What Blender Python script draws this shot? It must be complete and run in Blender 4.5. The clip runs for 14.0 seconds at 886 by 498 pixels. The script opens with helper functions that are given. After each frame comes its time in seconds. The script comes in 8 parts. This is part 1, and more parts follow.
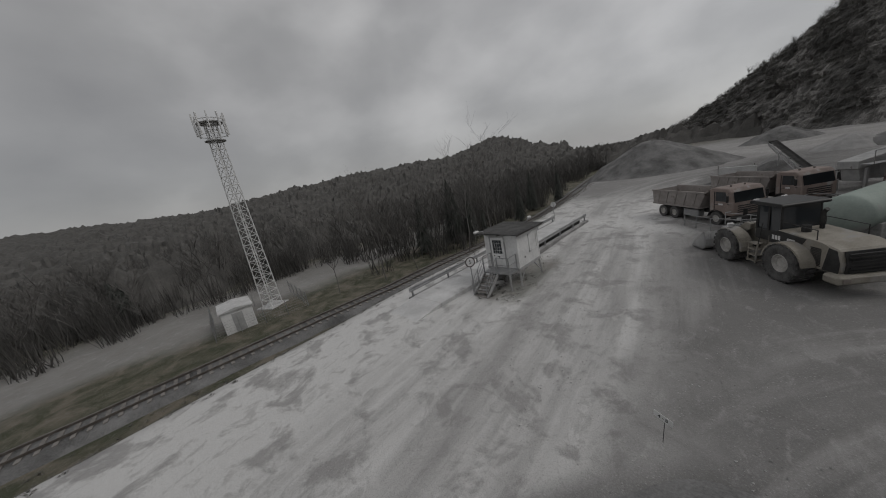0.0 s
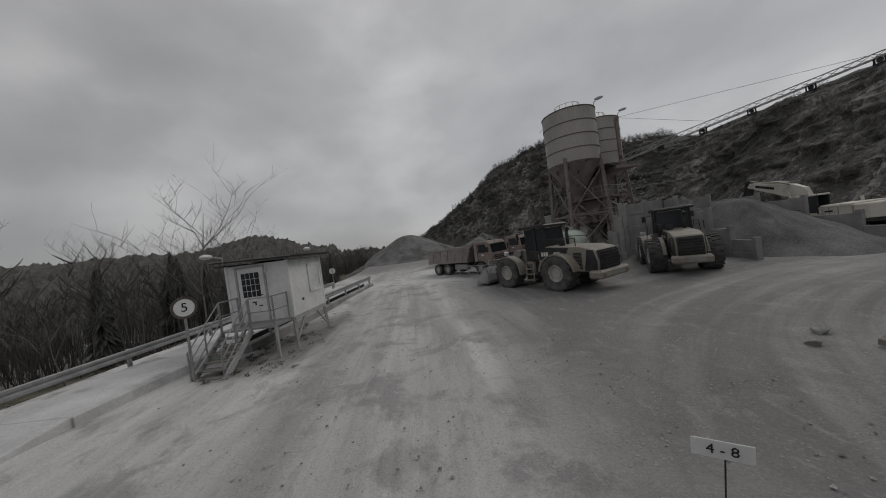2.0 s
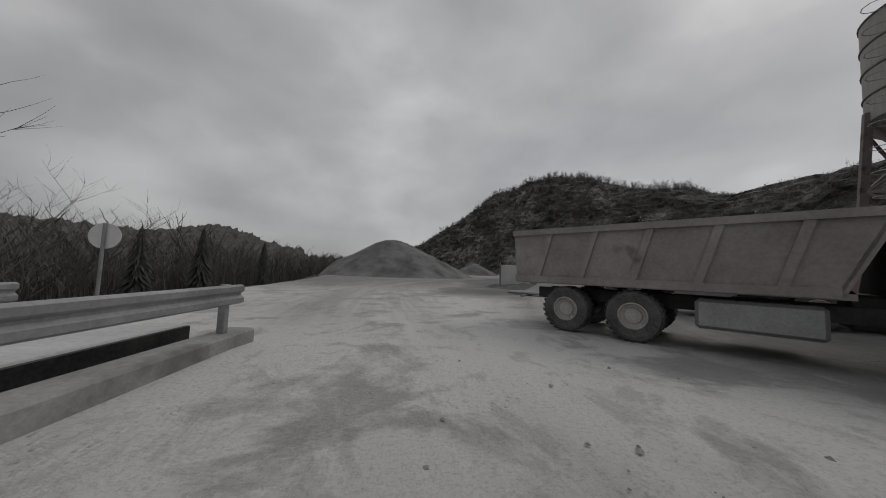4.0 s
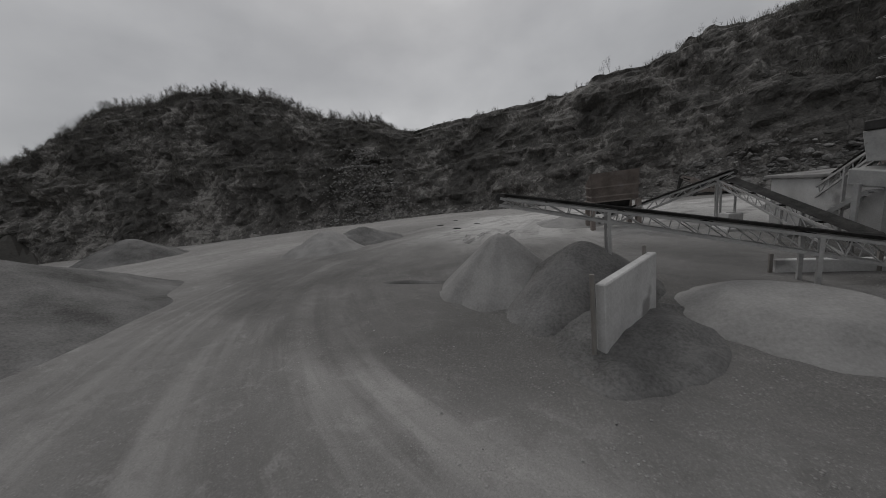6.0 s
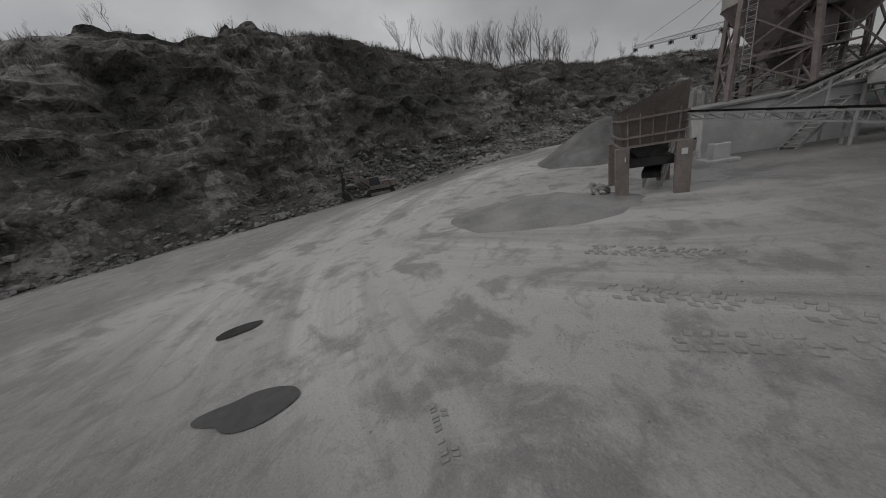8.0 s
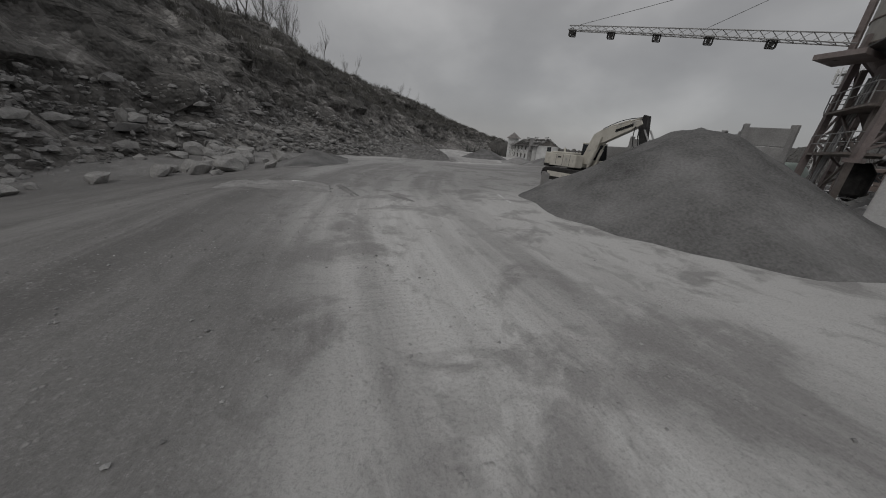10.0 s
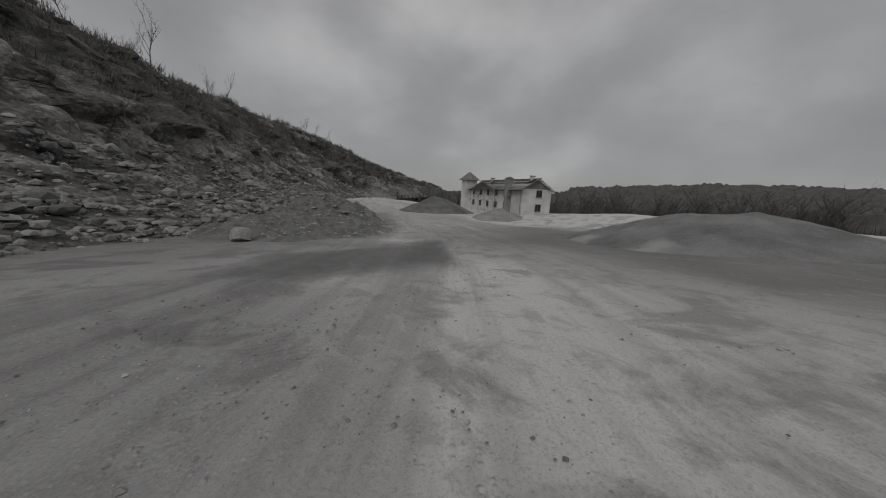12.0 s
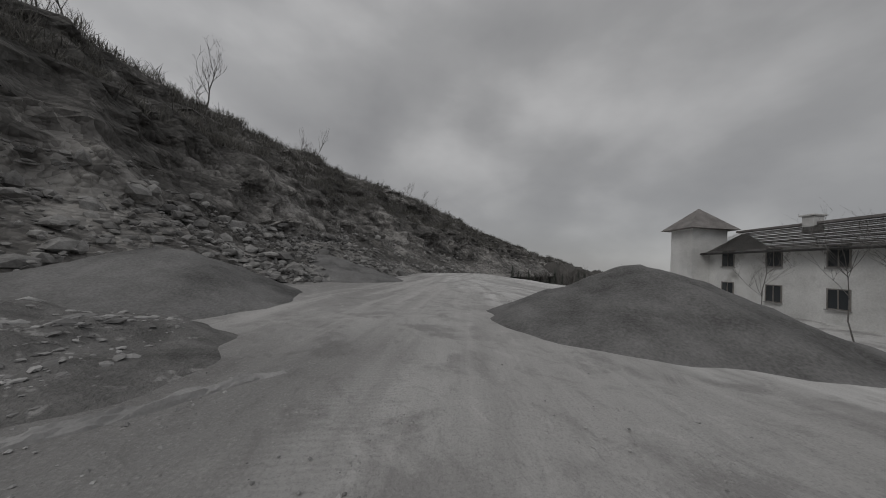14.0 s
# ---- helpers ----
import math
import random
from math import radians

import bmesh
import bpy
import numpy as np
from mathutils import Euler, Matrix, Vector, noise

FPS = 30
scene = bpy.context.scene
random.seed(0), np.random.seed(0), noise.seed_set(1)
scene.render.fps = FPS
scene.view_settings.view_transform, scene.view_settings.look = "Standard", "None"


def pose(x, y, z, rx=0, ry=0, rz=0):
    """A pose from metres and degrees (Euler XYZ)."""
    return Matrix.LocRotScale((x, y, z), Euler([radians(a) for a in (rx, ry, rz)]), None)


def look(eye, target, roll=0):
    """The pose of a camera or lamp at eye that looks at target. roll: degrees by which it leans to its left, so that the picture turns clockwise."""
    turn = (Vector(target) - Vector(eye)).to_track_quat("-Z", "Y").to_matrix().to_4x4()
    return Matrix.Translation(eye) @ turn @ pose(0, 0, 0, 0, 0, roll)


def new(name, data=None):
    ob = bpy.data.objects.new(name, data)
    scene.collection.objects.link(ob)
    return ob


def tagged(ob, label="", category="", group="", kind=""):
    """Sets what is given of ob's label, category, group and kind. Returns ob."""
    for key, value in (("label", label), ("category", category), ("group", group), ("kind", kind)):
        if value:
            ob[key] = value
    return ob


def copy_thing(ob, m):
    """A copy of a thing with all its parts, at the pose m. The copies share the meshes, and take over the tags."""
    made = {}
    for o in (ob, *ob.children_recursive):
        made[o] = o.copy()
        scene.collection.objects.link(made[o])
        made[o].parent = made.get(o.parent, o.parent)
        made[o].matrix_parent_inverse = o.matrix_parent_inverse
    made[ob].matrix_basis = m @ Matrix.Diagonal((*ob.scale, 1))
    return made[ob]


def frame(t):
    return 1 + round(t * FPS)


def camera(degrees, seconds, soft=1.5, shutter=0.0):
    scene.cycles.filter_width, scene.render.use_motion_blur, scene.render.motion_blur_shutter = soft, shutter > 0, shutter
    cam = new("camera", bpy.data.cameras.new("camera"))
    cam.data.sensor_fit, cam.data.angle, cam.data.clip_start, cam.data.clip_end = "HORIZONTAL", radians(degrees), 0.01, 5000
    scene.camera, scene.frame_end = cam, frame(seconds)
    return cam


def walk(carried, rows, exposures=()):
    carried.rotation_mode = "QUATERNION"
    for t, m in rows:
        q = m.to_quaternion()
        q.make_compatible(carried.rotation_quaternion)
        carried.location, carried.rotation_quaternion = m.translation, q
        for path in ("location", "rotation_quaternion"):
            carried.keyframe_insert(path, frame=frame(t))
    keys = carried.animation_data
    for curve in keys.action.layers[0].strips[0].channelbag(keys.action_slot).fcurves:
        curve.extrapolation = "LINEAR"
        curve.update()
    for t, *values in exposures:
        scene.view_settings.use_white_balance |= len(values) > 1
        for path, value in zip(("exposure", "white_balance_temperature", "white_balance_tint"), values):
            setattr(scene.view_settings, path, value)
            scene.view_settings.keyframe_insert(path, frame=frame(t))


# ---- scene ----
CLIP_SECONDS = 14.0
cam = camera(111.88, CLIP_SECONDS, soft=1.0)
PATH = [
    (0.00, 11.092, -2.967, 7.587, 76.327, 10.788, 37.967),
    (0.30, 10.339, -4.011, 7.476, 74.314, 16.965, 13.145),
    (0.50, 9.872, -4.332, 7.491, 75.428, 17.832, 6.805),
    (1.00, 8.846, -2.969, 6.472, 81.890, 15.591, 5.243),
    (1.50, 8.236, -1.062, 4.663, 86.952, 11.364, 0.401),
    (2.00, 8.017, 1.959, 3.106, 88.922, 7.799, -3.963),
    (2.50, 8.155, 7.485, 3.122, 88.665, 0.848, 11.585),
    (3.00, 7.847, 13.252, 2.753, 88.949, -1.324, 15.376),
    (3.50, 6.418, 19.037, 2.145, 90.250, -3.735, 4.077),
    (3.70, 6.065, 21.277, 1.877, 91.853, -3.188, -1.171),
    (4.10, 4.854, 26.794, 1.262, 94.332, -1.518, -11.897),
    (4.50, 3.678, 31.880, 1.547, 93.071, 1.624, -25.923),
    (4.90, 2.953, 36.815, 2.365, 89.468, 4.983, -40.587),
    (5.35, 3.191, 42.425, 3.464, 84.547, 7.836, -55.257),
    (5.80, 5.218, 48.470, 4.321, 80.585, 8.537, -64.774),
    (6.00, 6.704, 50.575, 4.384, 79.743, 7.037, -66.179),
    (6.30, 9.524, 53.487, 4.034, 78.934, 5.283, -72.941),
    (6.50, 11.807, 55.966, 3.741, 78.750, 6.701, -79.089),
    (7.00, 16.826, 62.120, 3.822, 77.152, 11.105, -97.956),
    (7.50, 25.750, 65.574, 3.538, 74.138, 11.348, -121.375),
    (8.00, 36.233, 66.381, 3.854, 71.048, 10.625, -149.637),
    (8.20, 40.676, 65.698, 3.858, 70.200, 9.915, -161.885),
    (8.60, 46.295, 62.029, 3.465, 69.710, 6.500, -177.831),
    (9.00, 50.225, 56.897, 3.075, 69.277, 2.097, -187.529),
    (9.40, 52.555, 50.346, 2.730, 69.024, -1.737, -193.430),
    (9.85, 53.491, 41.601, 2.398, 69.665, -4.052, -198.972),
    (10.30, 52.954, 31.872, 2.174, 71.257, -3.988, -207.508),
    (10.50, 52.584, 27.865, 2.046, 73.225, -1.706, -213.999),
    (11.00, 51.461, 16.515, 1.698, 77.219, 5.170, -235.948),
    (11.50, 45.233, 8.142, 1.448, 78.885, 1.872, -235.050),
    (12.00, 38.887, 1.147, 1.824, 79.107, -2.824, -215.353),
    (12.50, 33.325, -7.381, 0.683, 81.311, -7.071, -193.850),
    (13.00, 28.359, -15.894, 0.364, 84.686, -4.890, -196.363),
    (13.50, 23.883, -25.129, 0.057, 88.330, -4.350, -193.951),
    (14.00, 19.141, -34.204, 0.269, 92.728, -4.019, -192.727),
]
walk(cam, [(t, pose(*p)) for t, *p in PATH])


# ---- world, sun ----
SUN_AZ, SUN_EL = 62.0, 46.0
world = bpy.data.worlds.new("overcast_sky")
scene.world = world
world.use_nodes = True
wn, wl = world.node_tree.nodes, world.node_tree.links
wn.clear()


def wnode(kind, **inputs):
    n = wn.new(kind)
    for k, v in inputs.items():
        n.inputs[k.replace("_", " ")].default_value = v
    return n


w_out = wn.new("ShaderNodeOutputWorld")
w_bg = wn.new("ShaderNodeBackground")
w_sky = wn.new("ShaderNodeTexSky")
w_sky.sky_type, w_sky.sun_disc = "NISHITA", False
w_sky.sun_elevation, w_sky.sun_rotation = radians(SUN_EL), radians(SUN_AZ)
w_dim = wn.new("ShaderNodeMix")
w_dim.data_type = "RGBA"
w_dim.blend_type = "MULTIPLY"
w_dim.inputs[0].default_value = 1.0
w_dim.inputs[7].default_value = (0.1, 0.1, 0.1, 1)
wl.new(w_sky.outputs[0], w_dim.inputs[6])
w_co = wn.new("ShaderNodeTexCoord")
w_map = wn.new("ShaderNodeMapping")
w_map.inputs["Scale"].default_value = (1.0, 1.0, 1.7)
w_map.inputs["Location"].default_value = (0.35, 0.1, 0.2)
wl.new(w_co.outputs["Generated"], w_map.inputs["Vector"])
w_n1 = wnode("ShaderNodeTexNoise", Scale=2.0, Detail=6.0, Roughness=0.46, Distortion=0.12)
w_n2 = wnode("ShaderNodeTexNoise", Scale=4.2, Detail=5.0, Roughness=0.5, Distortion=0.1)
for n in (w_n1, w_n2):
    wl.new(w_map.outputs["Vector"], n.inputs["Vector"])
w_add = wn.new("ShaderNodeMath")
w_add.operation = "MULTIPLY_ADD"
w_add.inputs[1].default_value = 0.35
wl.new(w_n2.outputs["Fac"], w_add.inputs[0])
wl.new(w_n1.outputs["Fac"], w_add.inputs[2])
w_ramp = wn.new("ShaderNodeValToRGB")
cr = w_ramp.color_ramp
cr.elements[0].position, cr.elements[0].color = 0.42, (0.227, 0.226, 0.229, 1)
cr.elements[1].position, cr.elements[1].color = 0.95, (0.422, 0.419, 0.419, 1)
e = cr.elements.new(0.66)
e.color = (0.2895, 0.288, 0.2895, 1)
wl.new(w_add.outputs[0], w_ramp.inputs[0])
w_mix = wn.new("ShaderNodeMix")
w_mix.data_type = "RGBA"
w_mix.inputs[0].default_value = 0.96
wl.new(w_dim.outputs[2], w_mix.inputs[6])
wl.new(w_ramp.outputs[0], w_mix.inputs[7])
# the veiled sun brightens its side of the cloud cover
w_dir = wn.new("ShaderNodeVectorMath")
w_dir.operation = "DOT_PRODUCT"
w_dir.inputs[1].default_value = (math.sin(radians(SUN_AZ)) * math.cos(radians(SUN_EL)), math.cos(radians(SUN_AZ)) * math.cos(radians(SUN_EL)), math.sin(radians(SUN_EL)))
wl.new(w_co.outputs["Generated"], w_dir.inputs[0])
w_glow = wn.new("ShaderNodeMapRange")
w_glow.interpolation_type = "SMOOTHSTEP"
for k, v in zip(("From Min", "From Max", "To Min", "To Max"), (-0.3, 1.0, 1.0, 1.5)):
    w_glow.inputs[k].default_value = v
wl.new(w_dir.outputs["Value"], w_glow.inputs["Value"])
w_lit = wn.new("ShaderNodeVectorMath")
w_lit.operation = "SCALE"
wl.new(w_mix.outputs[2], w_lit.inputs[0])
wl.new(w_glow.outputs[0], w_lit.inputs["Scale"])
wl.new(w_lit.outputs[0], w_bg.inputs["Color"])
w_bg.inputs["Strength"].default_value = 1.0
wl.new(w_bg.outputs[0], w_out.inputs[0])

sun = new("sun", bpy.data.lights.new("sun", "SUN"))
sun.data.energy, sun.data.angle, sun.data.color = 0.55, radians(25), (1.0, 0.97, 0.93)
sun.matrix_world = look((60 * math.sin(radians(SUN_AZ)), 60 * math.cos(radians(SUN_AZ)), 60), (0, 0, 0))


# ---- materials ----
def muted(c, keep=0.5):
    """Dust-covered colour: drawn towards its own grey."""
    if c is None:
        return None
    g = 0.3 * c[0] + 0.55 * c[1] + 0.15 * c[2]
    return tuple(g + (v - g) * keep for v in c)


def surface(name, dark, light, scale=2.0, rough=0.85, metal=0.0, bump=0.2, fine=30.0, spot=None, spot_scale=0.7, spot_at=0.6, stretch=(1, 1, 1), per_object=0.0, per_island=0.0, bump_size=0.02):
    """Two tones mixed by coarse and fine noise, an optional third tone in spots, and relief."""
    dark, light, spot = muted(dark), muted(light), muted(spot)
    m = bpy.data.materials.new(name)
    m.use_nodes = True
    n, l = m.node_tree.nodes, m.node_tree.links
    b = n["Principled BSDF"]
    co = n.new("ShaderNodeTexCoord")
    mp = n.new("ShaderNodeMapping")
    mp.inputs["Scale"].default_value = stretch
    l.new(co.outputs["Object"], mp.inputs["Vector"])
    a = n.new("ShaderNodeTexNoise")
    a.inputs["Scale"].default_value, a.inputs["Detail"].default_value, a.inputs["Roughness"].default_value = scale, 6, 0.6
    f = n.new("ShaderNodeTexNoise")
    f.inputs["Scale"].default_value, f.inputs["Detail"].default_value, f.inputs["Roughness"].default_value = fine, 4, 0.65
    for t in (a, f):
        l.new(mp.outputs["Vector"], t.inputs["Vector"])
    s = n.new("ShaderNodeMath")
    s.operation = "MULTIPLY_ADD"
    s.inputs[1].default_value = 0.55
    l.new(f.outputs["Fac"], s.inputs[0])
    l.new(a.outputs["Fac"], s.inputs[2])
    r = n.new("ShaderNodeMapRange")
    r.inputs["From Min"].default_value, r.inputs["From Max"].default_value = 0.55, 1.0
    l.new(s.outputs[0], r.inputs["Value"])
    mix = n.new("ShaderNodeMix")
    mix.data_type = "RGBA"
    l.new(r.outputs[0], mix.inputs[0])
    mix.inputs[6].default_value, mix.inputs[7].default_value = (*dark, 1), (*light, 1)
    col = mix.outputs[2]
    if spot:
        sp = n.new("ShaderNodeTexNoise")
        sp.inputs["Scale"].default_value, sp.inputs["Detail"].default_value = spot_scale, 7
        l.new(mp.outputs["Vector"], sp.inputs["Vector"])
        sr = n.new("ShaderNodeMapRange")
        sr.inputs["From Min"].default_value, sr.inputs["From Max"].default_value = spot_at, spot_at + 0.09
        l.new(sp.outputs["Fac"], sr.inputs["Value"])
        m2 = n.new("ShaderNodeMix")
        m2.data_type = "RGBA"
        l.new(sr.outputs[0], m2.inputs[0])
        l.new(col, m2.inputs[6])
        m2.inputs[7].default_value = (*spot, 1)
        col = m2.outputs[2]
    if per_object or per_island:
        src = n.new("ShaderNodeObjectInfo").outputs["Random"] if per_object else n.new("ShaderNodeNewGeometry").outputs["Random Per Island"]
        amount = per_object or per_island
        vr = n.new("ShaderNodeMapRange")
        vr.inputs["To Min"].default_value, vr.inputs["To Max"].default_value = 1 - amount, 1 + amount
        l.new(src, vr.inputs["Value"])
        hs = n.new("ShaderNodeHueSaturation")
        l.new(vr.outputs[0], hs.inputs["Value"])
        l.new(col, hs.inputs["Color"])
        col = hs.outputs[0]
    l.new(col, b.inputs["Base Color"])
    rr = n.new("ShaderNodeMapRange")
    rr.inputs["To Min"].default_value, rr.inputs["To Max"].default_value = max(rough - 0.12, 0.05), min(rough + 0.1, 1)
    l.new(a.outputs["Fac"], rr.inputs["Value"])
    l.new(rr.outputs[0], b.inputs["Roughness"])
    b.inputs["Metallic"].default_value = metal
    b.inputs["Specular IOR Level"].default_value = 0.3
    if bump:
        bp = n.new("ShaderNodeBump")
        bp.inputs["Strength"].default_value, bp.inputs["Distance"].default_value = bump, bump_size
        l.new(s.outputs[0], bp.inputs["Height"])
        l.new(bp.outputs[0], b.inputs["Normal"])
    return m


def glass(name, tint=(0.04, 0.045, 0.05)):
    m = bpy.data.materials.new(name)
    m.use_nodes = True
    b = m.node_tree.nodes["Principled BSDF"]
    b.inputs["Base Color"].default_value = (*tint, 1)
    b.inputs["Roughness"].default_value = 0.08
    b.inputs["Specular IOR Level"].default_value = 0.6
    return m


def ground_material():
    """Trodden limestone dust with long wheel tracks, damp dark patches and grit; darker loose gravel and verge further off."""
    m = bpy.data.materials.new("trodden_limestone_dust")
    m.use_nodes = True
    n, l = m.node_tree.nodes, m.node_tree.links
    b = n["Principled BSDF"]
    co = n.new("ShaderNodeTexCoord").outputs["Object"]

    def noise_of(scale, detail=6, stretch=(1, 1, 1), turn=0.0, rough=0.55, distort=0.0):
        mp = n.new("ShaderNodeMapping")
        mp.inputs["Scale"].default_value, mp.inputs["Rotation"].default_value = stretch, (0, 0, radians(turn))
        l.new(co, mp.inputs["Vector"])
        t = n.new("ShaderNodeTexNoise")
        t.inputs["Scale"].default_value, t.inputs["Detail"].default_value = scale, detail
        t.inputs["Roughness"].default_value, t.inputs["Distortion"].default_value = rough, distort
        l.new(mp.outputs[0], t.inputs["Vector"])
        return t.outputs["Fac"]

    def ranged(v, lo, hi, a=0.0, z=1.0):
        r = n.new("ShaderNodeMapRange")
        for k, x in zip(("From Min", "From Max", "To Min", "To Max"), (lo, hi, a, z)):
            r.inputs[k].default_value = x
        l.new(v, r.inputs["Value"])
        return r.outputs[0]

    def mixed(fac, a, c):
        x = n.new("ShaderNodeMix")
        x.data_type = "RGBA"
        if isinstance(fac, float):
            x.inputs[0].default_value = fac
        else:
            l.new(fac, x.inputs[0])
        for sock, v in ((x.inputs[6], a), (x.inputs[7], c)):
            if isinstance(v, tuple):
                sock.default_value = (*v, 1)
            else:
                l.new(v, sock)
        return x.outputs[2]

    def times_(a, c):
        x = n.new("ShaderNodeMath")
        x.operation = "MULTIPLY"
        for sock, v in ((x.inputs[0], a), (x.inputs[1], c)):
            if isinstance(v, float):
                sock.default_value = v
            else:
                l.new(v, sock)
        return x.outputs[0]

    att = n.new("ShaderNodeVertexColor")
    att.layer_name = "zones"
    sep = n.new("ShaderNodeSeparateColor")
    l.new(att.outputs["Color"], sep.inputs[0])
    road, dark, green = sep.outputs[0], sep.outputs[1], sep.outputs[2]
    big = noise_of(0.09, 5, distort=0.6)
    mid = noise_of(0.5, 9, rough=0.63, distort=0.4)
    blotch = noise_of(1.7, 9, stretch=(1, 0.6, 1), turn=25, rough=0.68, distort=0.7)
    grit = noise_of(18.0, 6, rough=0.75)
    lane = n.new("ShaderNodeVertexColor")
    lane.layer_name = "lanes"
    lsep = n.new("ShaderNodeSeparateColor")
    l.new(lane.outputs["Color"], lsep.inputs[0])
    across = n.new("ShaderNodeMath")
    across.operation, across.inputs[1].default_value = "MULTIPLY", 100.0
    l.new(lsep.outputs[0], across.inputs[0])
    along = n.new("ShaderNodeMath")
    along.operation, along.inputs[1].default_value = "MULTIPLY", 30.0
    l.new(lsep.outputs[1], along.inputs[0])
    lvec = n.new("ShaderNodeCombineXYZ")
    l.new(across.outputs[0], lvec.inputs[0])
    l.new(along.outputs[0], lvec.inputs[1])

    def lane_noise(scale, detail=5, distort=0.3, rough=0.6):
        t = n.new("ShaderNodeTexNoise")
        for k, v in zip(("Scale", "Detail", "Distortion", "Roughness"), (scale, detail, distort, rough)):
            t.inputs[k].default_value = v
        l.new(lvec.outputs[0], t.inputs["Vector"])
        return t.outputs["Fac"]

    tracks = lane_noise(0.5)
    streaks = lane_noise(1.6, 4, 0.2)
    driven = lsep.outputs[2]
    base = mixed(ranged(big, 0.35, 0.65), (0.26, 0.253, 0.247), (0.37, 0.362, 0.354))
    base = mixed(ranged(mid, 0.48, 0.66), base, (0.22, 0.214, 0.209))
    pale = mixed(times_(driven, ranged(tracks, 0.42, 0.6)), (0.62, 0.615, 0.605), (0.38, 0.374, 0.368))
    pale = mixed(times_(ranged(mid, 0.52, 0.6), 0.75), pale, (0.27, 0.262, 0.258))
    base = mixed(times_(driven, ranged(tracks, 0.47, 0.6)), base, (0.5, 0.49, 0.48))
    base = mixed(times_(driven, ranged(tracks, 0.46, 0.36)), base, (0.26, 0.254, 0.25))
    col = mixed(road, base, pale)
    col = mixed(times_(driven, times_(ranged(streaks, 0.5, 0.7), 0.45)), col, (0.3, 0.294, 0.288))
    col = mixed(times_(driven, times_(ranged(streaks, 0.46, 0.32), 0.4)), col, (0.56, 0.55, 0.54))
    col = mixed(times_(ranged(blotch, 0.54, 0.62), 0.38), col, (0.25, 0.244, 0.238))
    col = mixed(times_(ranged(blotch, 0.44, 0.34), 0.45), col, (0.58, 0.57, 0.56))
    gravel = mixed(ranged(grit, 0.35, 0.7), (0.05, 0.049, 0.048), (0.165, 0.161, 0.157))
    gravel = mixed(ranged(blotch, 0.4, 0.62), gravel, (0.09, 0.088, 0.086))
    col = mixed(dark, col, gravel)
    verge = mixed(ranged(mid, 0.4, 0.62), (0.05, 0.055, 0.03), (0.14, 0.12, 0.09))
    col = mixed(green, col, verge)
    col = mixed(times_(ranged(grit, 0.55, 0.8), 0.45), col, (0.42, 0.41, 0.4))
    l.new(ranged(mid, 0.4, 0.65, 0.95, 0.6), b.inputs["Roughness"])
    b.inputs["Specular IOR Level"].default_value = 0.3
    speck = noise_of(26.0, 3, rough=0.8)
    col = mixed(times_(ranged(speck, 0.5, 0.34), 0.3), col, (0.12, 0.117, 0.114))
    col = mixed(times_(ranged(speck, 0.58, 0.72), 0.35), col, (0.56, 0.55, 0.535))
    lugs = n.new("ShaderNodeTexWave")
    lugs.wave_type, lugs.bands_direction = "BANDS", "Y"
    lugs.inputs["Scale"].default_value, lugs.inputs["Distortion"].default_value, lugs.inputs["Detail"].default_value = 2.6, 3.5, 3
    l.new(co, lugs.inputs["Vector"])
    tread = times_(times_(ranged(lane_noise(0.45, 2), 0.6, 0.63), driven), lugs.outputs["Fac"])
    stone = n.new("ShaderNodeTexVoronoi")
    stone.inputs["Scale"].default_value = 9.0
    l.new(co, stone.inputs["Vector"])
    chips = times_(ranged(stone.outputs["Distance"], 0.28, 0.1), ranged(noise_of(1.1, 4), 0.5, 0.62))
    col = mixed(times_(chips, 0.5), col, (0.5, 0.49, 0.48))
    l.new(col, b.inputs["Base Color"])
    hsum = n.new("ShaderNodeMath")
    hsum.operation = "MULTIPLY_ADD"
    hsum.inputs[1].default_value = 0.22
    l.new(grit, hsum.inputs[0])
    l.new(mid, hsum.inputs[2])
    for extra_, amount in ((blotch, 0.3), (tread, 0.07), (chips, 0.25), (times_(driven, streaks), 0.5)):
        h2 = n.new("ShaderNodeMath")
        h2.operation = "MULTIPLY_ADD"
        h2.inputs[1].default_value = amount
        l.new(extra_, h2.inputs[0])
        l.new(hsum.outputs[0], h2.inputs[2])
        hsum = h2
    bp = n.new("ShaderNodeBump")
    bp.inputs["Strength"].default_value, bp.inputs["Distance"].default_value = 0.75, 0.14
    l.new(hsum.outputs[0], bp.inputs["Height"])
    l.new(bp.outputs[0], b.inputs["Normal"])
    return m


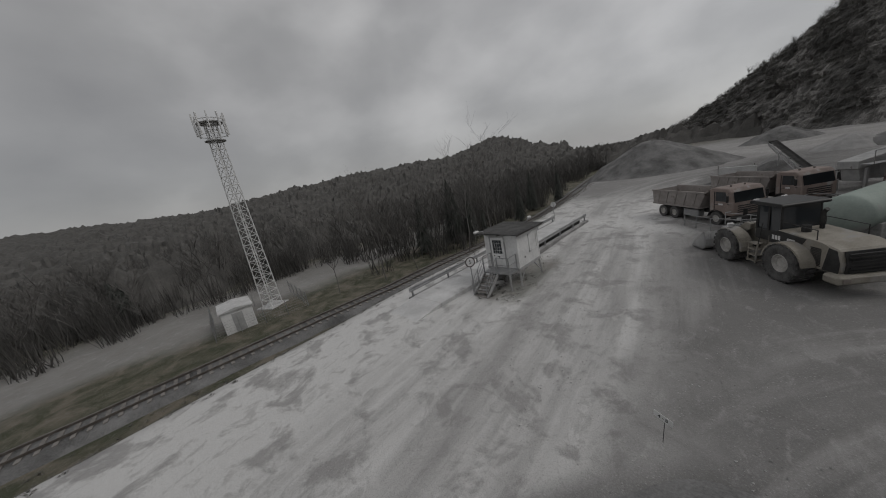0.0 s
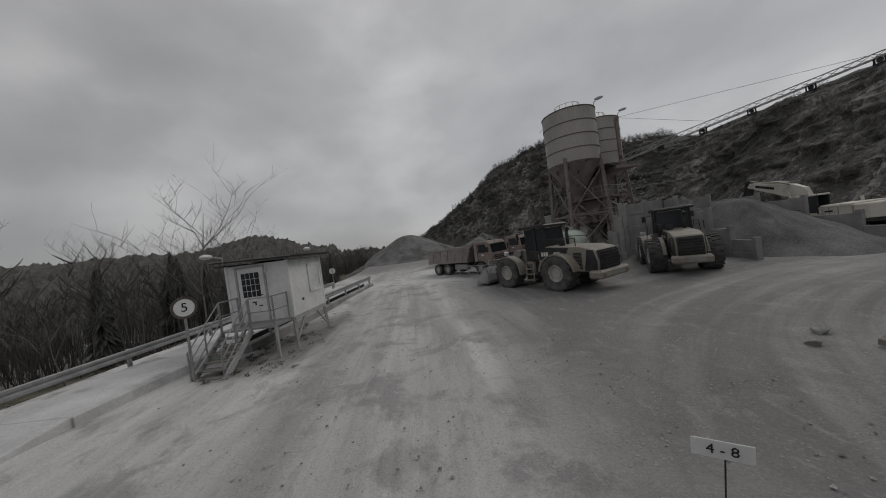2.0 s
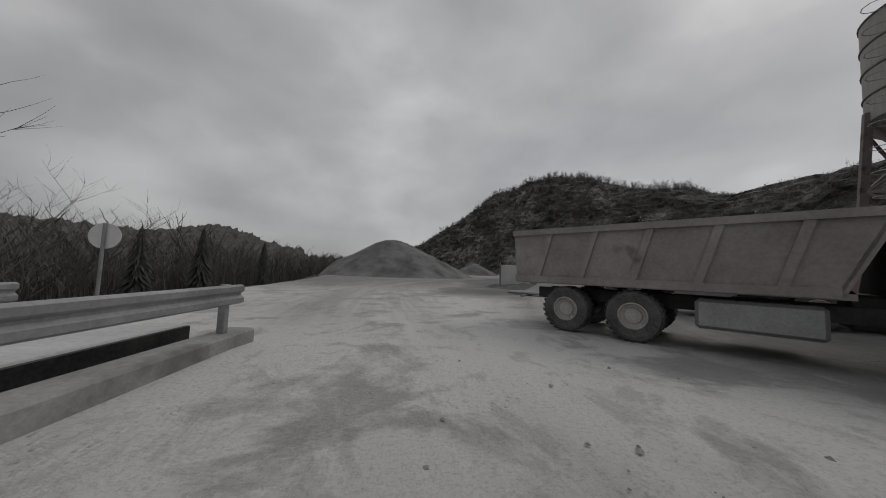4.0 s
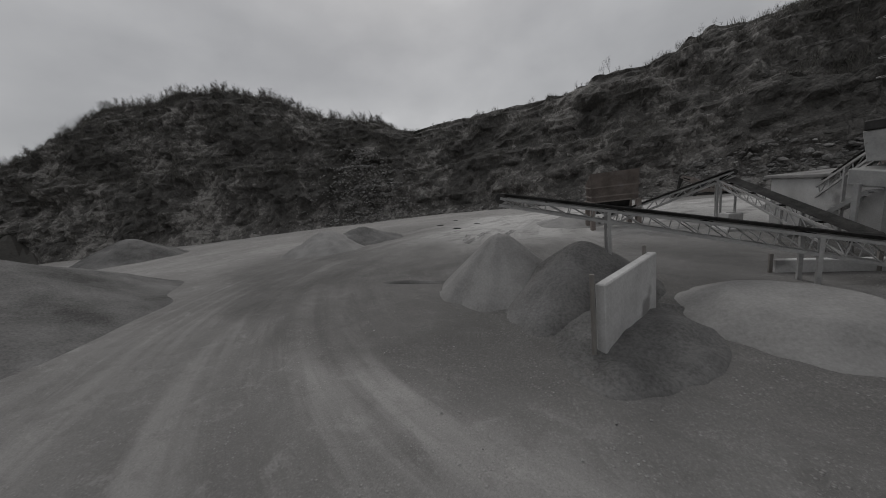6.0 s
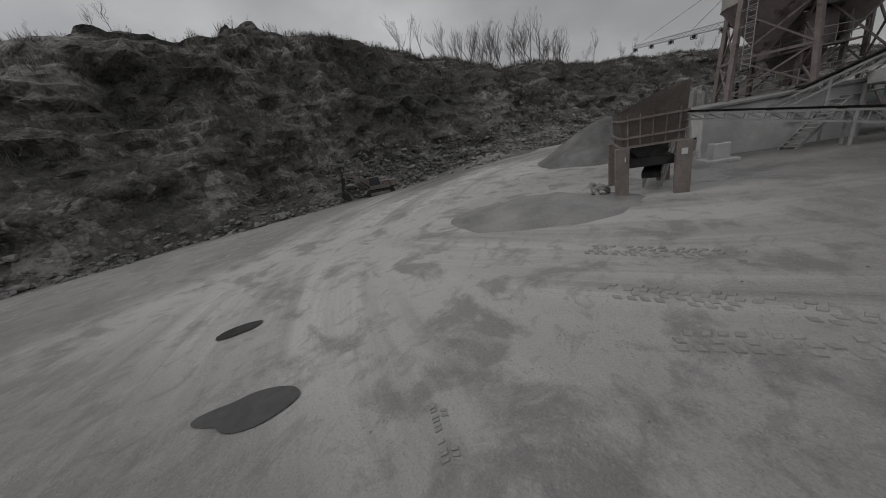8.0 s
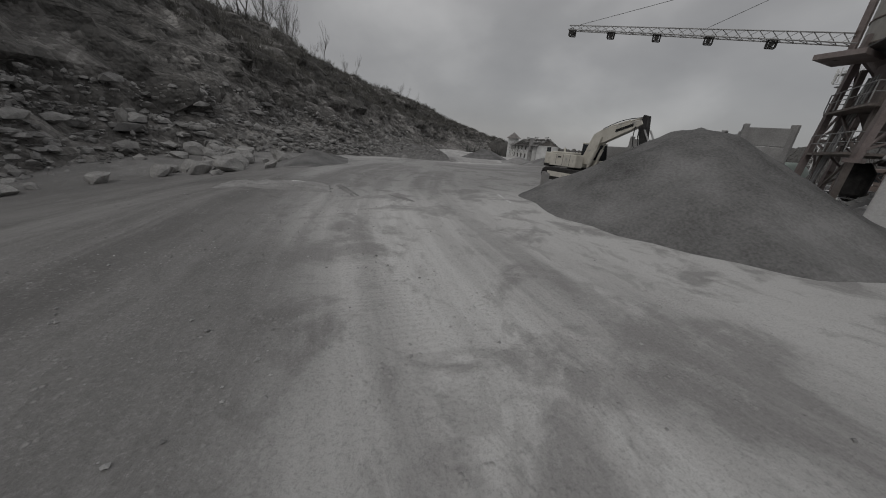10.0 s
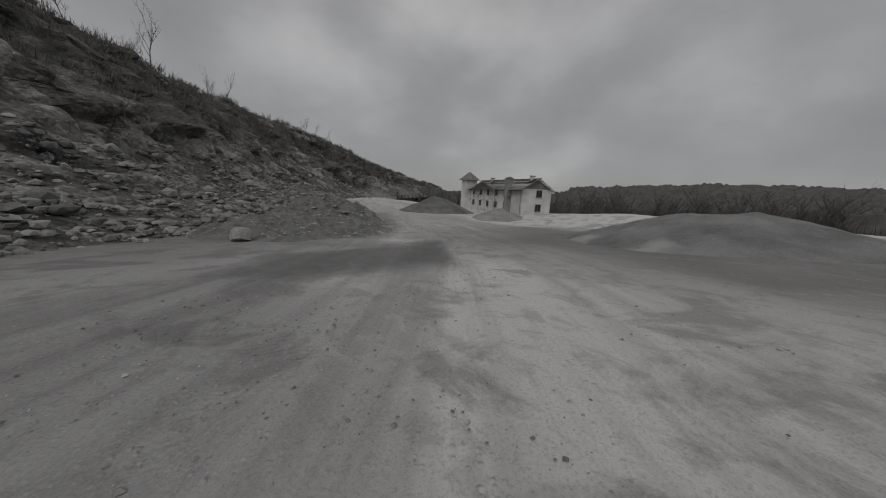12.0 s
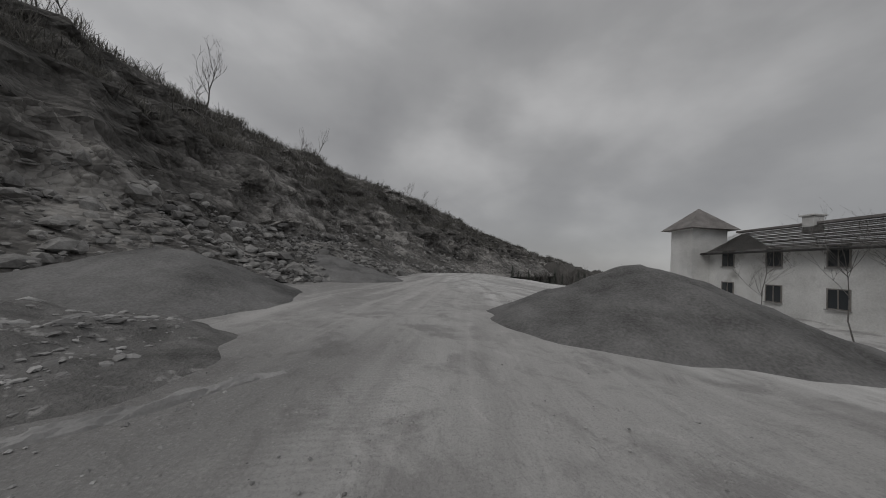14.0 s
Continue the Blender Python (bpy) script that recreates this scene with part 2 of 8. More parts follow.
def rock_material():
    """Weathered quarry rock: blocks and cracks at three sizes, broad darker patches, paler fresh breaks."""
    m = bpy.data.materials.new("weathered_limestone_face")
    m.use_nodes = True
    n, l = m.node_tree.nodes, m.node_tree.links
    b = n["Principled BSDF"]
    co = n.new("ShaderNodeTexCoord").outputs["Object"]
    mp = n.new("ShaderNodeMapping")
    mp.inputs["Scale"].default_value = (1, 1, 0.9)
    l.new(co, mp.inputs["Vector"])
    warp = n.new("ShaderNodeTexNoise")
    warp.inputs["Scale"].default_value, warp.inputs["Detail"].default_value = 0.5, 5
    l.new(mp.outputs[0], warp.inputs["Vector"])
    add = n.new("ShaderNodeMix")
    add.data_type, add.blend_type = "VECTOR", "MIX"
    add.inputs[0].default_value = 0.18
    l.new(mp.outputs[0], add.inputs[4])
    l.new(warp.outputs["Color"], add.inputs[5])

    def cells(scale):
        v = n.new("ShaderNodeTexVoronoi")
        v.inputs["Scale"].default_value = scale
        l.new(add.outputs[1], v.inputs["Vector"])
        return v

    def math_(op, a, c):
        x = n.new("ShaderNodeMath")
        x.operation = op
        for sock, v in ((x.inputs[0], a), (x.inputs[1], c)):
            if isinstance(v, (int, float)):
                sock.default_value = v
            else:
                l.new(v, sock)
        return x.outputs[0]

    big, mid, small = cells(0.42), cells(1.1), cells(3.2)
    tone = 0.0
    for v, w in ((big, 0.3), (mid, 0.4), (small, 0.3)):
        s = n.new("ShaderNodeSeparateColor")
        l.new(v.outputs["Color"], s.inputs[0])
        tone = math_("ADD", math_("MULTIPLY", s.outputs[0], w), tone)
    patch = n.new("ShaderNodeTexNoise")
    patch.inputs["Scale"].default_value, patch.inputs["Detail"].default_value, patch.inputs["Roughness"].default_value = 0.07, 7, 0.62
    l.new(mp.outputs[0], patch.inputs["Vector"])
    fac = math_("ADD", math_("MULTIPLY", math_("SUBTRACT", patch.outputs["Fac"], 0.5), 2.6), tone)
    ramp = n.new("ShaderNodeValToRGB")
    cr = ramp.color_ramp
    cr.elements[0].position, cr.elements[0].color = 0.15, (0.085, 0.083, 0.079, 1)
    cr.elements[1].position, cr.elements[1].color = 1.0, (0.33, 0.32, 0.305, 1)
    for p, c in ((0.5, 0.12), (0.74, 0.18)):
        e = cr.elements.new(p)
        e.color = (c, c * 0.965, c * 0.92, 1)
    # the lowest bench was broken last and is still fresh
    where = n.new("ShaderNodeSeparateXYZ")
    l.new(co, where.inputs[0])
    band = n.new("ShaderNodeMapRange")
    for k, v in zip(("From Min", "From Max", "To Min", "To Max"), (11.5, 5.5, 0.0, 0.16)):
        band.inputs[k].default_value = v
    l.new(math_("ADD", where.outputs[2], math_("MULTIPLY", math_("SUBTRACT", patch.outputs["Fac"], 0.5), 22.0)), band.inputs["Value"])
    fac = math_("ADD", fac, band.outputs[0])
    l.new(fac, ramp.inputs[0])
    crack = n.new("ShaderNodeTexVoronoi")
    crack.feature = "DISTANCE_TO_EDGE"
    crack.inputs["Scale"].default_value = 0.8
    l.new(add.outputs[1], crack.inputs["Vector"])
    gap = n.new("ShaderNodeMapRange")
    for k, v in zip(("From Min", "From Max", "To Min", "To Max"), (0.0, 0.035, 0.8, 1.0)):
        gap.inputs[k].default_value = v
    l.new(crack.outputs["Distance"], gap.inputs["Value"])
    veined = n.new("ShaderNodeVectorMath")
    veined.operation = "SCALE"
    l.new(ramp.outputs[0], veined.inputs[0])
    l.new(gap.outputs[0], veined.inputs["Scale"])
    l.new(veined.outputs[0], b.inputs["Base Color"])
    b.inputs["Roughness"].default_value = 0.93
    b.inputs["Specular IOR Level"].default_value = 0.2
    h = math_("ADD", math_("MULTIPLY", big.outputs["Distance"], 0.9), math_("ADD", math_("MULTIPLY", mid.outputs["Distance"], 0.55), math_("MULTIPLY", small.outputs["Distance"], 0.25)))
    bp = n.new("ShaderNodeBump")
    bp.invert = True
    bp.inputs["Strength"].default_value, bp.inputs["Distance"].default_value = 1.0, 0.9
    l.new(h, bp.inputs["Height"])
    l.new(bp.outputs[0], b.inputs["Normal"])
    return m


M_GROUND = ground_material()
M_ROCK = rock_material()
M_RUBBLE = surface("broken_limestone", (0.14, 0.135, 0.13), (0.34, 0.33, 0.31), 0.6, 0.9, bump=0.5, fine=9, per_island=0.35, bump_size=0.06)
M_GRAVEL = surface("crushed_gravel", (0.07, 0.068, 0.066), (0.25, 0.245, 0.24), 0.35, 0.95, bump=1.0, fine=11, bump_size=0.09)
M_EARTH = surface("earthy_rubble", (0.1, 0.097, 0.092), (0.24, 0.233, 0.223), 1.4, 0.95, bump=1.0, fine=17, spot=(0.34, 0.33, 0.315), spot_scale=4.0, spot_at=0.62, bump_size=0.1)
M_STONE = surface("pale_loose_stone", (0.2, 0.196, 0.192), (0.42, 0.41, 0.4), 0.8, 0.9, bump=0.3, fine=12, per_island=0.4, bump_size=0.04)
M_FINE = surface("fine_grey_gravel", (0.12, 0.118, 0.115), (0.29, 0.285, 0.28), 0.4, 0.95, bump=0.9, fine=13, spot=(0.34, 0.335, 0.325), spot_scale=0.25, spot_at=0.56, bump_size=0.07)
M_SAND = surface("pale_stone_sand", (0.2, 0.195, 0.19), (0.36, 0.35, 0.34), 0.5, 0.95, bump=0.4, fine=12, bump_size=0.04)
M_CONCRETE = surface("stained_concrete", (0.19, 0.185, 0.18), (0.38, 0.37, 0.36), 0.8, 0.9, bump=0.25, fine=18, spot=(0.12, 0.115, 0.11), spot_scale=0.5, spot_at=0.6)
M_PALECON = surface("dusty_pale_concrete", (0.42, 0.415, 0.41), (0.66, 0.655, 0.65), 0.7, 0.9, bump=0.2, fine=14, spot=(0.3, 0.29, 0.285), spot_scale=0.6, spot_at=0.6)
M_WHITE = surface("grimy_white_sheet", (0.58, 0.58, 0.57), (0.8, 0.8, 0.79), 0.9, 0.55, bump=0.05, fine=6, spot=(0.42, 0.41, 0.39), spot_scale=1.2, spot_at=0.68)
M_PLASTER = surface("dirty_white_plaster", (0.5, 0.5, 0.48), (0.76, 0.76, 0.74), 0.5, 0.9, bump=0.1, fine=10, spot=(0.34, 0.33, 0.31), spot_scale=0.35, spot_at=0.6)
M_GALV = surface("dull_galvanised_steel", (0.24, 0.245, 0.25), (0.42, 0.425, 0.43), 1.5, 0.5, 0.6, bump=0.08, fine=20)
M_GREYPAINT = surface("grey_painted_steel", (0.3, 0.3, 0.3), (0.46, 0.46, 0.45), 1.8, 0.6, 0.1, bump=0.08, fine=18, spot=(0.16, 0.1, 0.07), spot_scale=2.5, spot_at=0.68)
M_DARKSTEEL = surface("dark_oily_steel", (0.025, 0.024, 0.024), (0.08, 0.076, 0.072), 2.5, 0.6, 0.4, bump=0.15, fine=25)
M_RUST = surface("rusty_red_steel", (0.19, 0.14, 0.115), (0.33, 0.265, 0.225), 1.4, 0.85, 0.1, bump=0.25, fine=15, spot=(0.3, 0.26, 0.24), spot_scale=1.1, spot_at=0.62)
M_PINKSTEEL = surface("faded_red_steel", (0.2, 0.14, 0.125), (0.34, 0.26, 0.24), 1.2, 0.8, 0.1, bump=0.2, fine=15, spot=(0.13, 0.075, 0.055), spot_scale=1.5, spot_at=0.6)
M_SILO = surface("faded_cream_silo_paint", (0.34, 0.31, 0.265), (0.48, 0.45, 0.39), 0.5, 0.7, 0.1, bump=0.05, fine=7, spot=(0.22, 0.14, 0.1), spot_scale=0.9, spot_at=0.67, stretch=(1, 1, 0.35))
M_SILOSEAM = surface("rust_streaked_seam", (0.16, 0.11, 0.085), (0.28, 0.21, 0.17), 2.0, 0.85, 0.1, bump=0.2, fine=18)
M_YELLOW = surface("dusty_yellow_machine_paint", (0.22, 0.185, 0.125), (0.36, 0.315, 0.235), 1.4, 0.6, bump=0.06, fine=16, spot=(0.3, 0.285, 0.26), spot_scale=1.2, spot_at=0.55)
M_CREAM = surface("dusty_cream_machine_paint", (0.55, 0.5, 0.38), (0.72, 0.67, 0.54), 1.2, 0.55, bump=0.05, fine=16, spot=(0.42, 0.4, 0.36), spot_scale=1.6, spot_at=0.6)
M_TYRE = surface("dusty_tyre_rubber", (0.045, 0.043, 0.042), (0.15, 0.145, 0.14), 2.2, 0.95, bump=0.3, fine=22)
M_RIM = surface("dusty_wheel_rim", (0.36, 0.34, 0.3), (0.55, 0.52, 0.47), 2.5, 0.7, 0.1, bump=0.1, fine=20)
M_BLACK = surface("black_machine_paint", (0.02, 0.02, 0.021), (0.055, 0.054, 0.053), 2.0, 0.45, bump=0.05, fine=20)
M_ORANGE = surface("faded_orange_truck_paint", (0.24, 0.15, 0.115), (0.36, 0.25, 0.2), 1.3, 0.65, bump=0.06, fine=16, spot=(0.4, 0.37, 0.34), spot_scale=1.3, spot_at=0.6)
M_BED = surface("dusty_tipper_steel", (0.24, 0.2, 0.175), (0.38, 0.33, 0.3), 1.1, 0.8, bump=0.15, fine=14, spot=(0.17, 0.12, 0.1), spot_scale=1.2, spot_at=0.62)
M_GREEN = surface("pale_green_tank_paint", (0.24, 0.34, 0.28), (0.34, 0.45, 0.38), 1.0, 0.6, bump=0.05, fine=12, spot=(0.36, 0.37, 0.34), spot_scale=0.9, spot_at=0.62)
M_GLASS = glass("dark_window_glass")
M_ROOF = surface("weathered_roof_tiles", (0.13, 0.115, 0.105), (0.25, 0.225, 0.21), 1.2, 0.9, bump=0.3, fine=14, per_object=0.2)
M_ROOFSHEET = surface("dark_corrugated_sheet", (0.06, 0.058, 0.056), (0.15, 0.145, 0.14), 1.6, 0.7, 0.2, bump=0.1, fine=12)
M_WOOD = surface("grey_weathered_wood", (0.14, 0.12, 0.1), (0.3, 0.27, 0.24), 1.5, 0.9, bump=0.3, fine=20, stretch=(1, 1, 0.2))
M_BARK = surface("grey_brown_bark", (0.09, 0.08, 0.07), (0.22, 0.2, 0.18), 2.0, 0.95, bump=0.4, fine=14, per_island=0.2)
M_TWIG = surface("bare_twigs", (0.08, 0.073, 0.065), (0.16, 0.146, 0.132), 0.6, 0.95, bump=0, fine=6, per_island=0.3)
M_SPRUCE = surface("dark_spruce_needles", (0.04, 0.048, 0.038), (0.09, 0.1, 0.08), 0.7, 0.95, bump=0, fine=8, per_island=0.35)
M_WOODS = surface("leafless_woods", (0.055, 0.052, 0.046), (0.12, 0.11, 0.097), 0.12, 0.97, bump=0, fine=2.0, per_island=0.4)
M_SHRUB = surface("dry_shrubs", (0.085, 0.08, 0.066), (0.18, 0.166, 0.138), 0.5, 0.95, bump=0, fine=5, per_island=0.35)
M_BELT = surface("worn_conveyor_belt", (0.03, 0.03, 0.03), (0.11, 0.105, 0.1), 1.8, 0.8, bump=0.1, fine=15)
M_RAILSTEEL = surface("rusted_rail_steel", (0.1, 0.075, 0.06), (0.2, 0.16, 0.13), 2.0, 0.7, 0.5, bump=0.1, fine=12)
M_SIGN = surface("white_sign_enamel", (0.6, 0.6, 0.59), (0.74, 0.74, 0.73), 2.0, 0.45, bump=0.0, fine=12)
M_INK = surface("black_sign_paint", (0.015, 0.015, 0.015), (0.03, 0.03, 0.03), 3.0, 0.5, bump=0.0, fine=12)
M_LAMP = surface("grey_lamp_housing", (0.5, 0.5, 0.5), (0.66, 0.66, 0.65), 2.0, 0.4, 0.2, bump=0.0, fine=12)
M_WATER = surface("murky_water", (0.05, 0.05, 0.05), (0.09, 0.088, 0.085), 0.6, 0.15, bump=0.03, fine=4)


# ---- mesh helpers ----
def part(name, bm, material, parent=None, label="", smooth=False):
    me = bpy.data.meshes.new(name)
    bmesh.ops.recalc_face_normals(bm, faces=bm.faces[:])
    bm.to_mesh(me)
    bm.free()
    me.materials.append(material)
    if smooth:
        for p in me.polygons:
            p.use_smooth = True
    ob = new(name, me)
    if parent is not None:
        ob.parent = parent
    if label:
        ob["label"] = label
    return ob


def thing(name, label, category, m=None, group="", kind=""):
    ob = new(name)
    ob.empty_display_size = 0.3
    if m is not None:
        ob.matrix_world = m
    return tagged(ob, label, category, group, kind)


def box(bm, x0, x1, y0, y1, z0, z1, bevel=0.0):
    r = bmesh.ops.create_cube(bm, size=1.0)
    vs = r["verts"]
    for v in vs:
        v.co = Vector(((x0 + x1) / 2 + v.co.x * (x1 - x0), (y0 + y1) / 2 + v.co.y * (y1 - y0), (z0 + z1) / 2 + v.co.z * (z1 - z0)))
    if bevel:
        es = list({e for v in vs for e in v.link_edges})
        bmesh.ops.bevel(bm, geom=es, offset=bevel, segments=1, affect="EDGES")
    return vs


def rod(bm, a, c, r0, r1=None, n=8, caps=True):
    """A round bar from a to c."""
    a, c = Vector(a), Vector(c)
    d = c - a
    if d.length < 1e-6:
        return
    r1 = r0 if r1 is None else r1
    q = Vector((0, 0, 1)).rotation_difference(d.normalized()).to_matrix().to_4x4()
    bmesh.ops.create_cone(bm, cap_ends=caps, segments=n, radius1=r0, radius2=max(r1, 1e-4), depth=d.length, matrix=Matrix.Translation((a + c) / 2) @ q)


def bar(bm, a, c, w, h=None):
    """A square bar from a to c."""
    a, c = Vector(a), Vector(c)
    d = c - a
    h = w if h is None else h
    q = d.to_track_quat("Y", "Z").to_matrix().to_4x4()
    r = bmesh.ops.create_cube(bm, size=1.0, matrix=Matrix.Translation((a + c) / 2) @ q @ Matrix.Diagonal((w, d.length, h, 1)))
    return r["verts"]


def prism(bm, outline, lo, hi, axis="x", bevel=0.0):
    """A flat outline of (a, b) pairs drawn out along an axis. x: (y, z); y: (x, z); z: (x, y)."""
    def put(a, b, c):
        return {"x": (c, a, b), "y": (a, c, b), "z": (a, b, c)}[axis]
    v0 = [bm.verts.new(put(a, b, lo)) for a, b in outline]
    v1 = [bm.verts.new(put(a, b, hi)) for a, b in outline]
    k = len(outline)
    fs = [bm.faces.new(v0), bm.faces.new(v1[::-1])]
    for i in range(k):
        fs.append(bm.faces.new((v0[i], v1[i], v1[(i + 1) % k], v0[(i + 1) % k])))
    if bevel:
        es = list({e for f in fs for e in f.edges})
        bmesh.ops.bevel(bm, geom=es, offset=bevel, segments=1, affect="EDGES")


def lathe(bm, profile, n=32, centre=(0, 0, 0), axis="z", closed=False):
    """Turns a profile of (radius, height) about an axis."""
    rings = []
    for r, h in profile:
        ring = []
        for i in range(n):
            a = 2 * math.pi * i / n
            p = (r * math.cos(a), r * math.sin(a), h)
            if axis == "x":
                p = (h, r * math.cos(a), r * math.sin(a))
            elif axis == "y":
                p = (r * math.cos(a), h, r * math.sin(a))
            ring.append(bm.verts.new(Vector(p) + Vector(centre)))
        rings.append(ring)
    pairs = list(zip(rings, rings[1:])) + ([(rings[-1], rings[0])] if closed else [])
    for r0, r1 in pairs:
        for i in range(n):
            bm.faces.new((r0[i], r0[(i + 1) % n], r1[(i + 1) % n], r1[i]))
    if not closed:
        for ring, h in ((rings[0], 0), (rings[-1], 1)):
            try:
                bm.faces.new(ring if h else ring[::-1])
            except ValueError:
                pass


def grid_mesh(name, pts, material, smooth=True):
    """A mesh from an array of points, rows by columns."""
    r, c = pts.shape[:2]
    i = np.arange(r * c).reshape(r, c)
    f = np.stack([i[:-1, :-1], i[:-1, 1:], i[1:, 1:], i[1:, :-1]], -1).reshape(-1, 4)
    me = bpy.data.meshes.new(name)
    me.from_pydata(pts.reshape(-1, 3).tolist(), [], f.tolist())
    me.materials.append(material)
    if smooth:
        me.polygons.foreach_set("use_smooth", [True] * len(me.polygons))
    me.update()
    return me


# ---- smooth random fields ----
rng = np.random.default_rng(7)
LATTICE = rng.random((64, 64, 16))


def field(x, y, z=0.0):
    """Smooth noise between -1 and 1."""
    x, y, z = np.broadcast_arrays(np.asarray(x, float), np.asarray(y, float), np.asarray(z, float))
    xi, yi, zi = np.floor(x).astype(int), np.floor(y).astype(int), np.floor(z).astype(int)
    fx, fy, fz = x - xi, y - yi, z - zi
    fx, fy, fz = (f * f * (3 - 2 * f) for f in (fx, fy, fz))
    out = 0
    for dx in (0, 1):
        for dy in (0, 1):
            for dz in (0, 1):
                w = (fx if dx else 1 - fx) * (fy if dy else 1 - fy) * (fz if dz else 1 - fz)
                out = out + w * LATTICE[(xi + dx) % 64, (yi + dy) % 64, (zi + dz) % 16]
    return out * 2 - 1


def layered(x, y, z=0.0, octaves=4, gain=0.5):
    total, amp = 0, 1.0
    for k in range(octaves):
        total = total + amp * field(np.asarray(x) * 2**k + 17 * k, np.asarray(y) * 2**k + 5 * k, np.asarray(z) * 2**k)
        amp *= gain
    return total


def smooth(a, c, v):
    t = np.clip((np.asarray(v, float) - a) / (c - a), 0, 1)
    return t * t * (3 - 2 * t)


# ---- the lie of the land ----
FOOT = np.array([(-60, 330), (-10, 268), (18, 225), (36, 188), (56, 150), (72, 120), (84, 92), (86, 70), (80, 50), (74, 34), (70, 18), (65, 2), (57, -14), (46, -32), (37, -50), (27, -72), (15, -97), (0, -118), (-24, -138), (-64, -165), (-110, -188)], float)
CREST = np.array([6, 12, 32, 49, 53, 38, 30, 31, 32.5, 35, 37.5, 38.5, 35, 27.5, 25.5, 25, 25.5, 26, 22.5, 14, 5], float)


def foot_line(x, y):
    """Signed distance to the foot of the quarry face (positive behind it) and the crest's height there."""
    x, y = np.asarray(x, float), np.asarray(y, float)
    best = np.full(x.shape, 1e9)
    sign, crest, along = np.ones(x.shape), np.zeros(x.shape), np.zeros(x.shape)
    run = 0.0
    for (a, c, h0, h1) in zip(FOOT, FOOT[1:], CREST, CREST[1:]):
        d = c - a
        ln = np.hypot(*d)
        t = np.clip(((x - a[0]) * d[0] + (y - a[1]) * d[1]) / ln**2, 0, 1)
        px, py = a[0] + t * d[0], a[1] + t * d[1]
        dist = np.hypot(x - px, y - py)
        side = np.where((x - a[0]) * -d[1] + (y - a[1]) * d[0] > 0, 1.0, -1.0)
        near = dist < best
        best = np.where(near, dist, best)
        sign = np.where(near, side, sign)
        crest = np.where(near, h0 + (h1 - h0) * t, crest)
        along = np.where(near, run + t * ln, along)
        run += ln
    return best * sign, crest, along


def west_edge(y):
    return -5.2 + 0.06 * np.minimum(np.asarray(y, float), 40) - 0.0009 * np.clip(np.asarray(y, float) - 30, 0, 80) ** 2


def level(x, y):
    """Height of the plain ground, without the quarry face."""
    x, y = np.asarray(x, float), np.asarray(y, float)
    h = 0.10 * field(x / 9, y / 9) + 0.05 * field(x / 3, y / 3)
    w = west_edge(y) - x
    h = h - 3.8 * smooth(0, 9, w) - 0.8 * smooth(34, 70, w)
    south = smooth(8, -28, y)
    h = h - 1.9 * south * smooth(-3, 12, x - 0.25 * y)  - 1.2 * smooth(-15, -40, y) * smooth(12, -3, x - 0.25 * y)
    d = foot_line(x, y)[0]
    h = h - 1.6 * smooth(-16, -3, d) * smooth(-5, 20, y)
    return h


def ground_z(x, y):
    return float(level(np.array([x]), np.array([y]))[0])


# ---- ground ----
def spaced(lo, hi, step, far_lo, far_hi, grow=1.16):
    mid = np.arange(lo, hi + step / 2, step)
    out_hi, s, p = [], step, hi
    while p < far_hi:
        s *= grow
        p += s
        out_hi.append(p)
    out_lo, s, p = [], step, lo
    while p > far_lo:
        s *= grow
        p -= s
        out_lo.append(p)
    return np.array(out_lo[::-1] + list(mid) + out_hi)


def far_rise(x, y):
    """The wooded hills to the west and north, and the low plain to the south-west."""
    r = np.hypot(x - 10, y - 10)
    az = np.degrees(np.arctan2(x - 10, y - 10))
    h = 26 * smooth(140, 420, r) * (0.35 + 0.65 * np.exp(-((az + 12) / 34) ** 2))
    h = h + 125 * smooth(420, 900, r) * np.exp(-((az + 13) / 17) ** 2)
    h = h + 32 * smooth(220, 600, r) * np.exp(-((az + 55) / 26) ** 2)
    h = h + 62 * smooth(600, 1500, r) * np.exp(-((az + 100) / 22) ** 2)
    h = h + 42 * smooth(500, 1300, r) * np.exp(-((az + 150) / 30) ** 2)
    return h - 7 * smooth(50, 170, r) * smooth(-30, -60, x)


def sheet_z(x, y):
    d, crest, _ = foot_line(x, y)
    return level(x, y) + far_rise(x, y) * smooth(5, -60, d) - 4.0 * smooth(1, 12, d)


gx, gy = np.meshgrid(spaced(-14, 60, 0.7, -2600, 2600), spaced(-48, 72, 0.8, -2600, 2600))
gz = sheet_z(gx, gy)
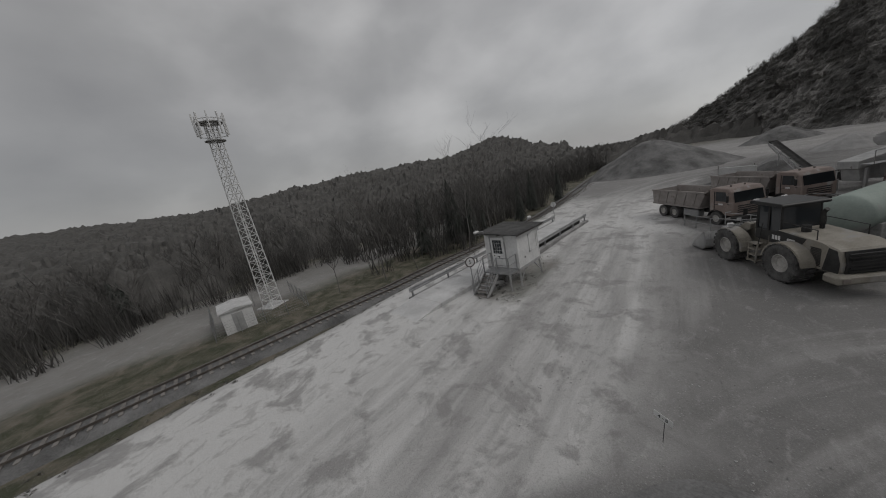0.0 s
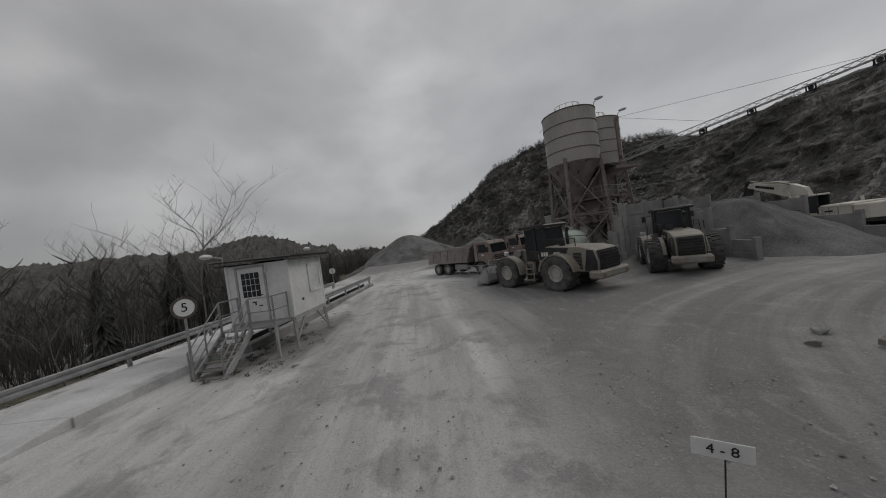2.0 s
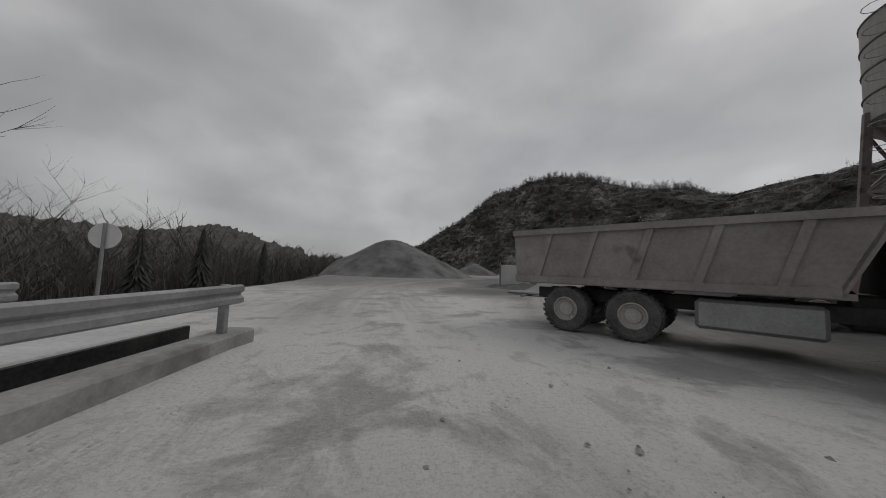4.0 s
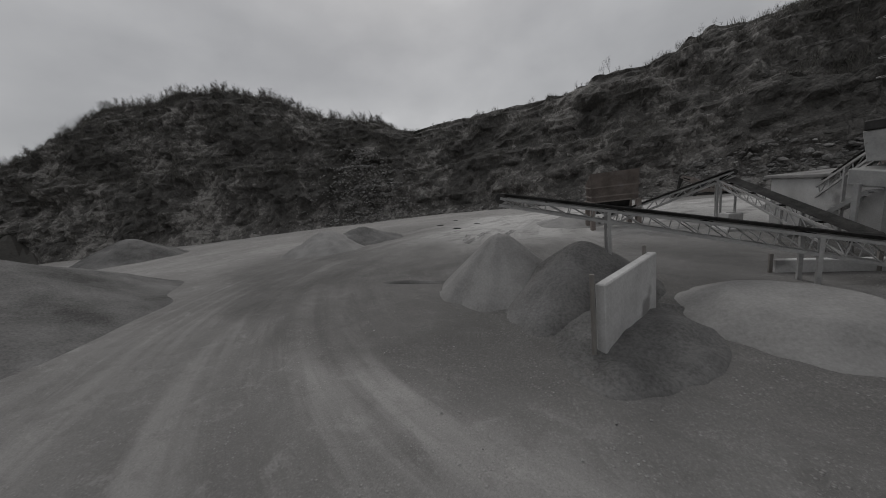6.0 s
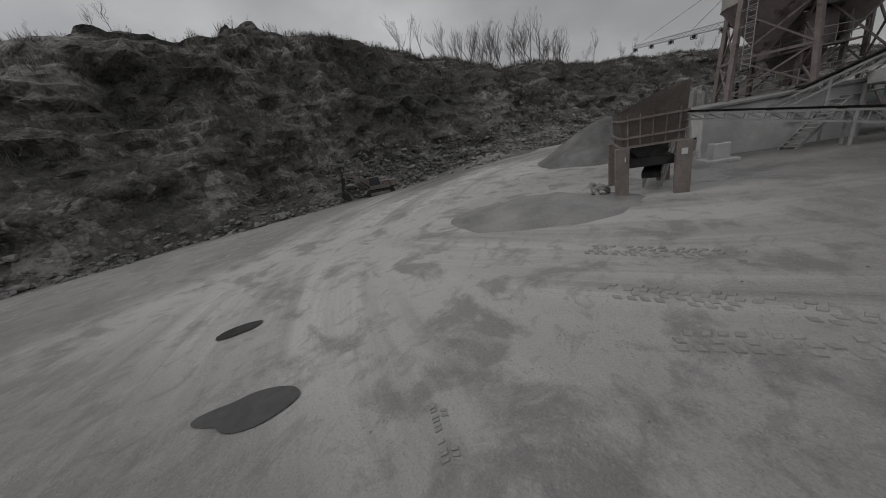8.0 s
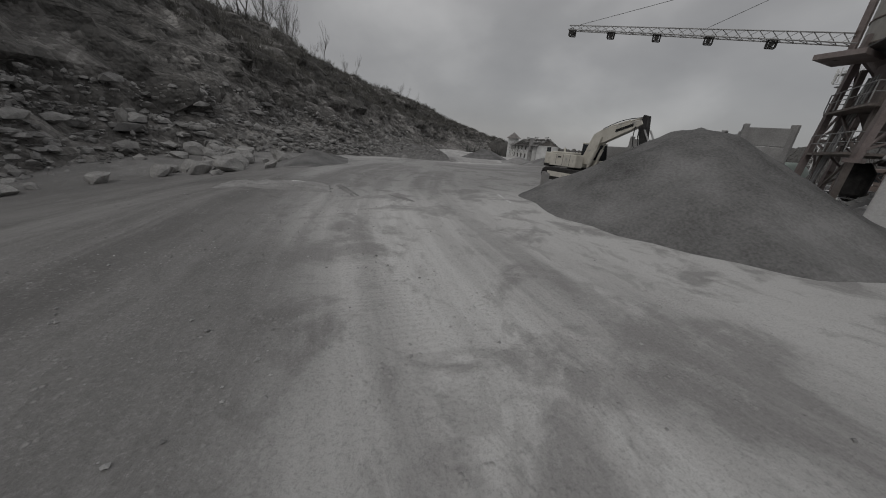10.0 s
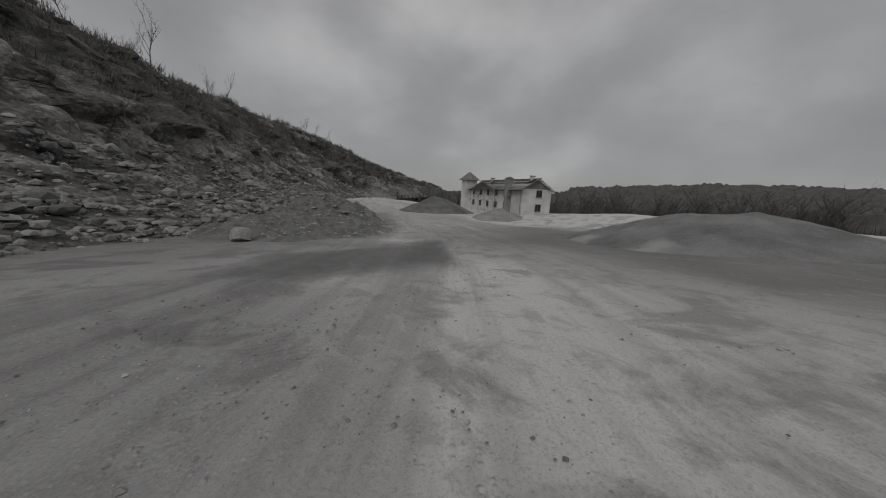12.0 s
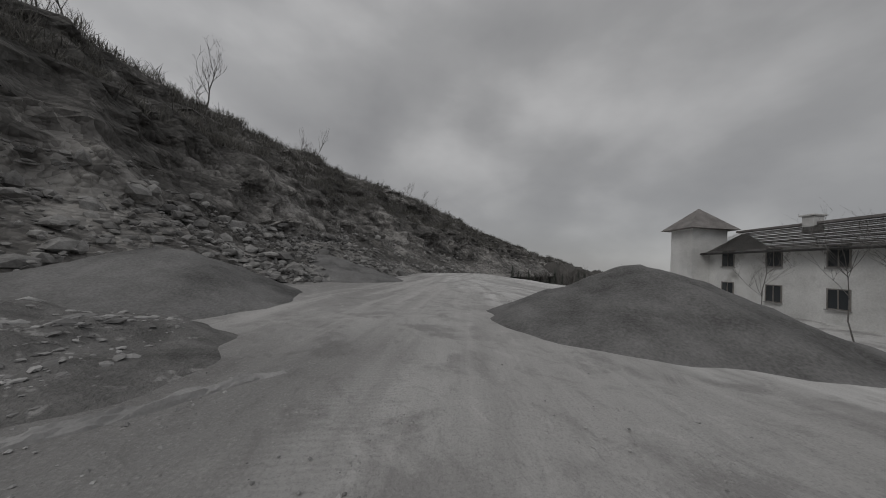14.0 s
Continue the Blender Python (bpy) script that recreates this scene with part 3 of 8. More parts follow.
# the lanes that the machines drive: offset across, run along, how much driven
LANES = [((4, -80), (6, -30), (7.5, -8), (7.5, 20), (5, 45), (9, 58), (20, 69), (36, 68), (49, 58), (55, 42), (54, 24), (46, 8), (35, -6), (27, -18), (22, -32), (14, -60), (-14, -130)), ((6, -28), (8.5, -6), (14, 7), (24, 11.5), (36, 11), (48, 8)), ((7.5, 30), (14, 46), (30, 57), (48, 56))]
best, second = np.full(gx.shape, 1e9), np.full(gx.shape, 1e9)
across, along, run = np.zeros(gx.shape), np.zeros(gx.shape), 0.0
for lane in LANES:
    other = best.copy()
    mine = np.full(gx.shape, 1e9)
    q = np.array(lane, float)
    for _ in range(4):
        q = np.concatenate([q[:1], np.stack([0.75 * q[:-1] + 0.25 * q[1:], 0.25 * q[:-1] + 0.75 * q[1:]], 1).reshape(-1, 2), q[-1:]])
    keep = [q[0]]
    for p in q[1:]:
        if np.hypot(*(p - keep[-1])) > 1.5:
            keep.append(p)
    for a, c in zip(keep, keep[1:]):
        d = c - a
        ln = np.hypot(*d)
        t = np.clip(((gx - a[0]) * d[0] + (gy - a[1]) * d[1]) / ln**2, 0, 1)
        px, py = a[0] + t * d[0], a[1] + t * d[1]
        dist = np.hypot(gx - px, gy - py)
        near = dist < best
        best = np.where(near, dist, best)
        across = np.where(near, dist * np.sign((gx - a[0]) * d[1] - (gy - a[1]) * d[0]), across)
        along = np.where(near, run + t * ln, along)
        mine = np.minimum(mine, dist)
        run += ln
    second = np.minimum(np.minimum(second, np.maximum(mine, other)), 1e9)
driven = smooth(10, 5, np.abs(across) + 1.5 * field(gx / 6, gy / 6, 1)) * smooth(0.8, 3.5, second - best)
# shallow wheel ruts along the haul roads
near = np.exp(-((gx - 20) / 45) ** 2) * np.exp(-((gy - 15) / 60) ** 2)
gz = gz + near * (0.05 * driven * field(across / 0.9, along / 14) + 0.02 * field(gx / 1.3, gy / 1.7, 3))
me = grid_mesh("ground", np.stack([gx, gy, gz], -1), M_GROUND)
ground = tagged(new("ground", me), "pale trodden limestone dust yard with damp wheel tracks", "ground", kind="structure")
zx, zy = gx.ravel(), gy.ravel()
wob = 1.6 * field(zx / 5, zy / 5, 2) + 0.7 * field(zx / 1.6, zy / 1.6, 4)
edge = zx - west_edge(zy)
haul = smooth(-3.5, 0.0, edge) * smooth(12.5, 8.5, zx + wob - 0.06 * np.clip(zy - 20, 0, 99)) * (0.12 + 0.88 * smooth(56, 38, zy)) * smooth(115, 80, zy)
haul2 = np.exp(-(((zx - 15 - 0.55 * (zy + 45)) + wob) / 9) ** 2) * smooth(18, 2, zy) * 0.62
# eastern road and the ground around it made paler, most along the lane
east_pale = (0.8 + 0.2 * driven.ravel()) * smooth(25, 35, zx + wob) * smooth(56, 53, zx + 0.6 * wob) * smooth(70, 62, zy) * smooth(-22, -8, zy)
z_road = np.clip(haul + haul2 + east_pale, 0, 1)
edge_dark = np.interp(zx, (5.5, 6.8, 7.7, 9.2, 10.7, 13, 16, 20, 26), (-6, -0.1, 2, 3.8, 4.7, 5.6, 7.6, 8, 6))
z_dark = 0.85 * smooth(0, -0.9, zy - edge_dark + wob * 0.35) * smooth(5.5, 7.5, zx) * smooth(32, 22, zx) * smooth(-26, -12, zy) * (0.72 + 0.28 * field(zx / 4, zy / 4, 6))
z_dark = np.maximum(z_dark, 0.75 * smooth(12, 17, zx + wob) * smooth(46, 41, zx - wob) * smooth(16, 20, zy + wob) * smooth(58, 48, zy) * (0.5 + 0.5 * field(zx / 7, zy / 7)))
z_dark = np.maximum(z_dark, 0.85 * smooth(0, 1.2, zx - 25 - 0.55 * (zy + 18) + wob * 0.3) * 0.95 * smooth(42, 37, zx + wob) * smooth(-15.4, -13.2, zy + wob * 0.45) * smooth(-5, -9, zy + wob * 0.5 + 0.1 * (zx - 30)))
z_dark = np.maximum(z_dark, 0.5 * smooth(33, 38, zx + wob - 0.5 * (zy + 10)) * smooth(-45, -20, zy) * smooth(10, 0, zy))
damp = (zx - 6) * 0.95 - (zy - 44) * 0.31
z_dark = np.maximum(z_dark, 0.92 * smooth(0.5, 3.5, damp + wob) * smooth(44, 26, zx) * smooth(40, 45, zy + wob) * smooth(86, 74, zy) * (1 - smooth(26, 33, zx) * smooth(63, 57, zy)) * (0.85 + 0.15 * field(zx / 3, zy / 3, 8)))
z_dark = np.maximum(z_dark, 0.45 * smooth(8.8, 11.5, zx + 0.5 * wob) * smooth(2, 7, zy + wob) * smooth(30, 22, zy))
z_dark = np.maximum(z_dark, 0.85 * np.exp(-((zx - 58) / 2.3) ** 2 - ((zy - 21.5) / 3.2) ** 2))
z_dark = np.maximum(z_dark, 0.5 * smooth(22, 29, zx) * smooth(52, 44, zx) * smooth(64, 69, zy + wob) * smooth(86, 76, zy))
z_dark = np.maximum(z_dark, 0.5 * smooth(43, 51, zy + wob) * smooth(-4, 1, edge) * smooth(40, 30, zx) * smooth(86, 74, zy) * (0.75 + 0.25 * field(zx / 3, zy / 5, 2)))
z_dark = np.maximum(z_dark, 0.7 * np.exp(-((zx - 53.6) / 4.4) ** 2 - ((zy - 10.6) / 8.5) ** 2))
z_dark = np.maximum(z_dark, 0.6 * smooth(52.9, 54.3, zx + 0.5 * wob) * smooth(8, 15, zy) * smooth(46, 36, zy))
z_dark = np.maximum(z_dark, 0.55 * smooth(-1.5, 1.5, (zx - 22.5) - 0.45 * (zy + 32) + 0.5 * wob) * smooth(-46, -40, zy) * smooth(-16, -20, zy) * smooth(48, 40, zx))
z_dark = np.clip(z_dark, 0, 1)
z_green = np.maximum(smooth(-1.0, -4.0, edge + wob) * (1 - 0.75 * smooth(-22, -25, edge + wob) * smooth(-46, -36, edge)), smooth(130, 190, np.hypot(zx - 15, zy - 10)))
z_green = np.maximum(z_green, smooth(1.6, 0.7, np.abs(zx - 2.6 + wob * 0.3)) * smooth(10.5, 12, zy) * smooth(20, 17, zy) * 0.6)
col = me.color_attributes.new("zones", "FLOAT_COLOR", "POINT")
col.data.foreach_set("color", np.stack([z_road, z_dark, z_green, np.ones_like(z_road)], -1).ravel())


lane_col = me.color_attributes.new("lanes", "FLOAT_COLOR", "POINT")
lane_col.data.foreach_set("color", np.stack([across / 100, along / 500, driven, np.ones_like(across)], -1).ravel())


# ---- quarry face ----
def foot_curve(step):
    seg = np.hypot(*np.diff(FOOT, axis=0).T)
    s = np.concatenate([[0], np.cumsum(seg)])
    u = np.arange(0, s[-1], step)
    x, y, h = (np.interp(u, s, v) for v in (FOOT[:, 0], FOOT[:, 1], CREST))
    for _ in range(14):
        x[1:-1] = (x[:-2] + x[1:-1] * 2 + x[2:]) / 4
        y[1:-1] = (y[:-2] + y[1:-1] * 2 + y[2:]) / 4
    return u, x, y, h


fu, fx, fy, fh = foot_curve(1.0)
tx, ty = np.gradient(fx), np.gradient(fy)
tl = np.hypot(tx, ty)
nx, ny = -ty / tl, tx / tl
if nx[len(nx) // 2] < 0:
    nx, ny = -nx, -ny
PV = np.array([0, 0.08, 0.16, 0.26, 0.4, 0.5, 0.58, 0.72, 0.84, 0.92, 1.0])
PD = np.array([-3.0, 1.0, 3.5, 6.0, 9.0, 13.5, 16.0, 21.0, 30.0, 48.0, 150.0])
PH = np.array([-0.10, -0.02, 0.07, 0.26, 0.42, 0.47, 0.64, 0.84, 0.97, 1.02, 0.75])
SD = np.array([-10.0, -5.0, 2.0, 5.5, 9.0, 12.5, 16.5, 22.0, 30.0, 46.0, 150.0])
SH = np.array([-0.11, -0.03, 0.1, 0.25, 0.41, 0.53, 0.67, 0.84, 0.98, 1.04, 0.75])
vv = np.linspace(0, 1, 140)
U, V = np.meshgrid(np.arange(len(fu)), vv, indexing="ij")
steep = smooth(-6, 12, fy)[:, None]
off = np.interp(vv, PV, PD)[None] * steep + np.interp(vv, PV, SD)[None] * (1 - steep)
hgt = (np.interp(vv, PV, PH)[None] * steep + np.interp(vv, PV, SH)[None] * (1 - steep)) * fh[:, None]
off = np.where(off > 0, off * (1 + 0.6 * np.exp(-((fu[:, None] - 383) / 32) ** 2)), off)
ua = fu[:, None] + 0 * off
body = smooth(0.05, 0.2, V) * smooth(1.0, 0.82, V)
hgt = hgt + body * (1.6 * field(ua / 11, V * 9) + 0.8 * field(ua / 3.1, V * 25, 2)) + 2.0 * smooth(0.8, 1, V) * field(ua / 22, 0 * V, 5)
strata = np.round(hgt / 2.3 + 0.35 * field(ua / 9, V * 4, 3)) * 2.3
hgt = hgt + body * (0.16 + 0.14 * steep) * (strata - hgt)
off = off + body * (2.2 * field(ua / 8, hgt / 5) + 1.1 * field(ua / 2.4, hgt / 2.2, 1) + 0.9 * field(ua / 1.2, hgt / 1.0, 6)) + body * 1.8 * np.abs(field(ua / 3.6, hgt / 13, 9)) + body * 0.9 * np.abs(field(ua / 1.5, hgt / 6, 12))
X = fx[:, None] + nx[:, None] * off
Y = fy[:, None] + ny[:, None] * off
face_pts = np.stack([X, Y, hgt], -1)
quarry_face = tagged(new("quarry_face", grid_mesh("quarry_face", face_pts, M_ROCK, smooth=False)), "dark stepped limestone quarry face with scree and scrub", "cliff", kind="structure")


def face_at(s, v):
    """A point on the quarry face, s metres along its foot and v from foot (0) to back (1)."""
    s, v = min(max(s, 0), len(fu) - 1.001), min(max(v, 0), 0.9999) * (len(vv) - 1)
    i, j = int(s), int(v)
    a, c = s - i, v - j
    return (face_pts[i, j] * (1 - c) + face_pts[i, j + 1] * c) * (1 - a) + (face_pts[i + 1, j] * (1 - c) + face_pts[i + 1, j + 1] * c) * a


# ---- rocks ----
def rock_shape(r, seed, squash=0.75, fine=2):
    bm = bmesh.new()
    bmesh.ops.create_icosphere(bm, subdivisions=fine, radius=1)
    rr = random.Random(seed)
    cuts = [(Vector((rr.uniform(-1, 1), rr.uniform(-1, 1), rr.uniform(-1, 1))).normalized(), rr.uniform(0.45, 0.8)) for _ in range(6)]
    for v in bm.verts:
        for nrm, lim in cuts:
            d = v.co.dot(nrm) - lim
            if d > 0:
                v.co -= nrm * d
        v.co *= 1 + rr.uniform(-0.1, 0.1)
        v.co.z *= squash
        v.co *= r
    return bm


def scatter_mesh(name, shapes, places, material):
    """Joins many small shapes, each (verts, faces), at (x, y, z, size, turn) into one mesh."""
    vs, fs, base = [], [], 0
    for k, (x, y, z, s, a) in enumerate(places):
        sv, sf = shapes[k % len(shapes)]
        c, d = math.cos(a), math.sin(a)
        w = sv * (s if np.ndim(s) else np.array([s, s, s]))
        vs.append(np.stack([w[:, 0] * c - w[:, 1] * d + x, w[:, 0] * d + w[:, 1] * c + y, w[:, 2] + z], -1))
        fs.extend([[i + base for i in f] for f in sf])
        base += len(sv)
    me = bpy.data.meshes.new(name)
    me.from_pydata(np.concatenate(vs).tolist(), [], fs)
    me.materials.append(material)
    me.update()
    return new(name, me)


def arrays(bm):
    bm.verts.ensure_lookup_table()
    out = np.array([v.co[:] for v in bm.verts]), [[v.index for v in f.verts] for f in bm.faces]
    bm.free()
    return out


ROCKS = [arrays(rock_shape(1.0, k, 0.75, 1)) for k in range(14)]
ROCKS = [(v * np.array([1 + 0.35 * math.sin(3 * k), 1.0, 0.8 + 0.25 * math.cos(5 * k)]), f) for k, (v, f) in enumerate(ROCKS)]
R = random.Random(5)
places = []
for k in range(21000):
    s = R.uniform(150, 620) if k < 7000 else R.uniform(290, 470)
    i = min(int(s), len(fu) - 1)
    south = fy[i] < 34
    if not south and R.random() < 0.4:
        continue
    v = (0.035 + 0.17 * R.random() ** 1.3) if south else abs(R.gauss(0, 0.05))
    p = face_at(s, min(v, 0.5))
    size = 0.1 + 0.42 * R.random() ** 3 + (R.uniform(0.2, 0.7) if R.random() < 0.06 else 0)
    places.append((p[0] + R.uniform(-1, 1), p[1] + R.uniform(-1, 1), p[2] + 0.05, size, R.uniform(0, 6.3)))
tagged(scatter_mesh("scree", ROCKS, places, M_RUBBLE), "broken pale limestone scree at the foot of the face", "rubble", kind="stuff")

# tongue of scree running down from the saddle
places = []
for _ in range(2600):
    t = R.random()
    s = 262 + R.gauss(0, 3.0 + 7 * (1 - t))
    p = face_at(s, 0.02 + 0.55 * t)
    places.append((p[0] - 1.5 * t, p[1], p[2] + 0.1, 0.15 + 0.45 * R.random() ** 2, R.uniform(0, 6.3)))
tagged(scatter_mesh("rockfall", ROCKS, places, M_RUBBLE), "pale rockfall tongue below the saddle", "rubble", kind="stuff")

boulder_mesh = []
for k in range(6):
    boulder_mesh.append(rock_shape(1.0, 40 + k, 0.8))
for k in range(6):
    me = bpy.data.meshes.new("boulder")
    boulder_mesh[k].to_mesh(me)
    boulder_mesh[k].free()
    me.materials.append(M_RUBBLE)
    boulder_mesh[k] = me


def boulder(x, y, size, seed, z=None, label="pale angular limestone boulder lying below the face"):
    ob = new("boulder", boulder_mesh[seed % 6])
    zz = ground_z(x, y) if z is None else z
    ob.matrix_world = Matrix.LocRotScale((x, y, zz + size * 0.35), Euler((0.2 * (seed % 3), 0.15 * (seed % 4), seed * 1.3)), (size, size * 0.85, size * 0.8))
    return tagged(ob, label, "boulder", "boulders below the face")


boulder(38.4, -20.2, 0.85, 1, label="large pale limestone block lying alone on the yard")
TOE = ((70, 33), (66.5, 20), (62.8, 9.9), (61.8, -5.2), (57.0, -17.7), (47, -23.0), (40.7, -26.0), (36, -45))
for k in range(60):
    t = R.random() * (len(TOE) - 1.001)
    i = int(t)
    x, y = (TOE[i][c] + (TOE[i + 1][c] - TOE[i][c]) * (t - i) for c in (0, 1))
    boulder(x + abs(R.gauss(0, 1.6)), y + R.gauss(0, 0.8), 0.25 + 0.55 * R.random() ** 2, k)


for k in range(46):
    t = R.random()
    x, y = 59.0 + 4.5 * t + R.gauss(0, 1.5), 15.5 - 17 * t + R.gauss(0, 1.2)
    boulder(x, y, 0.35 + 0.75 * R.random() ** 1.6, k + 3, label="angular limestone block in a pile below the face")


# ---- heaps ----
HEAPS = []


def heap(name, x, y, rx, ry, h, material, label, turn=0.0, sharp=1.0, flat=0.0, seed=0, rough=0.12):
    """A tipped heap: a rounded cone with slumped foot; flat: share of the top that is level."""
    nr, na = (80, 200) if rough > 0.3 else (34, 96)
    rad = np.linspace(0, 1.12, nr)[:, None]
    ang = np.linspace(0, 2 * np.pi, na)[None]
    wobble = 1 + 0.10 * field(np.cos(ang) * 1.7 + seed, np.sin(ang) * 1.7) + 0.05 * field(np.cos(ang) * 5 + seed, np.sin(ang) * 5, 2)
    prof = np.clip((1 - rad) / (1 - flat), 0, 1)
    prof = np.where(prof > 0, prof ** sharp, 0)
    prof = prof - 0.10 * np.exp(-(rad / 0.10) ** 2) * (1 - flat)
    c, s = math.cos(radians(turn)), math.sin(radians(turn))
    lx, ly = rad * rx * wobble * np.cos(ang), rad * ry * wobble * np.sin(ang)
    X, Y = x + lx * c - ly * s, y + lx * s + ly * c
    edge_fade = smooth(1.0, 0.8, rad)
    Z = level(X, Y) + prof * h + rough * edge_fade * (field(X / 1.3, Y / 1.3, seed) + 0.5 * field(X / 0.5, Y / 0.5, seed + 3) + (0.35 * np.abs(field(X / 0.22, Y / 0.22, seed + 5)) if rough > 0.3 else 0))
    Z = np.where(rad > 1.0, level(X, Y) - 0.25 * (rad - 1.0) / 0.12, Z + 0.02)
    HEAPS.append((X.ravel(), Y.ravel(), Z.ravel()))
    ob = new(name, grid_mesh(name, np.stack([X, Y, Z], -1), material))
    return tagged(ob, label, "gravel heap")


heap("stockpile", 4.5, 81.8, 14.3, 13.6, 7.3, M_GRAVEL, "very large grey gravel heap beside the haul road", sharp=1.0, seed=1)
heap("stockpile", 38.4, 29.8, 7.2, 7.4, 4.1, M_GRAVEL, "grey gravel heap spilling out of a concrete bay", turn=-25, sharp=1.05, seed=2)
heap("stockpile", 29.3, 21.0, 3.5, 7.0, 3.9, M_GRAVEL, "grey gravel heap between two concrete bay walls", seed=21)
heap("stockpile", 29.6, 24.4, 1.9, 3.2, 3.7, M_GRAVEL, "dark gravel banked high against the batching plant", turn=12, seed=24)
heap("stockpile", 15.6, 49.4, 2.7, 1.9, 0.42, M_GRAVEL, "dark damp sand banked round a concrete slab", turn=-15, flat=0.5, seed=22, rough=0.2)
heap("stockpile", 24.5, -68.0, 8.5, 8.0, 2.4, M_GRAVEL, "grey gravel heap below the quarry face", seed=23)
heap("stockpile", 19.9, 53.9, 3.0, 3.0, 2.6, M_SAND, "pale stone sand cone below a conveyor", seed=3, rough=0.05)
heap("stockpile", 19.2, 50.6, 3.8, 2.7, 2.25, M_GRAVEL, "dark damp sand heap below a conveyor", turn=-20, seed=4, rough=0.06)
heap("stockpile", 17.0, 45.4, 2.9, 2.3, 0.6, M_SAND, "low flat-topped pale sand heap", turn=30, flat=0.55, seed=5, rough=0.04)
heap("stockpile", 31.0, 75.8, 4.4, 4.2, 2.3, M_SAND, "pale gravel heap beside the haul road", seed=6)
heap("stockpile", 35.2, 74.6, 5.4, 3.8, 2.0, M_GRAVEL, "dark gravel heap beside a paler one", turn=-30, seed=7)
heap("stockpile", 30.0, 118.0, 8.0, 7.0, 4.0, M_GRAVEL, "grey gravel heap near the quarry face", seed=8)
heap("stockpile", 7.3, -45.6, 6.9, 6.4, 3.0, M_GRAVEL, "smooth grey gravel heap by the white house", seed=9)
heap("stockpile", 28.3, -50.0, 5.8, 6.6, 2.1, M_GRAVEL, "grey gravel heap at the foot of the face", seed=10)
heap("stockpile", 3.4, -33.2, 7.4, 3.6, 1.5, M_SAND, "long low gravel heap by the white house", turn=35, seed=11)
heap("stockpile", 14.7, -4.4, 7.6, 8.4, 1.75, M_FINE, "wide low heap of dark fine gravel behind a sign", flat=0.25, seed=12, rough=0.1)
heap("stockpile", 54.0, 10.2, 6.2, 2.8, 0.95, M_GRAVEL, "low slumped gravel heap beside the haul road", turn=80, seed=13, sharp=1.5)
heap("rubble_mound", 29.9, -33.6, 6.2, 6.6, 2.7, M_EARTH, "mound of broken rock and earth beside the road", turn=30, seed=14, rough=0.5, sharp=0.9)
heap("rubble_mound", 34.4, -26.8, 7.4, 8.0, 0.8, M_EARTH, "low bumpy shelf of rock and earth beside the road", turn=10, seed=17, rough=0.32, flat=0.5)
heap("rubble_mound", 28.2, -40.8, 6.0, 4.6, 0.45, M_EARTH, "low stony bank of earth beside the road", seed=18, rough=0.2, flat=0.6)
heap("sand_ledge", 19.9, 58.3, 2.2, 0.26, 0.12, M_GRAVEL, "low dark ledge of packed damp sand", turn=96, seed=19, rough=0.04, flat=0.3)
heap("stockpile", 40.0, 51.4, 4.6, 3.2, 0.55, M_SAND, "low damp sand bank in front of the feed hopper", turn=20, seed=15, flat=0.3, sharp=1.3, rough=0.08)

# stones on the rubble mounds and in the berm along the road
stones = []
for k in range(7000):
    a, q = R.uniform(0, 6.3), R.random() ** 0.6
    cx, cy, w = ((29.9, -33.6, 6.3), (29.9, -33.6, 6.3), (34.4, -26.8, 7.6), (28.2, -40.8, 5.2))[k % 4]
    x, y = cx + w * q * math.cos(a), cy + w * q * math.sin(a)
    size = 0.018 + 0.14 * R.random() ** 5 + (R.uniform(0.08, 0.26) if R.random() < 0.02 else 0)
    stones.append((x, y, 0.0, size))
for _ in range(2200):
    a, q = R.uniform(1.9, 4.6), R.uniform(0.35, 1.0)
    stones.append((29.9 + 6.4 * q * math.cos(a), -33.6 + 6.8 * q * math.sin(a), 0.01, 0.018 + 0.07 * R.random() ** 3 + (0.09 if R.random() < 0.03 else 0)))
BERM = ((31.5, -18.6), (29.3, -20.4), (28.2, -21.7), (26.8, -23.6), (24.4, -28.6), (22.8, -33.2), (22.9, -37.5), (24.5, -42))
for _ in range(1500):
    t = R.random() * (len(BERM) - 1.001)
    i = int(t)
    x, y = (BERM[i][c] + (BERM[i + 1][c] - BERM[i][c]) * (t - i) for c in (0, 1))
    stones.append((x + R.gauss(0.25, 0.35), y + R.gauss(0, 0.3), 0.0, 0.02 + 0.075 * R.random() ** 3))
sx_, sy_ = np.array([s[0] for s in stones]), np.array([s[1] for s in stones])
sz_ = level(sx_, sy_)
for hx, hy, hz_ in HEAPS:
    if hx.mean() > 28 and hy.mean() < -24 and hy.mean() > -43:
        dd = (sx_[:, None] - hx[None]) ** 2 + (sy_[:, None] - hy[None]) ** 2
        i = dd.argmin(1)
        sz_ = np.where(dd[np.arange(len(i)), i] < 0.5, np.maximum(sz_, hz_[i]), sz_)
tagged(scatter_mesh("mound_stones", ROCKS, [(x, y, z + h, (w * (1 + 0.25 * (k % 3)), w, w * (0.5 + 0.15 * (k % 4))), k * 1.7) for k, ((x, y, h, w), z) in enumerate(zip(stones, sz_))], M_STONE), "loose angular stones on the rubble mounds and berm", "stones", kind="stuff")

# larger blocks that rolled to the foot of the mound
def top_z(x, y):
    z = ground_z(x, y)
    for hx, hy, hz_ in HEAPS:
        dd = (hx - x) ** 2 + (hy - y) ** 2
        if dd.min() < 0.1:
            z = max(z, float(hz_[dd.argmin()]))
    return z


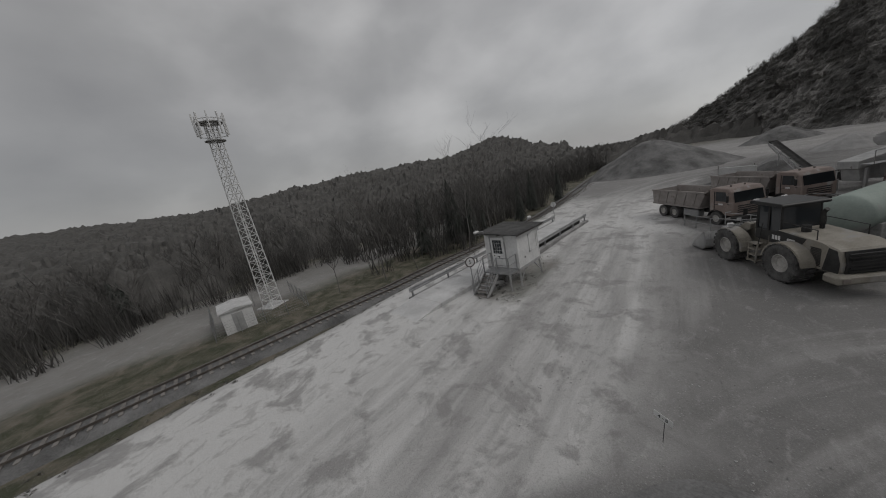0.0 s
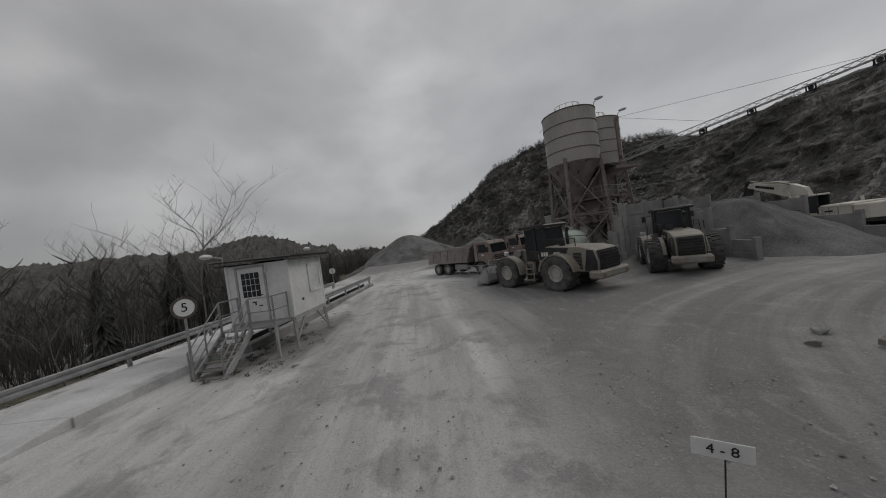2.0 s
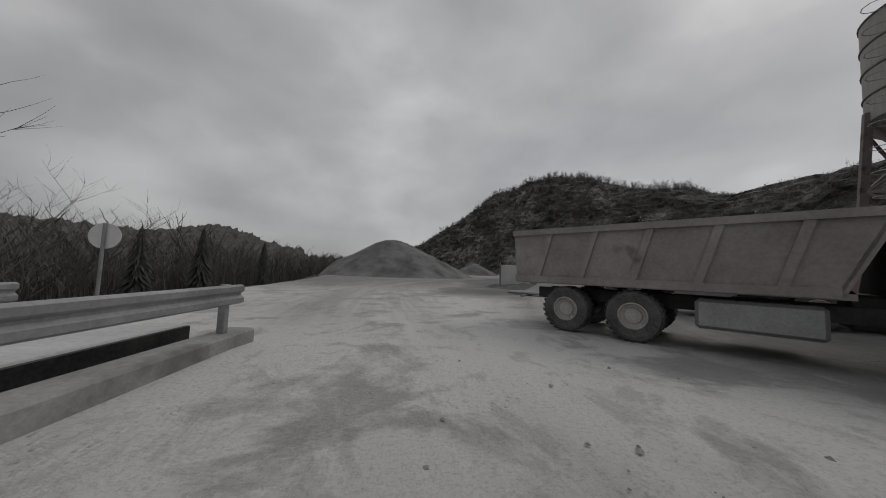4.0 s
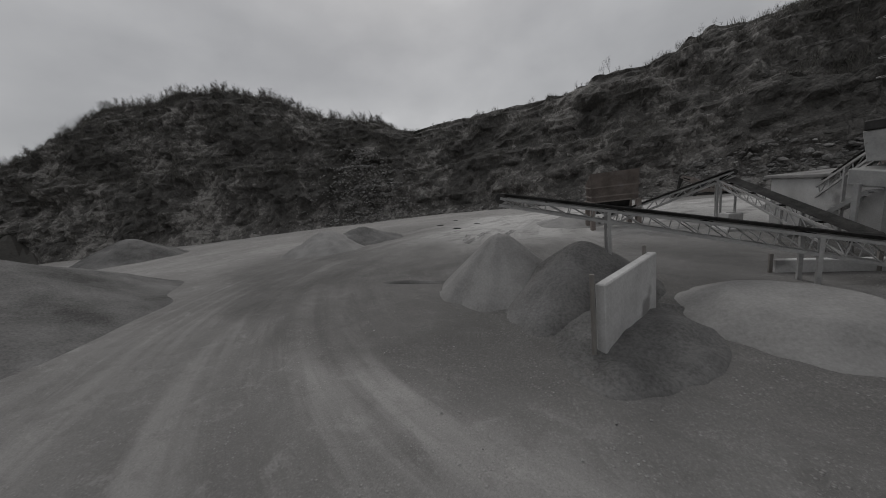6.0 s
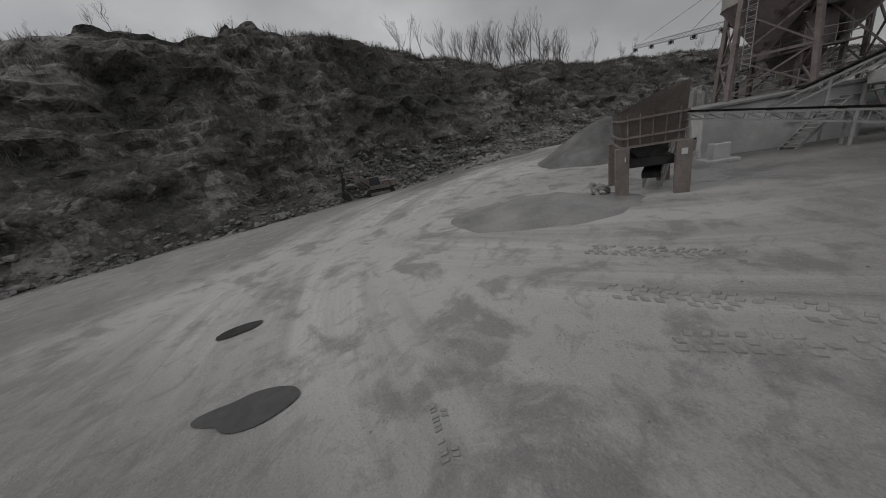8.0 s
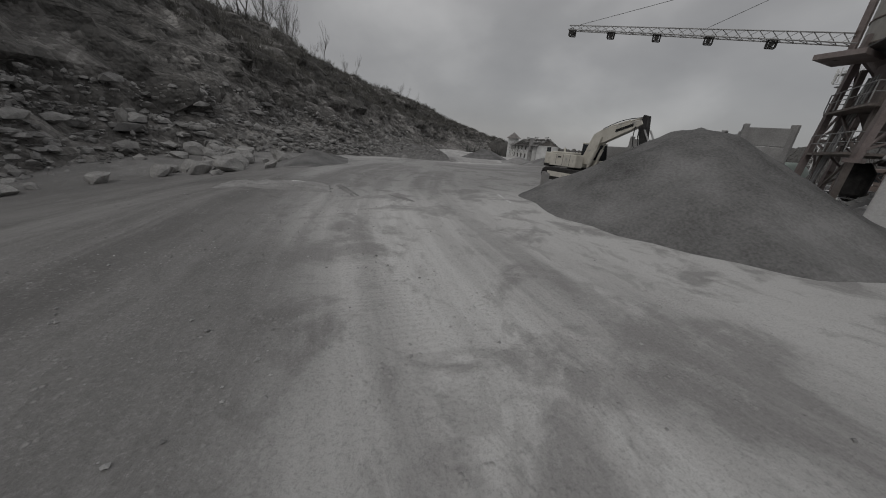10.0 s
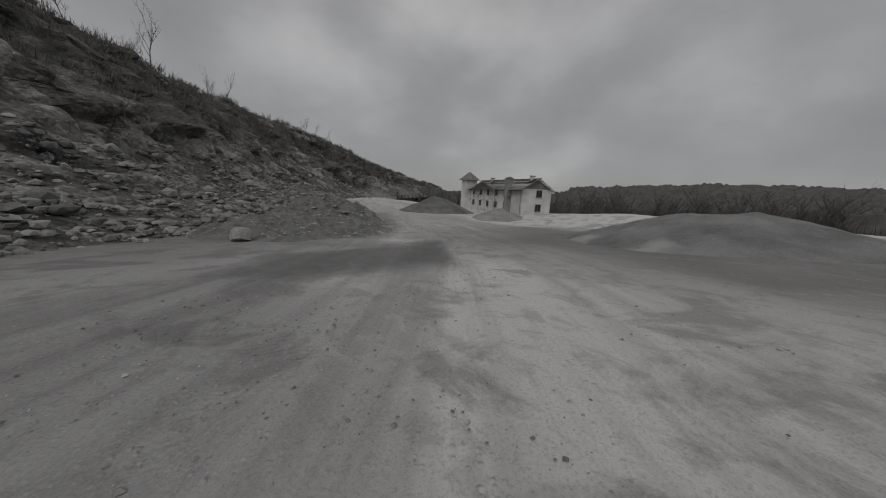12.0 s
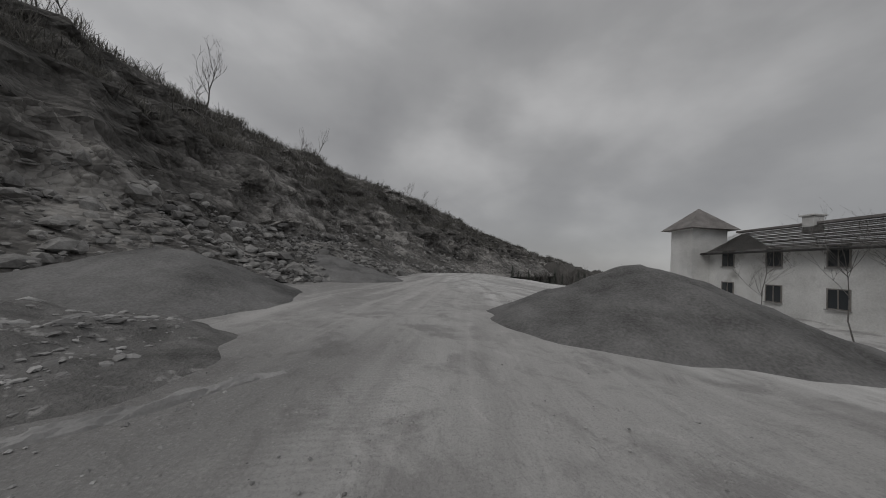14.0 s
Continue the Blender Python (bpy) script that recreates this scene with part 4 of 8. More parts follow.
for k, (x, y, size) in enumerate(((25.7, -28.2, 0.2), (25.3, -28.0, 0.24), (25.45, -27.6, 0.17), (25.1, -28.2, 0.12), (25.9, -27.8, 0.1), (26.6, -29.6, 0.26), (27.3, -31.2, 0.34), (26.4, -32.4, 0.16), (26.5, -33.4, 0.3), (25.2, -34.9, 0.36), (25.9, -35.6, 0.2), (24.9, -35.8, 0.15), (28.2, -30.6, 0.22), (24.3, -37.6, 0.25), (23.6, -38.6, 0.2))):
    boulder(x, y, size, k + 1, z=top_z(x, y) - 0.04, label="pale limestone block at the foot of a rubble mound")


# pebbles strewn over the trodden ground
def pebble(seed):
    rr = random.Random(seed)
    v = [(1, 0, 0), (-1, 0, 0), (0, 1, 0), (0, -1, 0), (0, 0, 0.8), (0, 0, -0.5), (0.6, 0.6, 0.4), (-0.6, 0.5, 0.45)]
    v = np.array(v) * (1 + 0.3 * np.array([[rr.uniform(-1, 1) for _ in range(3)] for _ in v]))
    return v, [[4, 0, 6], [4, 6, 2], [0, 2, 6], [4, 2, 7], [4, 7, 1], [2, 1, 7], [4, 1, 3], [4, 3, 0]]


PEBBLES = [pebble(k) for k in range(8)]
pick = np.random.default_rng(21)
px, py = [], []
for (ax, ay, bx, by, w, k) in ((27, -18, 20, -36, 5.5, 14000), (46, 8, 28, -17, 7, 8000), (9, -4, 10, 8, 6, 3000), (7.5, 8, 6.5, 26, 5, 2500), (56, 36, 47, 10, 7, 4500), (12, 52, 34, 62, 6, 900)):
    t = pick.random(k)
    px.append(ax + (bx - ax) * t + pick.normal(0, w / 2, k))
    py.append(ay + (by - ay) * t + pick.normal(0, w / 2, k))
px, py = np.concatenate(px), np.concatenate(py)
clump = field(px / 2.2, py / 2.2, 5) + 0.6 * field(px / 0.8, py / 0.8, 7)
keep = clump + 0.7 * pick.random(len(px)) > 0.25
px, py = px[keep], py[keep]
pz = level(px, py)
psize = 0.009 + 0.026 * pick.random(len(px)) ** 3
tagged(scatter_mesh("pebbles", PEBBLES, list(zip(px, py, pz + 0.008, psize, pick.random(len(px)) * 6.3)), M_STONE), "small loose limestone pebbles on the trodden ground", "pebbles", kind="stuff")


# ---- aggregate plant: silos, bay walls, conveyors, hopper ----
def lettering(text, size, parent, m, material, depth=0.008, name="lettering"):
    cu = bpy.data.curves.new(name, "FONT")
    cu.body, cu.size, cu.extrude, cu.align_x, cu.align_y = text, size, depth, "CENTER", "CENTER"
    cu.materials.append(material)
    ob = new(name, cu)
    ob.parent = parent
    ob.matrix_basis = m
    return ob


def ladder(bm, a, c, width, across, rung=0.3, r=0.025):
    a, c, w = Vector(a), Vector(c), Vector(across).normalized() * width / 2
    rod(bm, a + w, c + w, r, n=6)
    rod(bm, a - w, c - w, r, n=6)
    k = max(2, int((c - a).length / rung))
    for i in range(1, k):
        p = a.lerp(c, i / k)
        rod(bm, p + w, p - w, r * 0.8, n=5)


def railing(name, pts, parent, height=1.0, material=None, r=0.025, mid=True, gap=1.2, label=""):
    """Posts, a top rail and a middle rail along points, each a part."""
    material = material or M_GREYPAINT
    for a, c in zip(pts, pts[1:]):
        a, c = Vector(a), Vector(c)
        up = Vector((0, 0, height))
        for f, w in ((1.0, r), (0.52, r * 0.8)) if mid else ((1.0, r),):
            bm = bmesh.new()
            rod(bm, a + up * f, c + up * f, w, n=6)
            part(name, bm, material, parent, label)
        m = max(1, round((c - a).length / gap))
        for i in range(m + (1 if c == Vector(pts[-1]) else 0)):
            p = a.lerp(c, i / m)
            post = bmesh.new()
            rod(post, p, p + up, r * 1.1, n=6)
            part("post", post, material, parent)


def silo(x, y, base, ladder_side, lamp_side, label):
    R0, Z0, Z1 = 2.42, 8.9, 13.9
    t = thing("silo", label, "silo", pose(x, y, 0), "cement silos")
    bm = bmesh.new()
    lathe(bm, [(R0, Z0), (R0, Z1), (R0 - 0.06, Z1 + 0.05), (0.3, Z1 + 0.35), (0.0001, Z1 + 0.36)], 40)
    part("shell", bm, M_SILO, t, smooth=False)
    for k in range(5):
        bm = bmesh.new()
        z = Z0 + 0.06 + k * (Z1 - Z0 - 0.1) / 4
        lathe(bm, [(R0 + 0.002, z - 0.045), (R0 + 0.05, z - 0.03), (R0 + 0.05, z + 0.03), (R0 + 0.002, z + 0.045)], 40)
        part("seam_ring", bm, M_SILOSEAM, t, "rusty seam ring")
    bm = bmesh.new()
    lathe(bm, [(R0 - 0.03, Z0), (0.35, Z0 - 3.0), (0.3, Z0 - 3.5)], 32)
    part("cone", bm, M_PINKSTEEL, t, "faded red discharge cone")
    feet = [(R0 * 0.98 * math.cos(a), R0 * 0.98 * math.sin(a)) for a in [math.pi / 4 + k * math.pi / 2 for k in range(4)]]
    for fx_, fy_ in feet:
        bm = bmesh.new()
        bar(bm, (fx_ * 1.02, fy_ * 1.02, Z0 + 0.5), (fx_ * 1.22, fy_ * 1.22, base), 0.28)
        box(bm, fx_ * 1.22 - 0.28, fx_ * 1.22 + 0.28, fy_ * 1.22 - 0.28, fy_ * 1.22 + 0.28, base - 0.1, base + 0.08)
        part("leg", bm, M_PINKSTEEL, t, "faded red steel leg")
    levels = [base + 0.4, base + (Z0 - base) * 0.45, Z0 - 0.6]
    for i in range(4):
        a, c = feet[i], feet[(i + 1) % 4]

        def at(f, z):
            s = 1.22 - 0.2 * (z - base) / (Z0 - base)
            return Vector((f[0] * s, f[1] * s, z))
        for z0, z1 in zip(levels, levels[1:]):
            bm = bmesh.new()
            bar(bm, at(a, z0), at(c, z1), 0.1)
            bar(bm, at(c, z0), at(a, z1), 0.1)
            part("cross_brace", bm, M_PINKSTEEL, t)
        bm = bmesh.new()
        bar(bm, at(a, levels[1]), at(c, levels[1]), 0.16)
        part("girt", bm, M_PINKSTEEL, t)
    bm = bmesh.new()
    a = radians(ladder_side)
    px, py = (R0 + 0.22) * math.cos(a), (R0 + 0.22) * math.sin(a)
    ladder(bm, (px, py, base + 2), (px, py, Z1 + 0.6), 0.45, (-math.sin(a), math.cos(a), 0))
    part("ladder", bm, M_GREYPAINT, t, "grey steel ladder")
    for z in np.arange(base + 4.5, Z1 + 0.5, 0.9):
        bm = bmesh.new()
        c0 = Vector(((R0 + 0.55) * math.cos(a), (R0 + 0.55) * math.sin(a), z))
        ring = [c0 + Vector((0.38 * math.cos(b), 0.38 * math.sin(b), 0)) for b in np.linspace(0, 2 * math.pi, 11)]
        for p, q in zip(ring, ring[1:]):
            rod(bm, p, q, 0.016, n=4, caps=False)
        part("cage_hoop", bm, M_GREYPAINT, t)
    bm = bmesh.new()
    pts = [(1.15 * math.cos(b), 1.15 * math.sin(b), Z1 + 0.1) for b in np.linspace(0, 2 * math.pi, 13)]
    for p, q in zip(pts, pts[1:]):
        rod(bm, Vector(p) + Vector((0, 0, 0.75)), Vector(q) + Vector((0, 0, 0.75)), 0.022, n=5)
        rod(bm, p, Vector(p) + Vector((0, 0, 0.75)), 0.022, n=5)
    part("roof_rail", bm, M_GREYPAINT, t)
    bm = bmesh.new()
    b = radians(lamp_side)
    p = Vector((R0 * math.cos(b), R0 * math.sin(b), Z1))
    rod(bm, p, p + Vector((0, 0, 0.3)), 0.03, n=6)
    rod(bm, p + Vector((0, 0, 0.3)), p + Vector((0.25 * math.cos(b), 0.25 * math.sin(b), 0.45)), 0.03, n=6)
    lamp = part("lamp_arm", bm, M_GREYPAINT, t)
    bm = bmesh.new()
    q = p + Vector((0.45 * math.cos(b), 0.45 * math.sin(b), 0.55))
    bmesh.ops.create_uvsphere(bm, u_segments=12, v_segments=7, radius=0.3, matrix=Matrix.Translation(q) @ Matrix.Rotation(b, 4, "Z") @ Matrix.Diagonal((1.35, 0.7, 0.45, 1)))
    part("lamp_head", bm, M_LAMP, lamp, "grey oval lamp head", smooth=True)
    return t


silo(23.9, 30.7, 0.0, 120, -45, "faded cream steel cement silo with rusty seams on red legs")
silo(28.6, 34.1, 2.9, 60, -45, "second cream cement silo standing on a pale concrete plinth")


def plinth():
    """The pale block building under the second silo."""
    t = thing("batching_building", "pale concrete building with a dark green door under a silo", "building", pose(29.2, 36.2, 0, 0, 0, 8))
    bm = bmesh.new()
    box(bm, -3.6, 3.6, -3.0, 3.0, -0.3, 2.9, 0.04)
    part("wall", bm, M_PALECON, t)
    bm = bmesh.new()
    box(bm, -3.85, 3.85, -3.25, 3.25, 2.904, 3.08, 0.03)
    part("roof_slab", bm, M_CONCRETE, t)
    bm = bmesh.new()
    box(bm, -3.72, -3.6, -1.2, 0.2, -0.1, 2.2)
    d = part("door", bm, surface("dull_green_door", (0.06, 0.075, 0.06), (0.12, 0.14, 0.115), 1.5, 0.6), t, "dull green steel door")
    bm = bmesh.new()
    rod(bm, (-3.76, 0.0, 0.95), (-3.76, 0.0, 1.1), 0.02, n=6)
    part("handle", bm, M_GALV, d)
    return t


plinth()


def mixer_tower():
    t = thing("mixer_tower", "rusty red mixing tower with platforms between the silos", "industrial plant", pose(26.3, 31.6, 0, 0, 0, 36))
    for sx in (-1.6, 1.6):
        for sy in (-1.5, 1.5):
            bm = bmesh.new()
            bar(bm, (sx, sy, -0.2), (sx, sy, 7.6), 0.24)
            part("column", bm, M_RUST, t)
    for z in (3.2, 5.4):
        bm = bmesh.new()
        box(bm, -2.2, 2.2, -2.1, 2.1, z, z + 0.12)
        d = part("platform", bm, M_RUST, t, "rusty steel platform")
        railing("rail", [(-2.2, -2.1, z + 0.12), (2.2, -2.1, z + 0.12), (2.2, 2.1, z + 0.12), (-2.2, 2.1, z + 0.12), (-2.2, -2.1, z + 0.12)], d, 0.95, M_GREYPAINT)
    bm = bmesh.new()
    box(bm, -1.3, 1.3, -1.2, 1.2, 5.6, 7.7, 0.05)
    part("mixer_house", bm, M_PINKSTEEL, t, "faded red sheet housing")
    bm = bmesh.new()
    prism(bm, [(-2.3, 8.3), (2.3, 7.7), (2.3, 7.78), (-2.3, 8.38)], -2.2, 2.2, "x")
    part("canopy", bm, M_ROOFSHEET, t, "dark sheet canopy")
    bm = bmesh.new()
    prism(bm, [(-1.1, 5.3), (1.1, 5.3), (0.35, 3.9), (-0.35, 3.9)], -1.0, 1.0, "x")
    part("weigh_hopper", bm, M_RUST, t)
    bm = bmesh.new()
    for k in range(4):
        rod(bm, (-1.9 + 0.25 * k, -1.7, 0.2), (-1.5 + 0.3 * k, -1.2, 7.2), 0.06, n=8)
    part("pipes", bm, M_GREYPAINT, t)
    bm = bmesh.new()
    lathe(bm, [(0.5, 1.2), (0.62, 1.3), (0.62, 2.4), (0.3, 2.9)], 18, (0.4, -0.6, 0))
    part("mixer_drum", bm, M_DARKSTEEL, t)
    bm = bmesh.new()
    for i in range(15):
        box(bm, 2.25, 3.0, -2.0 + 0.27 * i, -1.75 + 0.27 * i, 0.2 + 0.21 * i, 0.24 + 0.21 * i)
    bar(bm, (2.25, -2.1, 0.1), (2.25, 2.0, 3.3), 0.06, 0.2)
    bar(bm, (3.0, -2.1, 0.1), (3.0, 2.0, 3.3), 0.06, 0.2)
    part("stairs", bm, M_GREYPAINT, t)
    for sy in (-1.5, 1.5):
        bm = bmesh.new()
        bar(bm, (-1.6, sy, 0.2), (1.6, sy, 3.1), 0.1)
        bar(bm, (1.6, sy, 3.3), (-1.6, sy, 5.3), 0.1)
        part("cross_brace", bm, M_RUST, t)


mixer_tower()


def bay_wall(points, tops, thick=0.16):
    """A concrete bay wall: steel posts with stacked precast panels between them, stepping up from post to post."""
    t = thing("bay_wall", "stained precast concrete bay wall between steel posts", "retaining wall", group="bay walls")
    for (x0, y0), (x1, y1), top in zip(points, points[1:], tops):
        d = Vector((x1 - x0, y1 - y0, 0))
        ln = d.length
        m = pose(x0, y0, 0, 0, 0, math.degrees(math.atan2(d.y, d.x)))
        lo = min(ground_z(x0, y0), ground_z(x1, y1)) - 0.3
        bm = bmesh.new()
        box(bm, -0.11, 0.11, -thick * 0.9, thick * 0.9, lo, top + 0.15, 0.015)
        p = part("post", bm, M_CONCRETE, t)
        p.matrix_basis = m
        rows = max(2, round((top - lo) / 0.85))
        h = (top - lo) / rows
        for k in range(rows):
            bm = bmesh.new()
            jit = 0.02 * math.sin(7 * x0 + 3 * k)
            box(bm, 0.112, ln - 0.112, -thick / 2 + jit, thick / 2 + jit, lo + k * h + 0.012, lo + (k + 1) * h - 0.012, 0.02)
            q = part("panel", bm, M_CONCRETE, t)
            q.matrix_basis = m
    x1, y1 = points[-1]
    bm = bmesh.new()
    box(bm, -0.11, 0.11, -thick * 0.9, thick * 0.9, ground_z(x1, y1) - 0.3, tops[-1] + 0.15, 0.015)
    p = part("post", bm, M_CONCRETE, t)
    p.matrix_basis = pose(x1, y1, 0)
    return t


def between(a, c, n):
    return [(a[0] + (c[0] - a[0]) * i / n, a[1] + (c[1] - a[1]) * i / n) for i in range(n + 1)]


bay_wall(between((19.5, 20.4), (25.0, 25.6), 4), (1.2, 2.2, 3.3, 4.2))
bay_wall(between((25.5, 16.6), (28.0, 25.2), 5), (1.05, 1.7, 2.9, 3.6, 4.15))
bay_wall(between((25.0, 25.6), (28.0, 25.2), 2), (4.2, 4.25))
bay_wall([(32.2, 14.7), (32.15, 16.9), (32.1, 19.2), (32.0, 21.7), (31.3, 24.6), (30.5, 27.4)], (0.95, 1.7, 2.9, 3.5, 4.0))
bay_wall(between((35.9, 24.1), (31.6, 30.0), 4), (1.9, 2.6, 3.4, 4.2))
bay_wall([(41.7, 24.7), (41.1, 23.8)], (0.9,))
heap("stockpile", 26.5, 23.4, 1.7, 2.6, 2.4, M_GRAVEL, "dark gravel piled against the back of a concrete bay", turn=-20, seed=21)


def scraper_boom():
    t = thing("scraper_boom", "long grey lattice scraper boom hung from the plant", "crane boom", None)
    a, c = Vector((27.8, 29.3, 8.5)), Vector((36.2, 17.6, 10.5))
    d = (c - a).normalized()
    side = d.cross(Vector((0, 0, 1))).normalized() * 0.26
    up = Vector((0, 0, 0.5))
    for off_ in (side, -side, up):
        bm = bmesh.new()
        rod(bm, a + off_, c + off_ * 0.6, 0.035, n=6)
        part("chord", bm, M_GREYPAINT, t)
    bm = bmesh.new()
    n = 26
    for i in range(n):
        p, q = a.lerp(c, i / n), a.lerp(c, (i + 1) / n)
        f, g = 1 - 0.4 * i / n, 1 - 0.4 * (i + 1) / n
        rod(bm, p + side * f, q + up * g, 0.02, n=4, caps=False)
        rod(bm, q - side * g, p + up * f, 0.02, n=4, caps=False)
        rod(bm, p + side * f, q - side * g, 0.02, n=4, caps=False)
    part("lattice", bm, M_GREYPAINT, t)
    for f in (0.22, 0.42, 0.61, 0.8, 0.98):
        p = a.lerp(c, f) - Vector((0, 0, 0.12))
        bm = bmesh.new()
        q = [p - d * 0.2 + Vector((0, 0, 0.16)), p + d * 0.2 + Vector((0, 0, 0.16)), p + d * 0.2 - Vector((0, 0, 0.24)), p - d * 0.2 - Vector((0, 0, 0.24))]
        for s in (side * 0.5, -side * 0.5):
            for k in range(4):
                bar(bm, q[k] + s, q[(k + 1) % 4] + s, 0.05)
        h = part("pulley_frame", bm, M_DARKSTEEL, t)
        bm = bmesh.new()
        rod(bm, p - side * 0.45 - Vector((0, 0, 0.04)), p + side * 0.45 - Vector((0, 0, 0.04)), 0.13, n=14)
        part("pulley", bm, M_DARKSTEEL, h)
    for f in (0.45, 0.95):
        bm = bmesh.new()
        rod(bm, a + Vector((0, 0, 4.2)), a.lerp(c, f) + up * 0.7, 0.014, n=4)
        part("stay_rope", bm, M_DARKSTEEL, t)
    bm = bmesh.new()
    bar(bm, a - Vector((0, 0, 0.6)), a + Vector((0, 0, 4.3)), 0.24)
    box(bm, a.x - 1.1, a.x + 1.1, a.y - 0.9, a.y + 0.9, a.z - 0.7, a.z - 0.45)
    part("jib_post", bm, M_PINKSTEEL, t)


scraper_boom()


def conveyor(name, tail, head, width=0.65, legs=(0.55,), label="grey lattice belt conveyor", depth=0.7):
    t = thing(name, label, "conveyor", None, "belt conveyors")
    a, c = Vector(tail), Vector(head)
    d = (c - a).normalized()
    w = d.cross(Vector((0, 0, 1))).normalized() * (width / 2 + 0.06)
    up = w.cross(d).normalized() * depth
    if up.z < 0:
        up = -up
    n = max(6, round((c - a).length / 0.9))
    for s in (1, -1):
        bm = bmesh.new()
        bar(bm, a + w * s, c + w * s, 0.07, 0.1)
        bar(bm, a + w * s - up, c + w * s - up * 0.4, 0.07, 0.1)
        for i in range(n):
            p, q = a.lerp(c, i / n), a.lerp(c, (i + 1) / n)
            f, g = 1 - 0.6 * i / n, 1 - 0.6 * (i + 1) / n
            rod(bm, p + w * s - up * f, q + w * s, 0.022, n=5)
            rod(bm, p + w * s, p + w * s - up * f, 0.022, n=5)
        part("side_truss", bm, M_GREYPAINT, t)
    bm = bmesh.new()
    verts = []
    k = 24
    for i in range(k + 1):
        p = a.lerp(c, i / k) + up * 0.12
        verts.append([bm.verts.new(p + w * s * 0.95 + up * (0.16 if abs(s) > 0.7 else 0.0)) for s in (-1, -0.5, 0.5, 1)])
    for r0, r1 in zip(verts, verts[1:]):
        for i in range(3):
            bm.faces.new((r0[i], r0[i + 1], r1[i + 1], r1[i]))
    bmesh.ops.solidify(bm, geom=bm.faces[:], thickness=0.03)
    part("belt", bm, M_BELT, t, "worn black rubber belt")
    for p in (a, c):
        bm = bmesh.new()
        rod(bm, p - w, p + w, 0.2, n=16)
        part("drum", bm, M_DARKSTEEL, t)
    for i in range(2, n, 3):
        bm = bmesh.new()
        p = a.lerp(c, i / n) + up * 0.04
        rod(bm, p - w, p + w, 0.05, n=8)
        part("roller", bm, M_DARKSTEEL, t)
    for f in legs:
        p = a.lerp(c, f)
        for s in (1, -1):
            bm = bmesh.new()
            q = p + w * s
            bar(bm, q, (q.x, q.y, ground_z(q.x, q.y) - 0.1), 0.11)
            part("support_leg", bm, M_GREYPAINT, t)
    return t


conveyor("belt_conveyor", (20.6, 39.6, 0.7), (19.3, 53.5, 3.95), legs=(0.3, 0.72), label="long grey lattice conveyor over two sand cones")
conveyor("belt_conveyor", (35.4, 48.6, 0.75), (33.8, 41.0, 3.5), legs=(0.9,), label="grey lattice conveyor rising from the feed hopper")
conveyor("belt_conveyor", (22.6, 41.2, 1.0), (34.2, 41.4, 3.1), legs=(0.35, 0.92), label="long grey lattice conveyor sloping across the yard")
conveyor("belt_conveyor", (33.2, 38.4, 0.7), (24.9, 39.3, 4.3), legs=(0.3, 0.75), label="grey lattice conveyor rising to the screen")


def feed_hopper():
    t = thing("feed_hopper", "rusty steel feed hopper on four legs with sloped sides", "hopper", pose(35.7, 48.1, 0.55, 0, 0, 8))
    W, L, Z = 1.15, 1.65, 1.7
    for sx in (-1, 1):
        for sy in (-1, 1):
            bm = bmesh.new()
            box(bm, sx * W - 0.28, sx * W + 0.28, sy * L - 0.16, sy * L + 0.16, -0.8, Z, 0.02)
            part("leg", bm, M_RUST, t)
    bm = bmesh.new()
    for (x0, y0, x1, y1) in ((-W, -L, W, -L), (W, -L, W, L), (W, L, -W, L), (-W, L, -W, -L)):
        a, c = Vector((x0, y0, Z)), Vector((x1, y1, Z))
        a2, c2 = Vector((x0 * 1.05, y0 * 1.06, 3.1 if x0 > 0 else 4.0)), Vector((x1 * 1.05, y1 * 1.06, 3.1 if x1 > 0 else 4.0))
        f = bm.faces.new([bm.verts.new(p) for p in (a, c, c2, a2)])
    bmesh.ops.solidify(bm, geom=bm.faces[:], thickness=0.06)
    part("hopper_side", bm, M_RUST, t, "rusty sloped hopper plates")
    for z, s in ((Z, 1.0), (2.1, 1.015), (2.85, 1.03)):
        bm = bmesh.new()
        for (x0, y0, x1, y1) in ((-W, -L, W, -L), (W, -L, W, L), (W, L, -W, L), (-W, L, -W, -L)):
            bar(bm, (x0 * s * 1.03, y0 * s * 1.03, z), (x1 * s * 1.03, y1 * s * 1.03, z), 0.09)
        part("ring_beam", bm, M_RUST, t)
    for k in range(5):
        for sy in (-1, 1):
            bm = bmesh.new()
            x = -W + 2 * W * (k + 0.5) / 5
            bar(bm, (x, sy * L * 1.02, Z), (x * 1.04, sy * L * 1.05, 3.05), 0.05)
            part("stiffener", bm, M_RUST, t)
    bm = bmesh.new()
    box(bm, -W + 0.2, W - 0.2, -L + 0.3, L - 0.3, 0.7, 1.1, 0.05)
    rod(bm, (-W, -0.6, 0.8), (W, -0.6, 0.8), 0.18, n=12)
    part("feeder", bm, M_DARKSTEEL, t, "dark vibrating feeder")
    bm = bmesh.new()
    prism(bm, [(-0.8, 1.7), (0.8, 1.7), (0.45, 1.1), (-0.45, 1.1)], -1.2, 1.2, "y")
    part("chute", bm, M_DARKSTEEL, t)
    bm = bmesh.new()
    box(bm, W - 0.13, W - 0.09, L + 0.165, L + 0.175, 1.1, 1.3)
    part("warning_plate", bm, M_SIGN, t, "small white warning plate")
    bm = bmesh.new()
    box(bm, -W - 0.1, -W + 0.12, L + 0.165, L + 0.175, 1.1, 1.35)
    part("warning_plate", bm, M_SIGN, t, "small white warning plate")


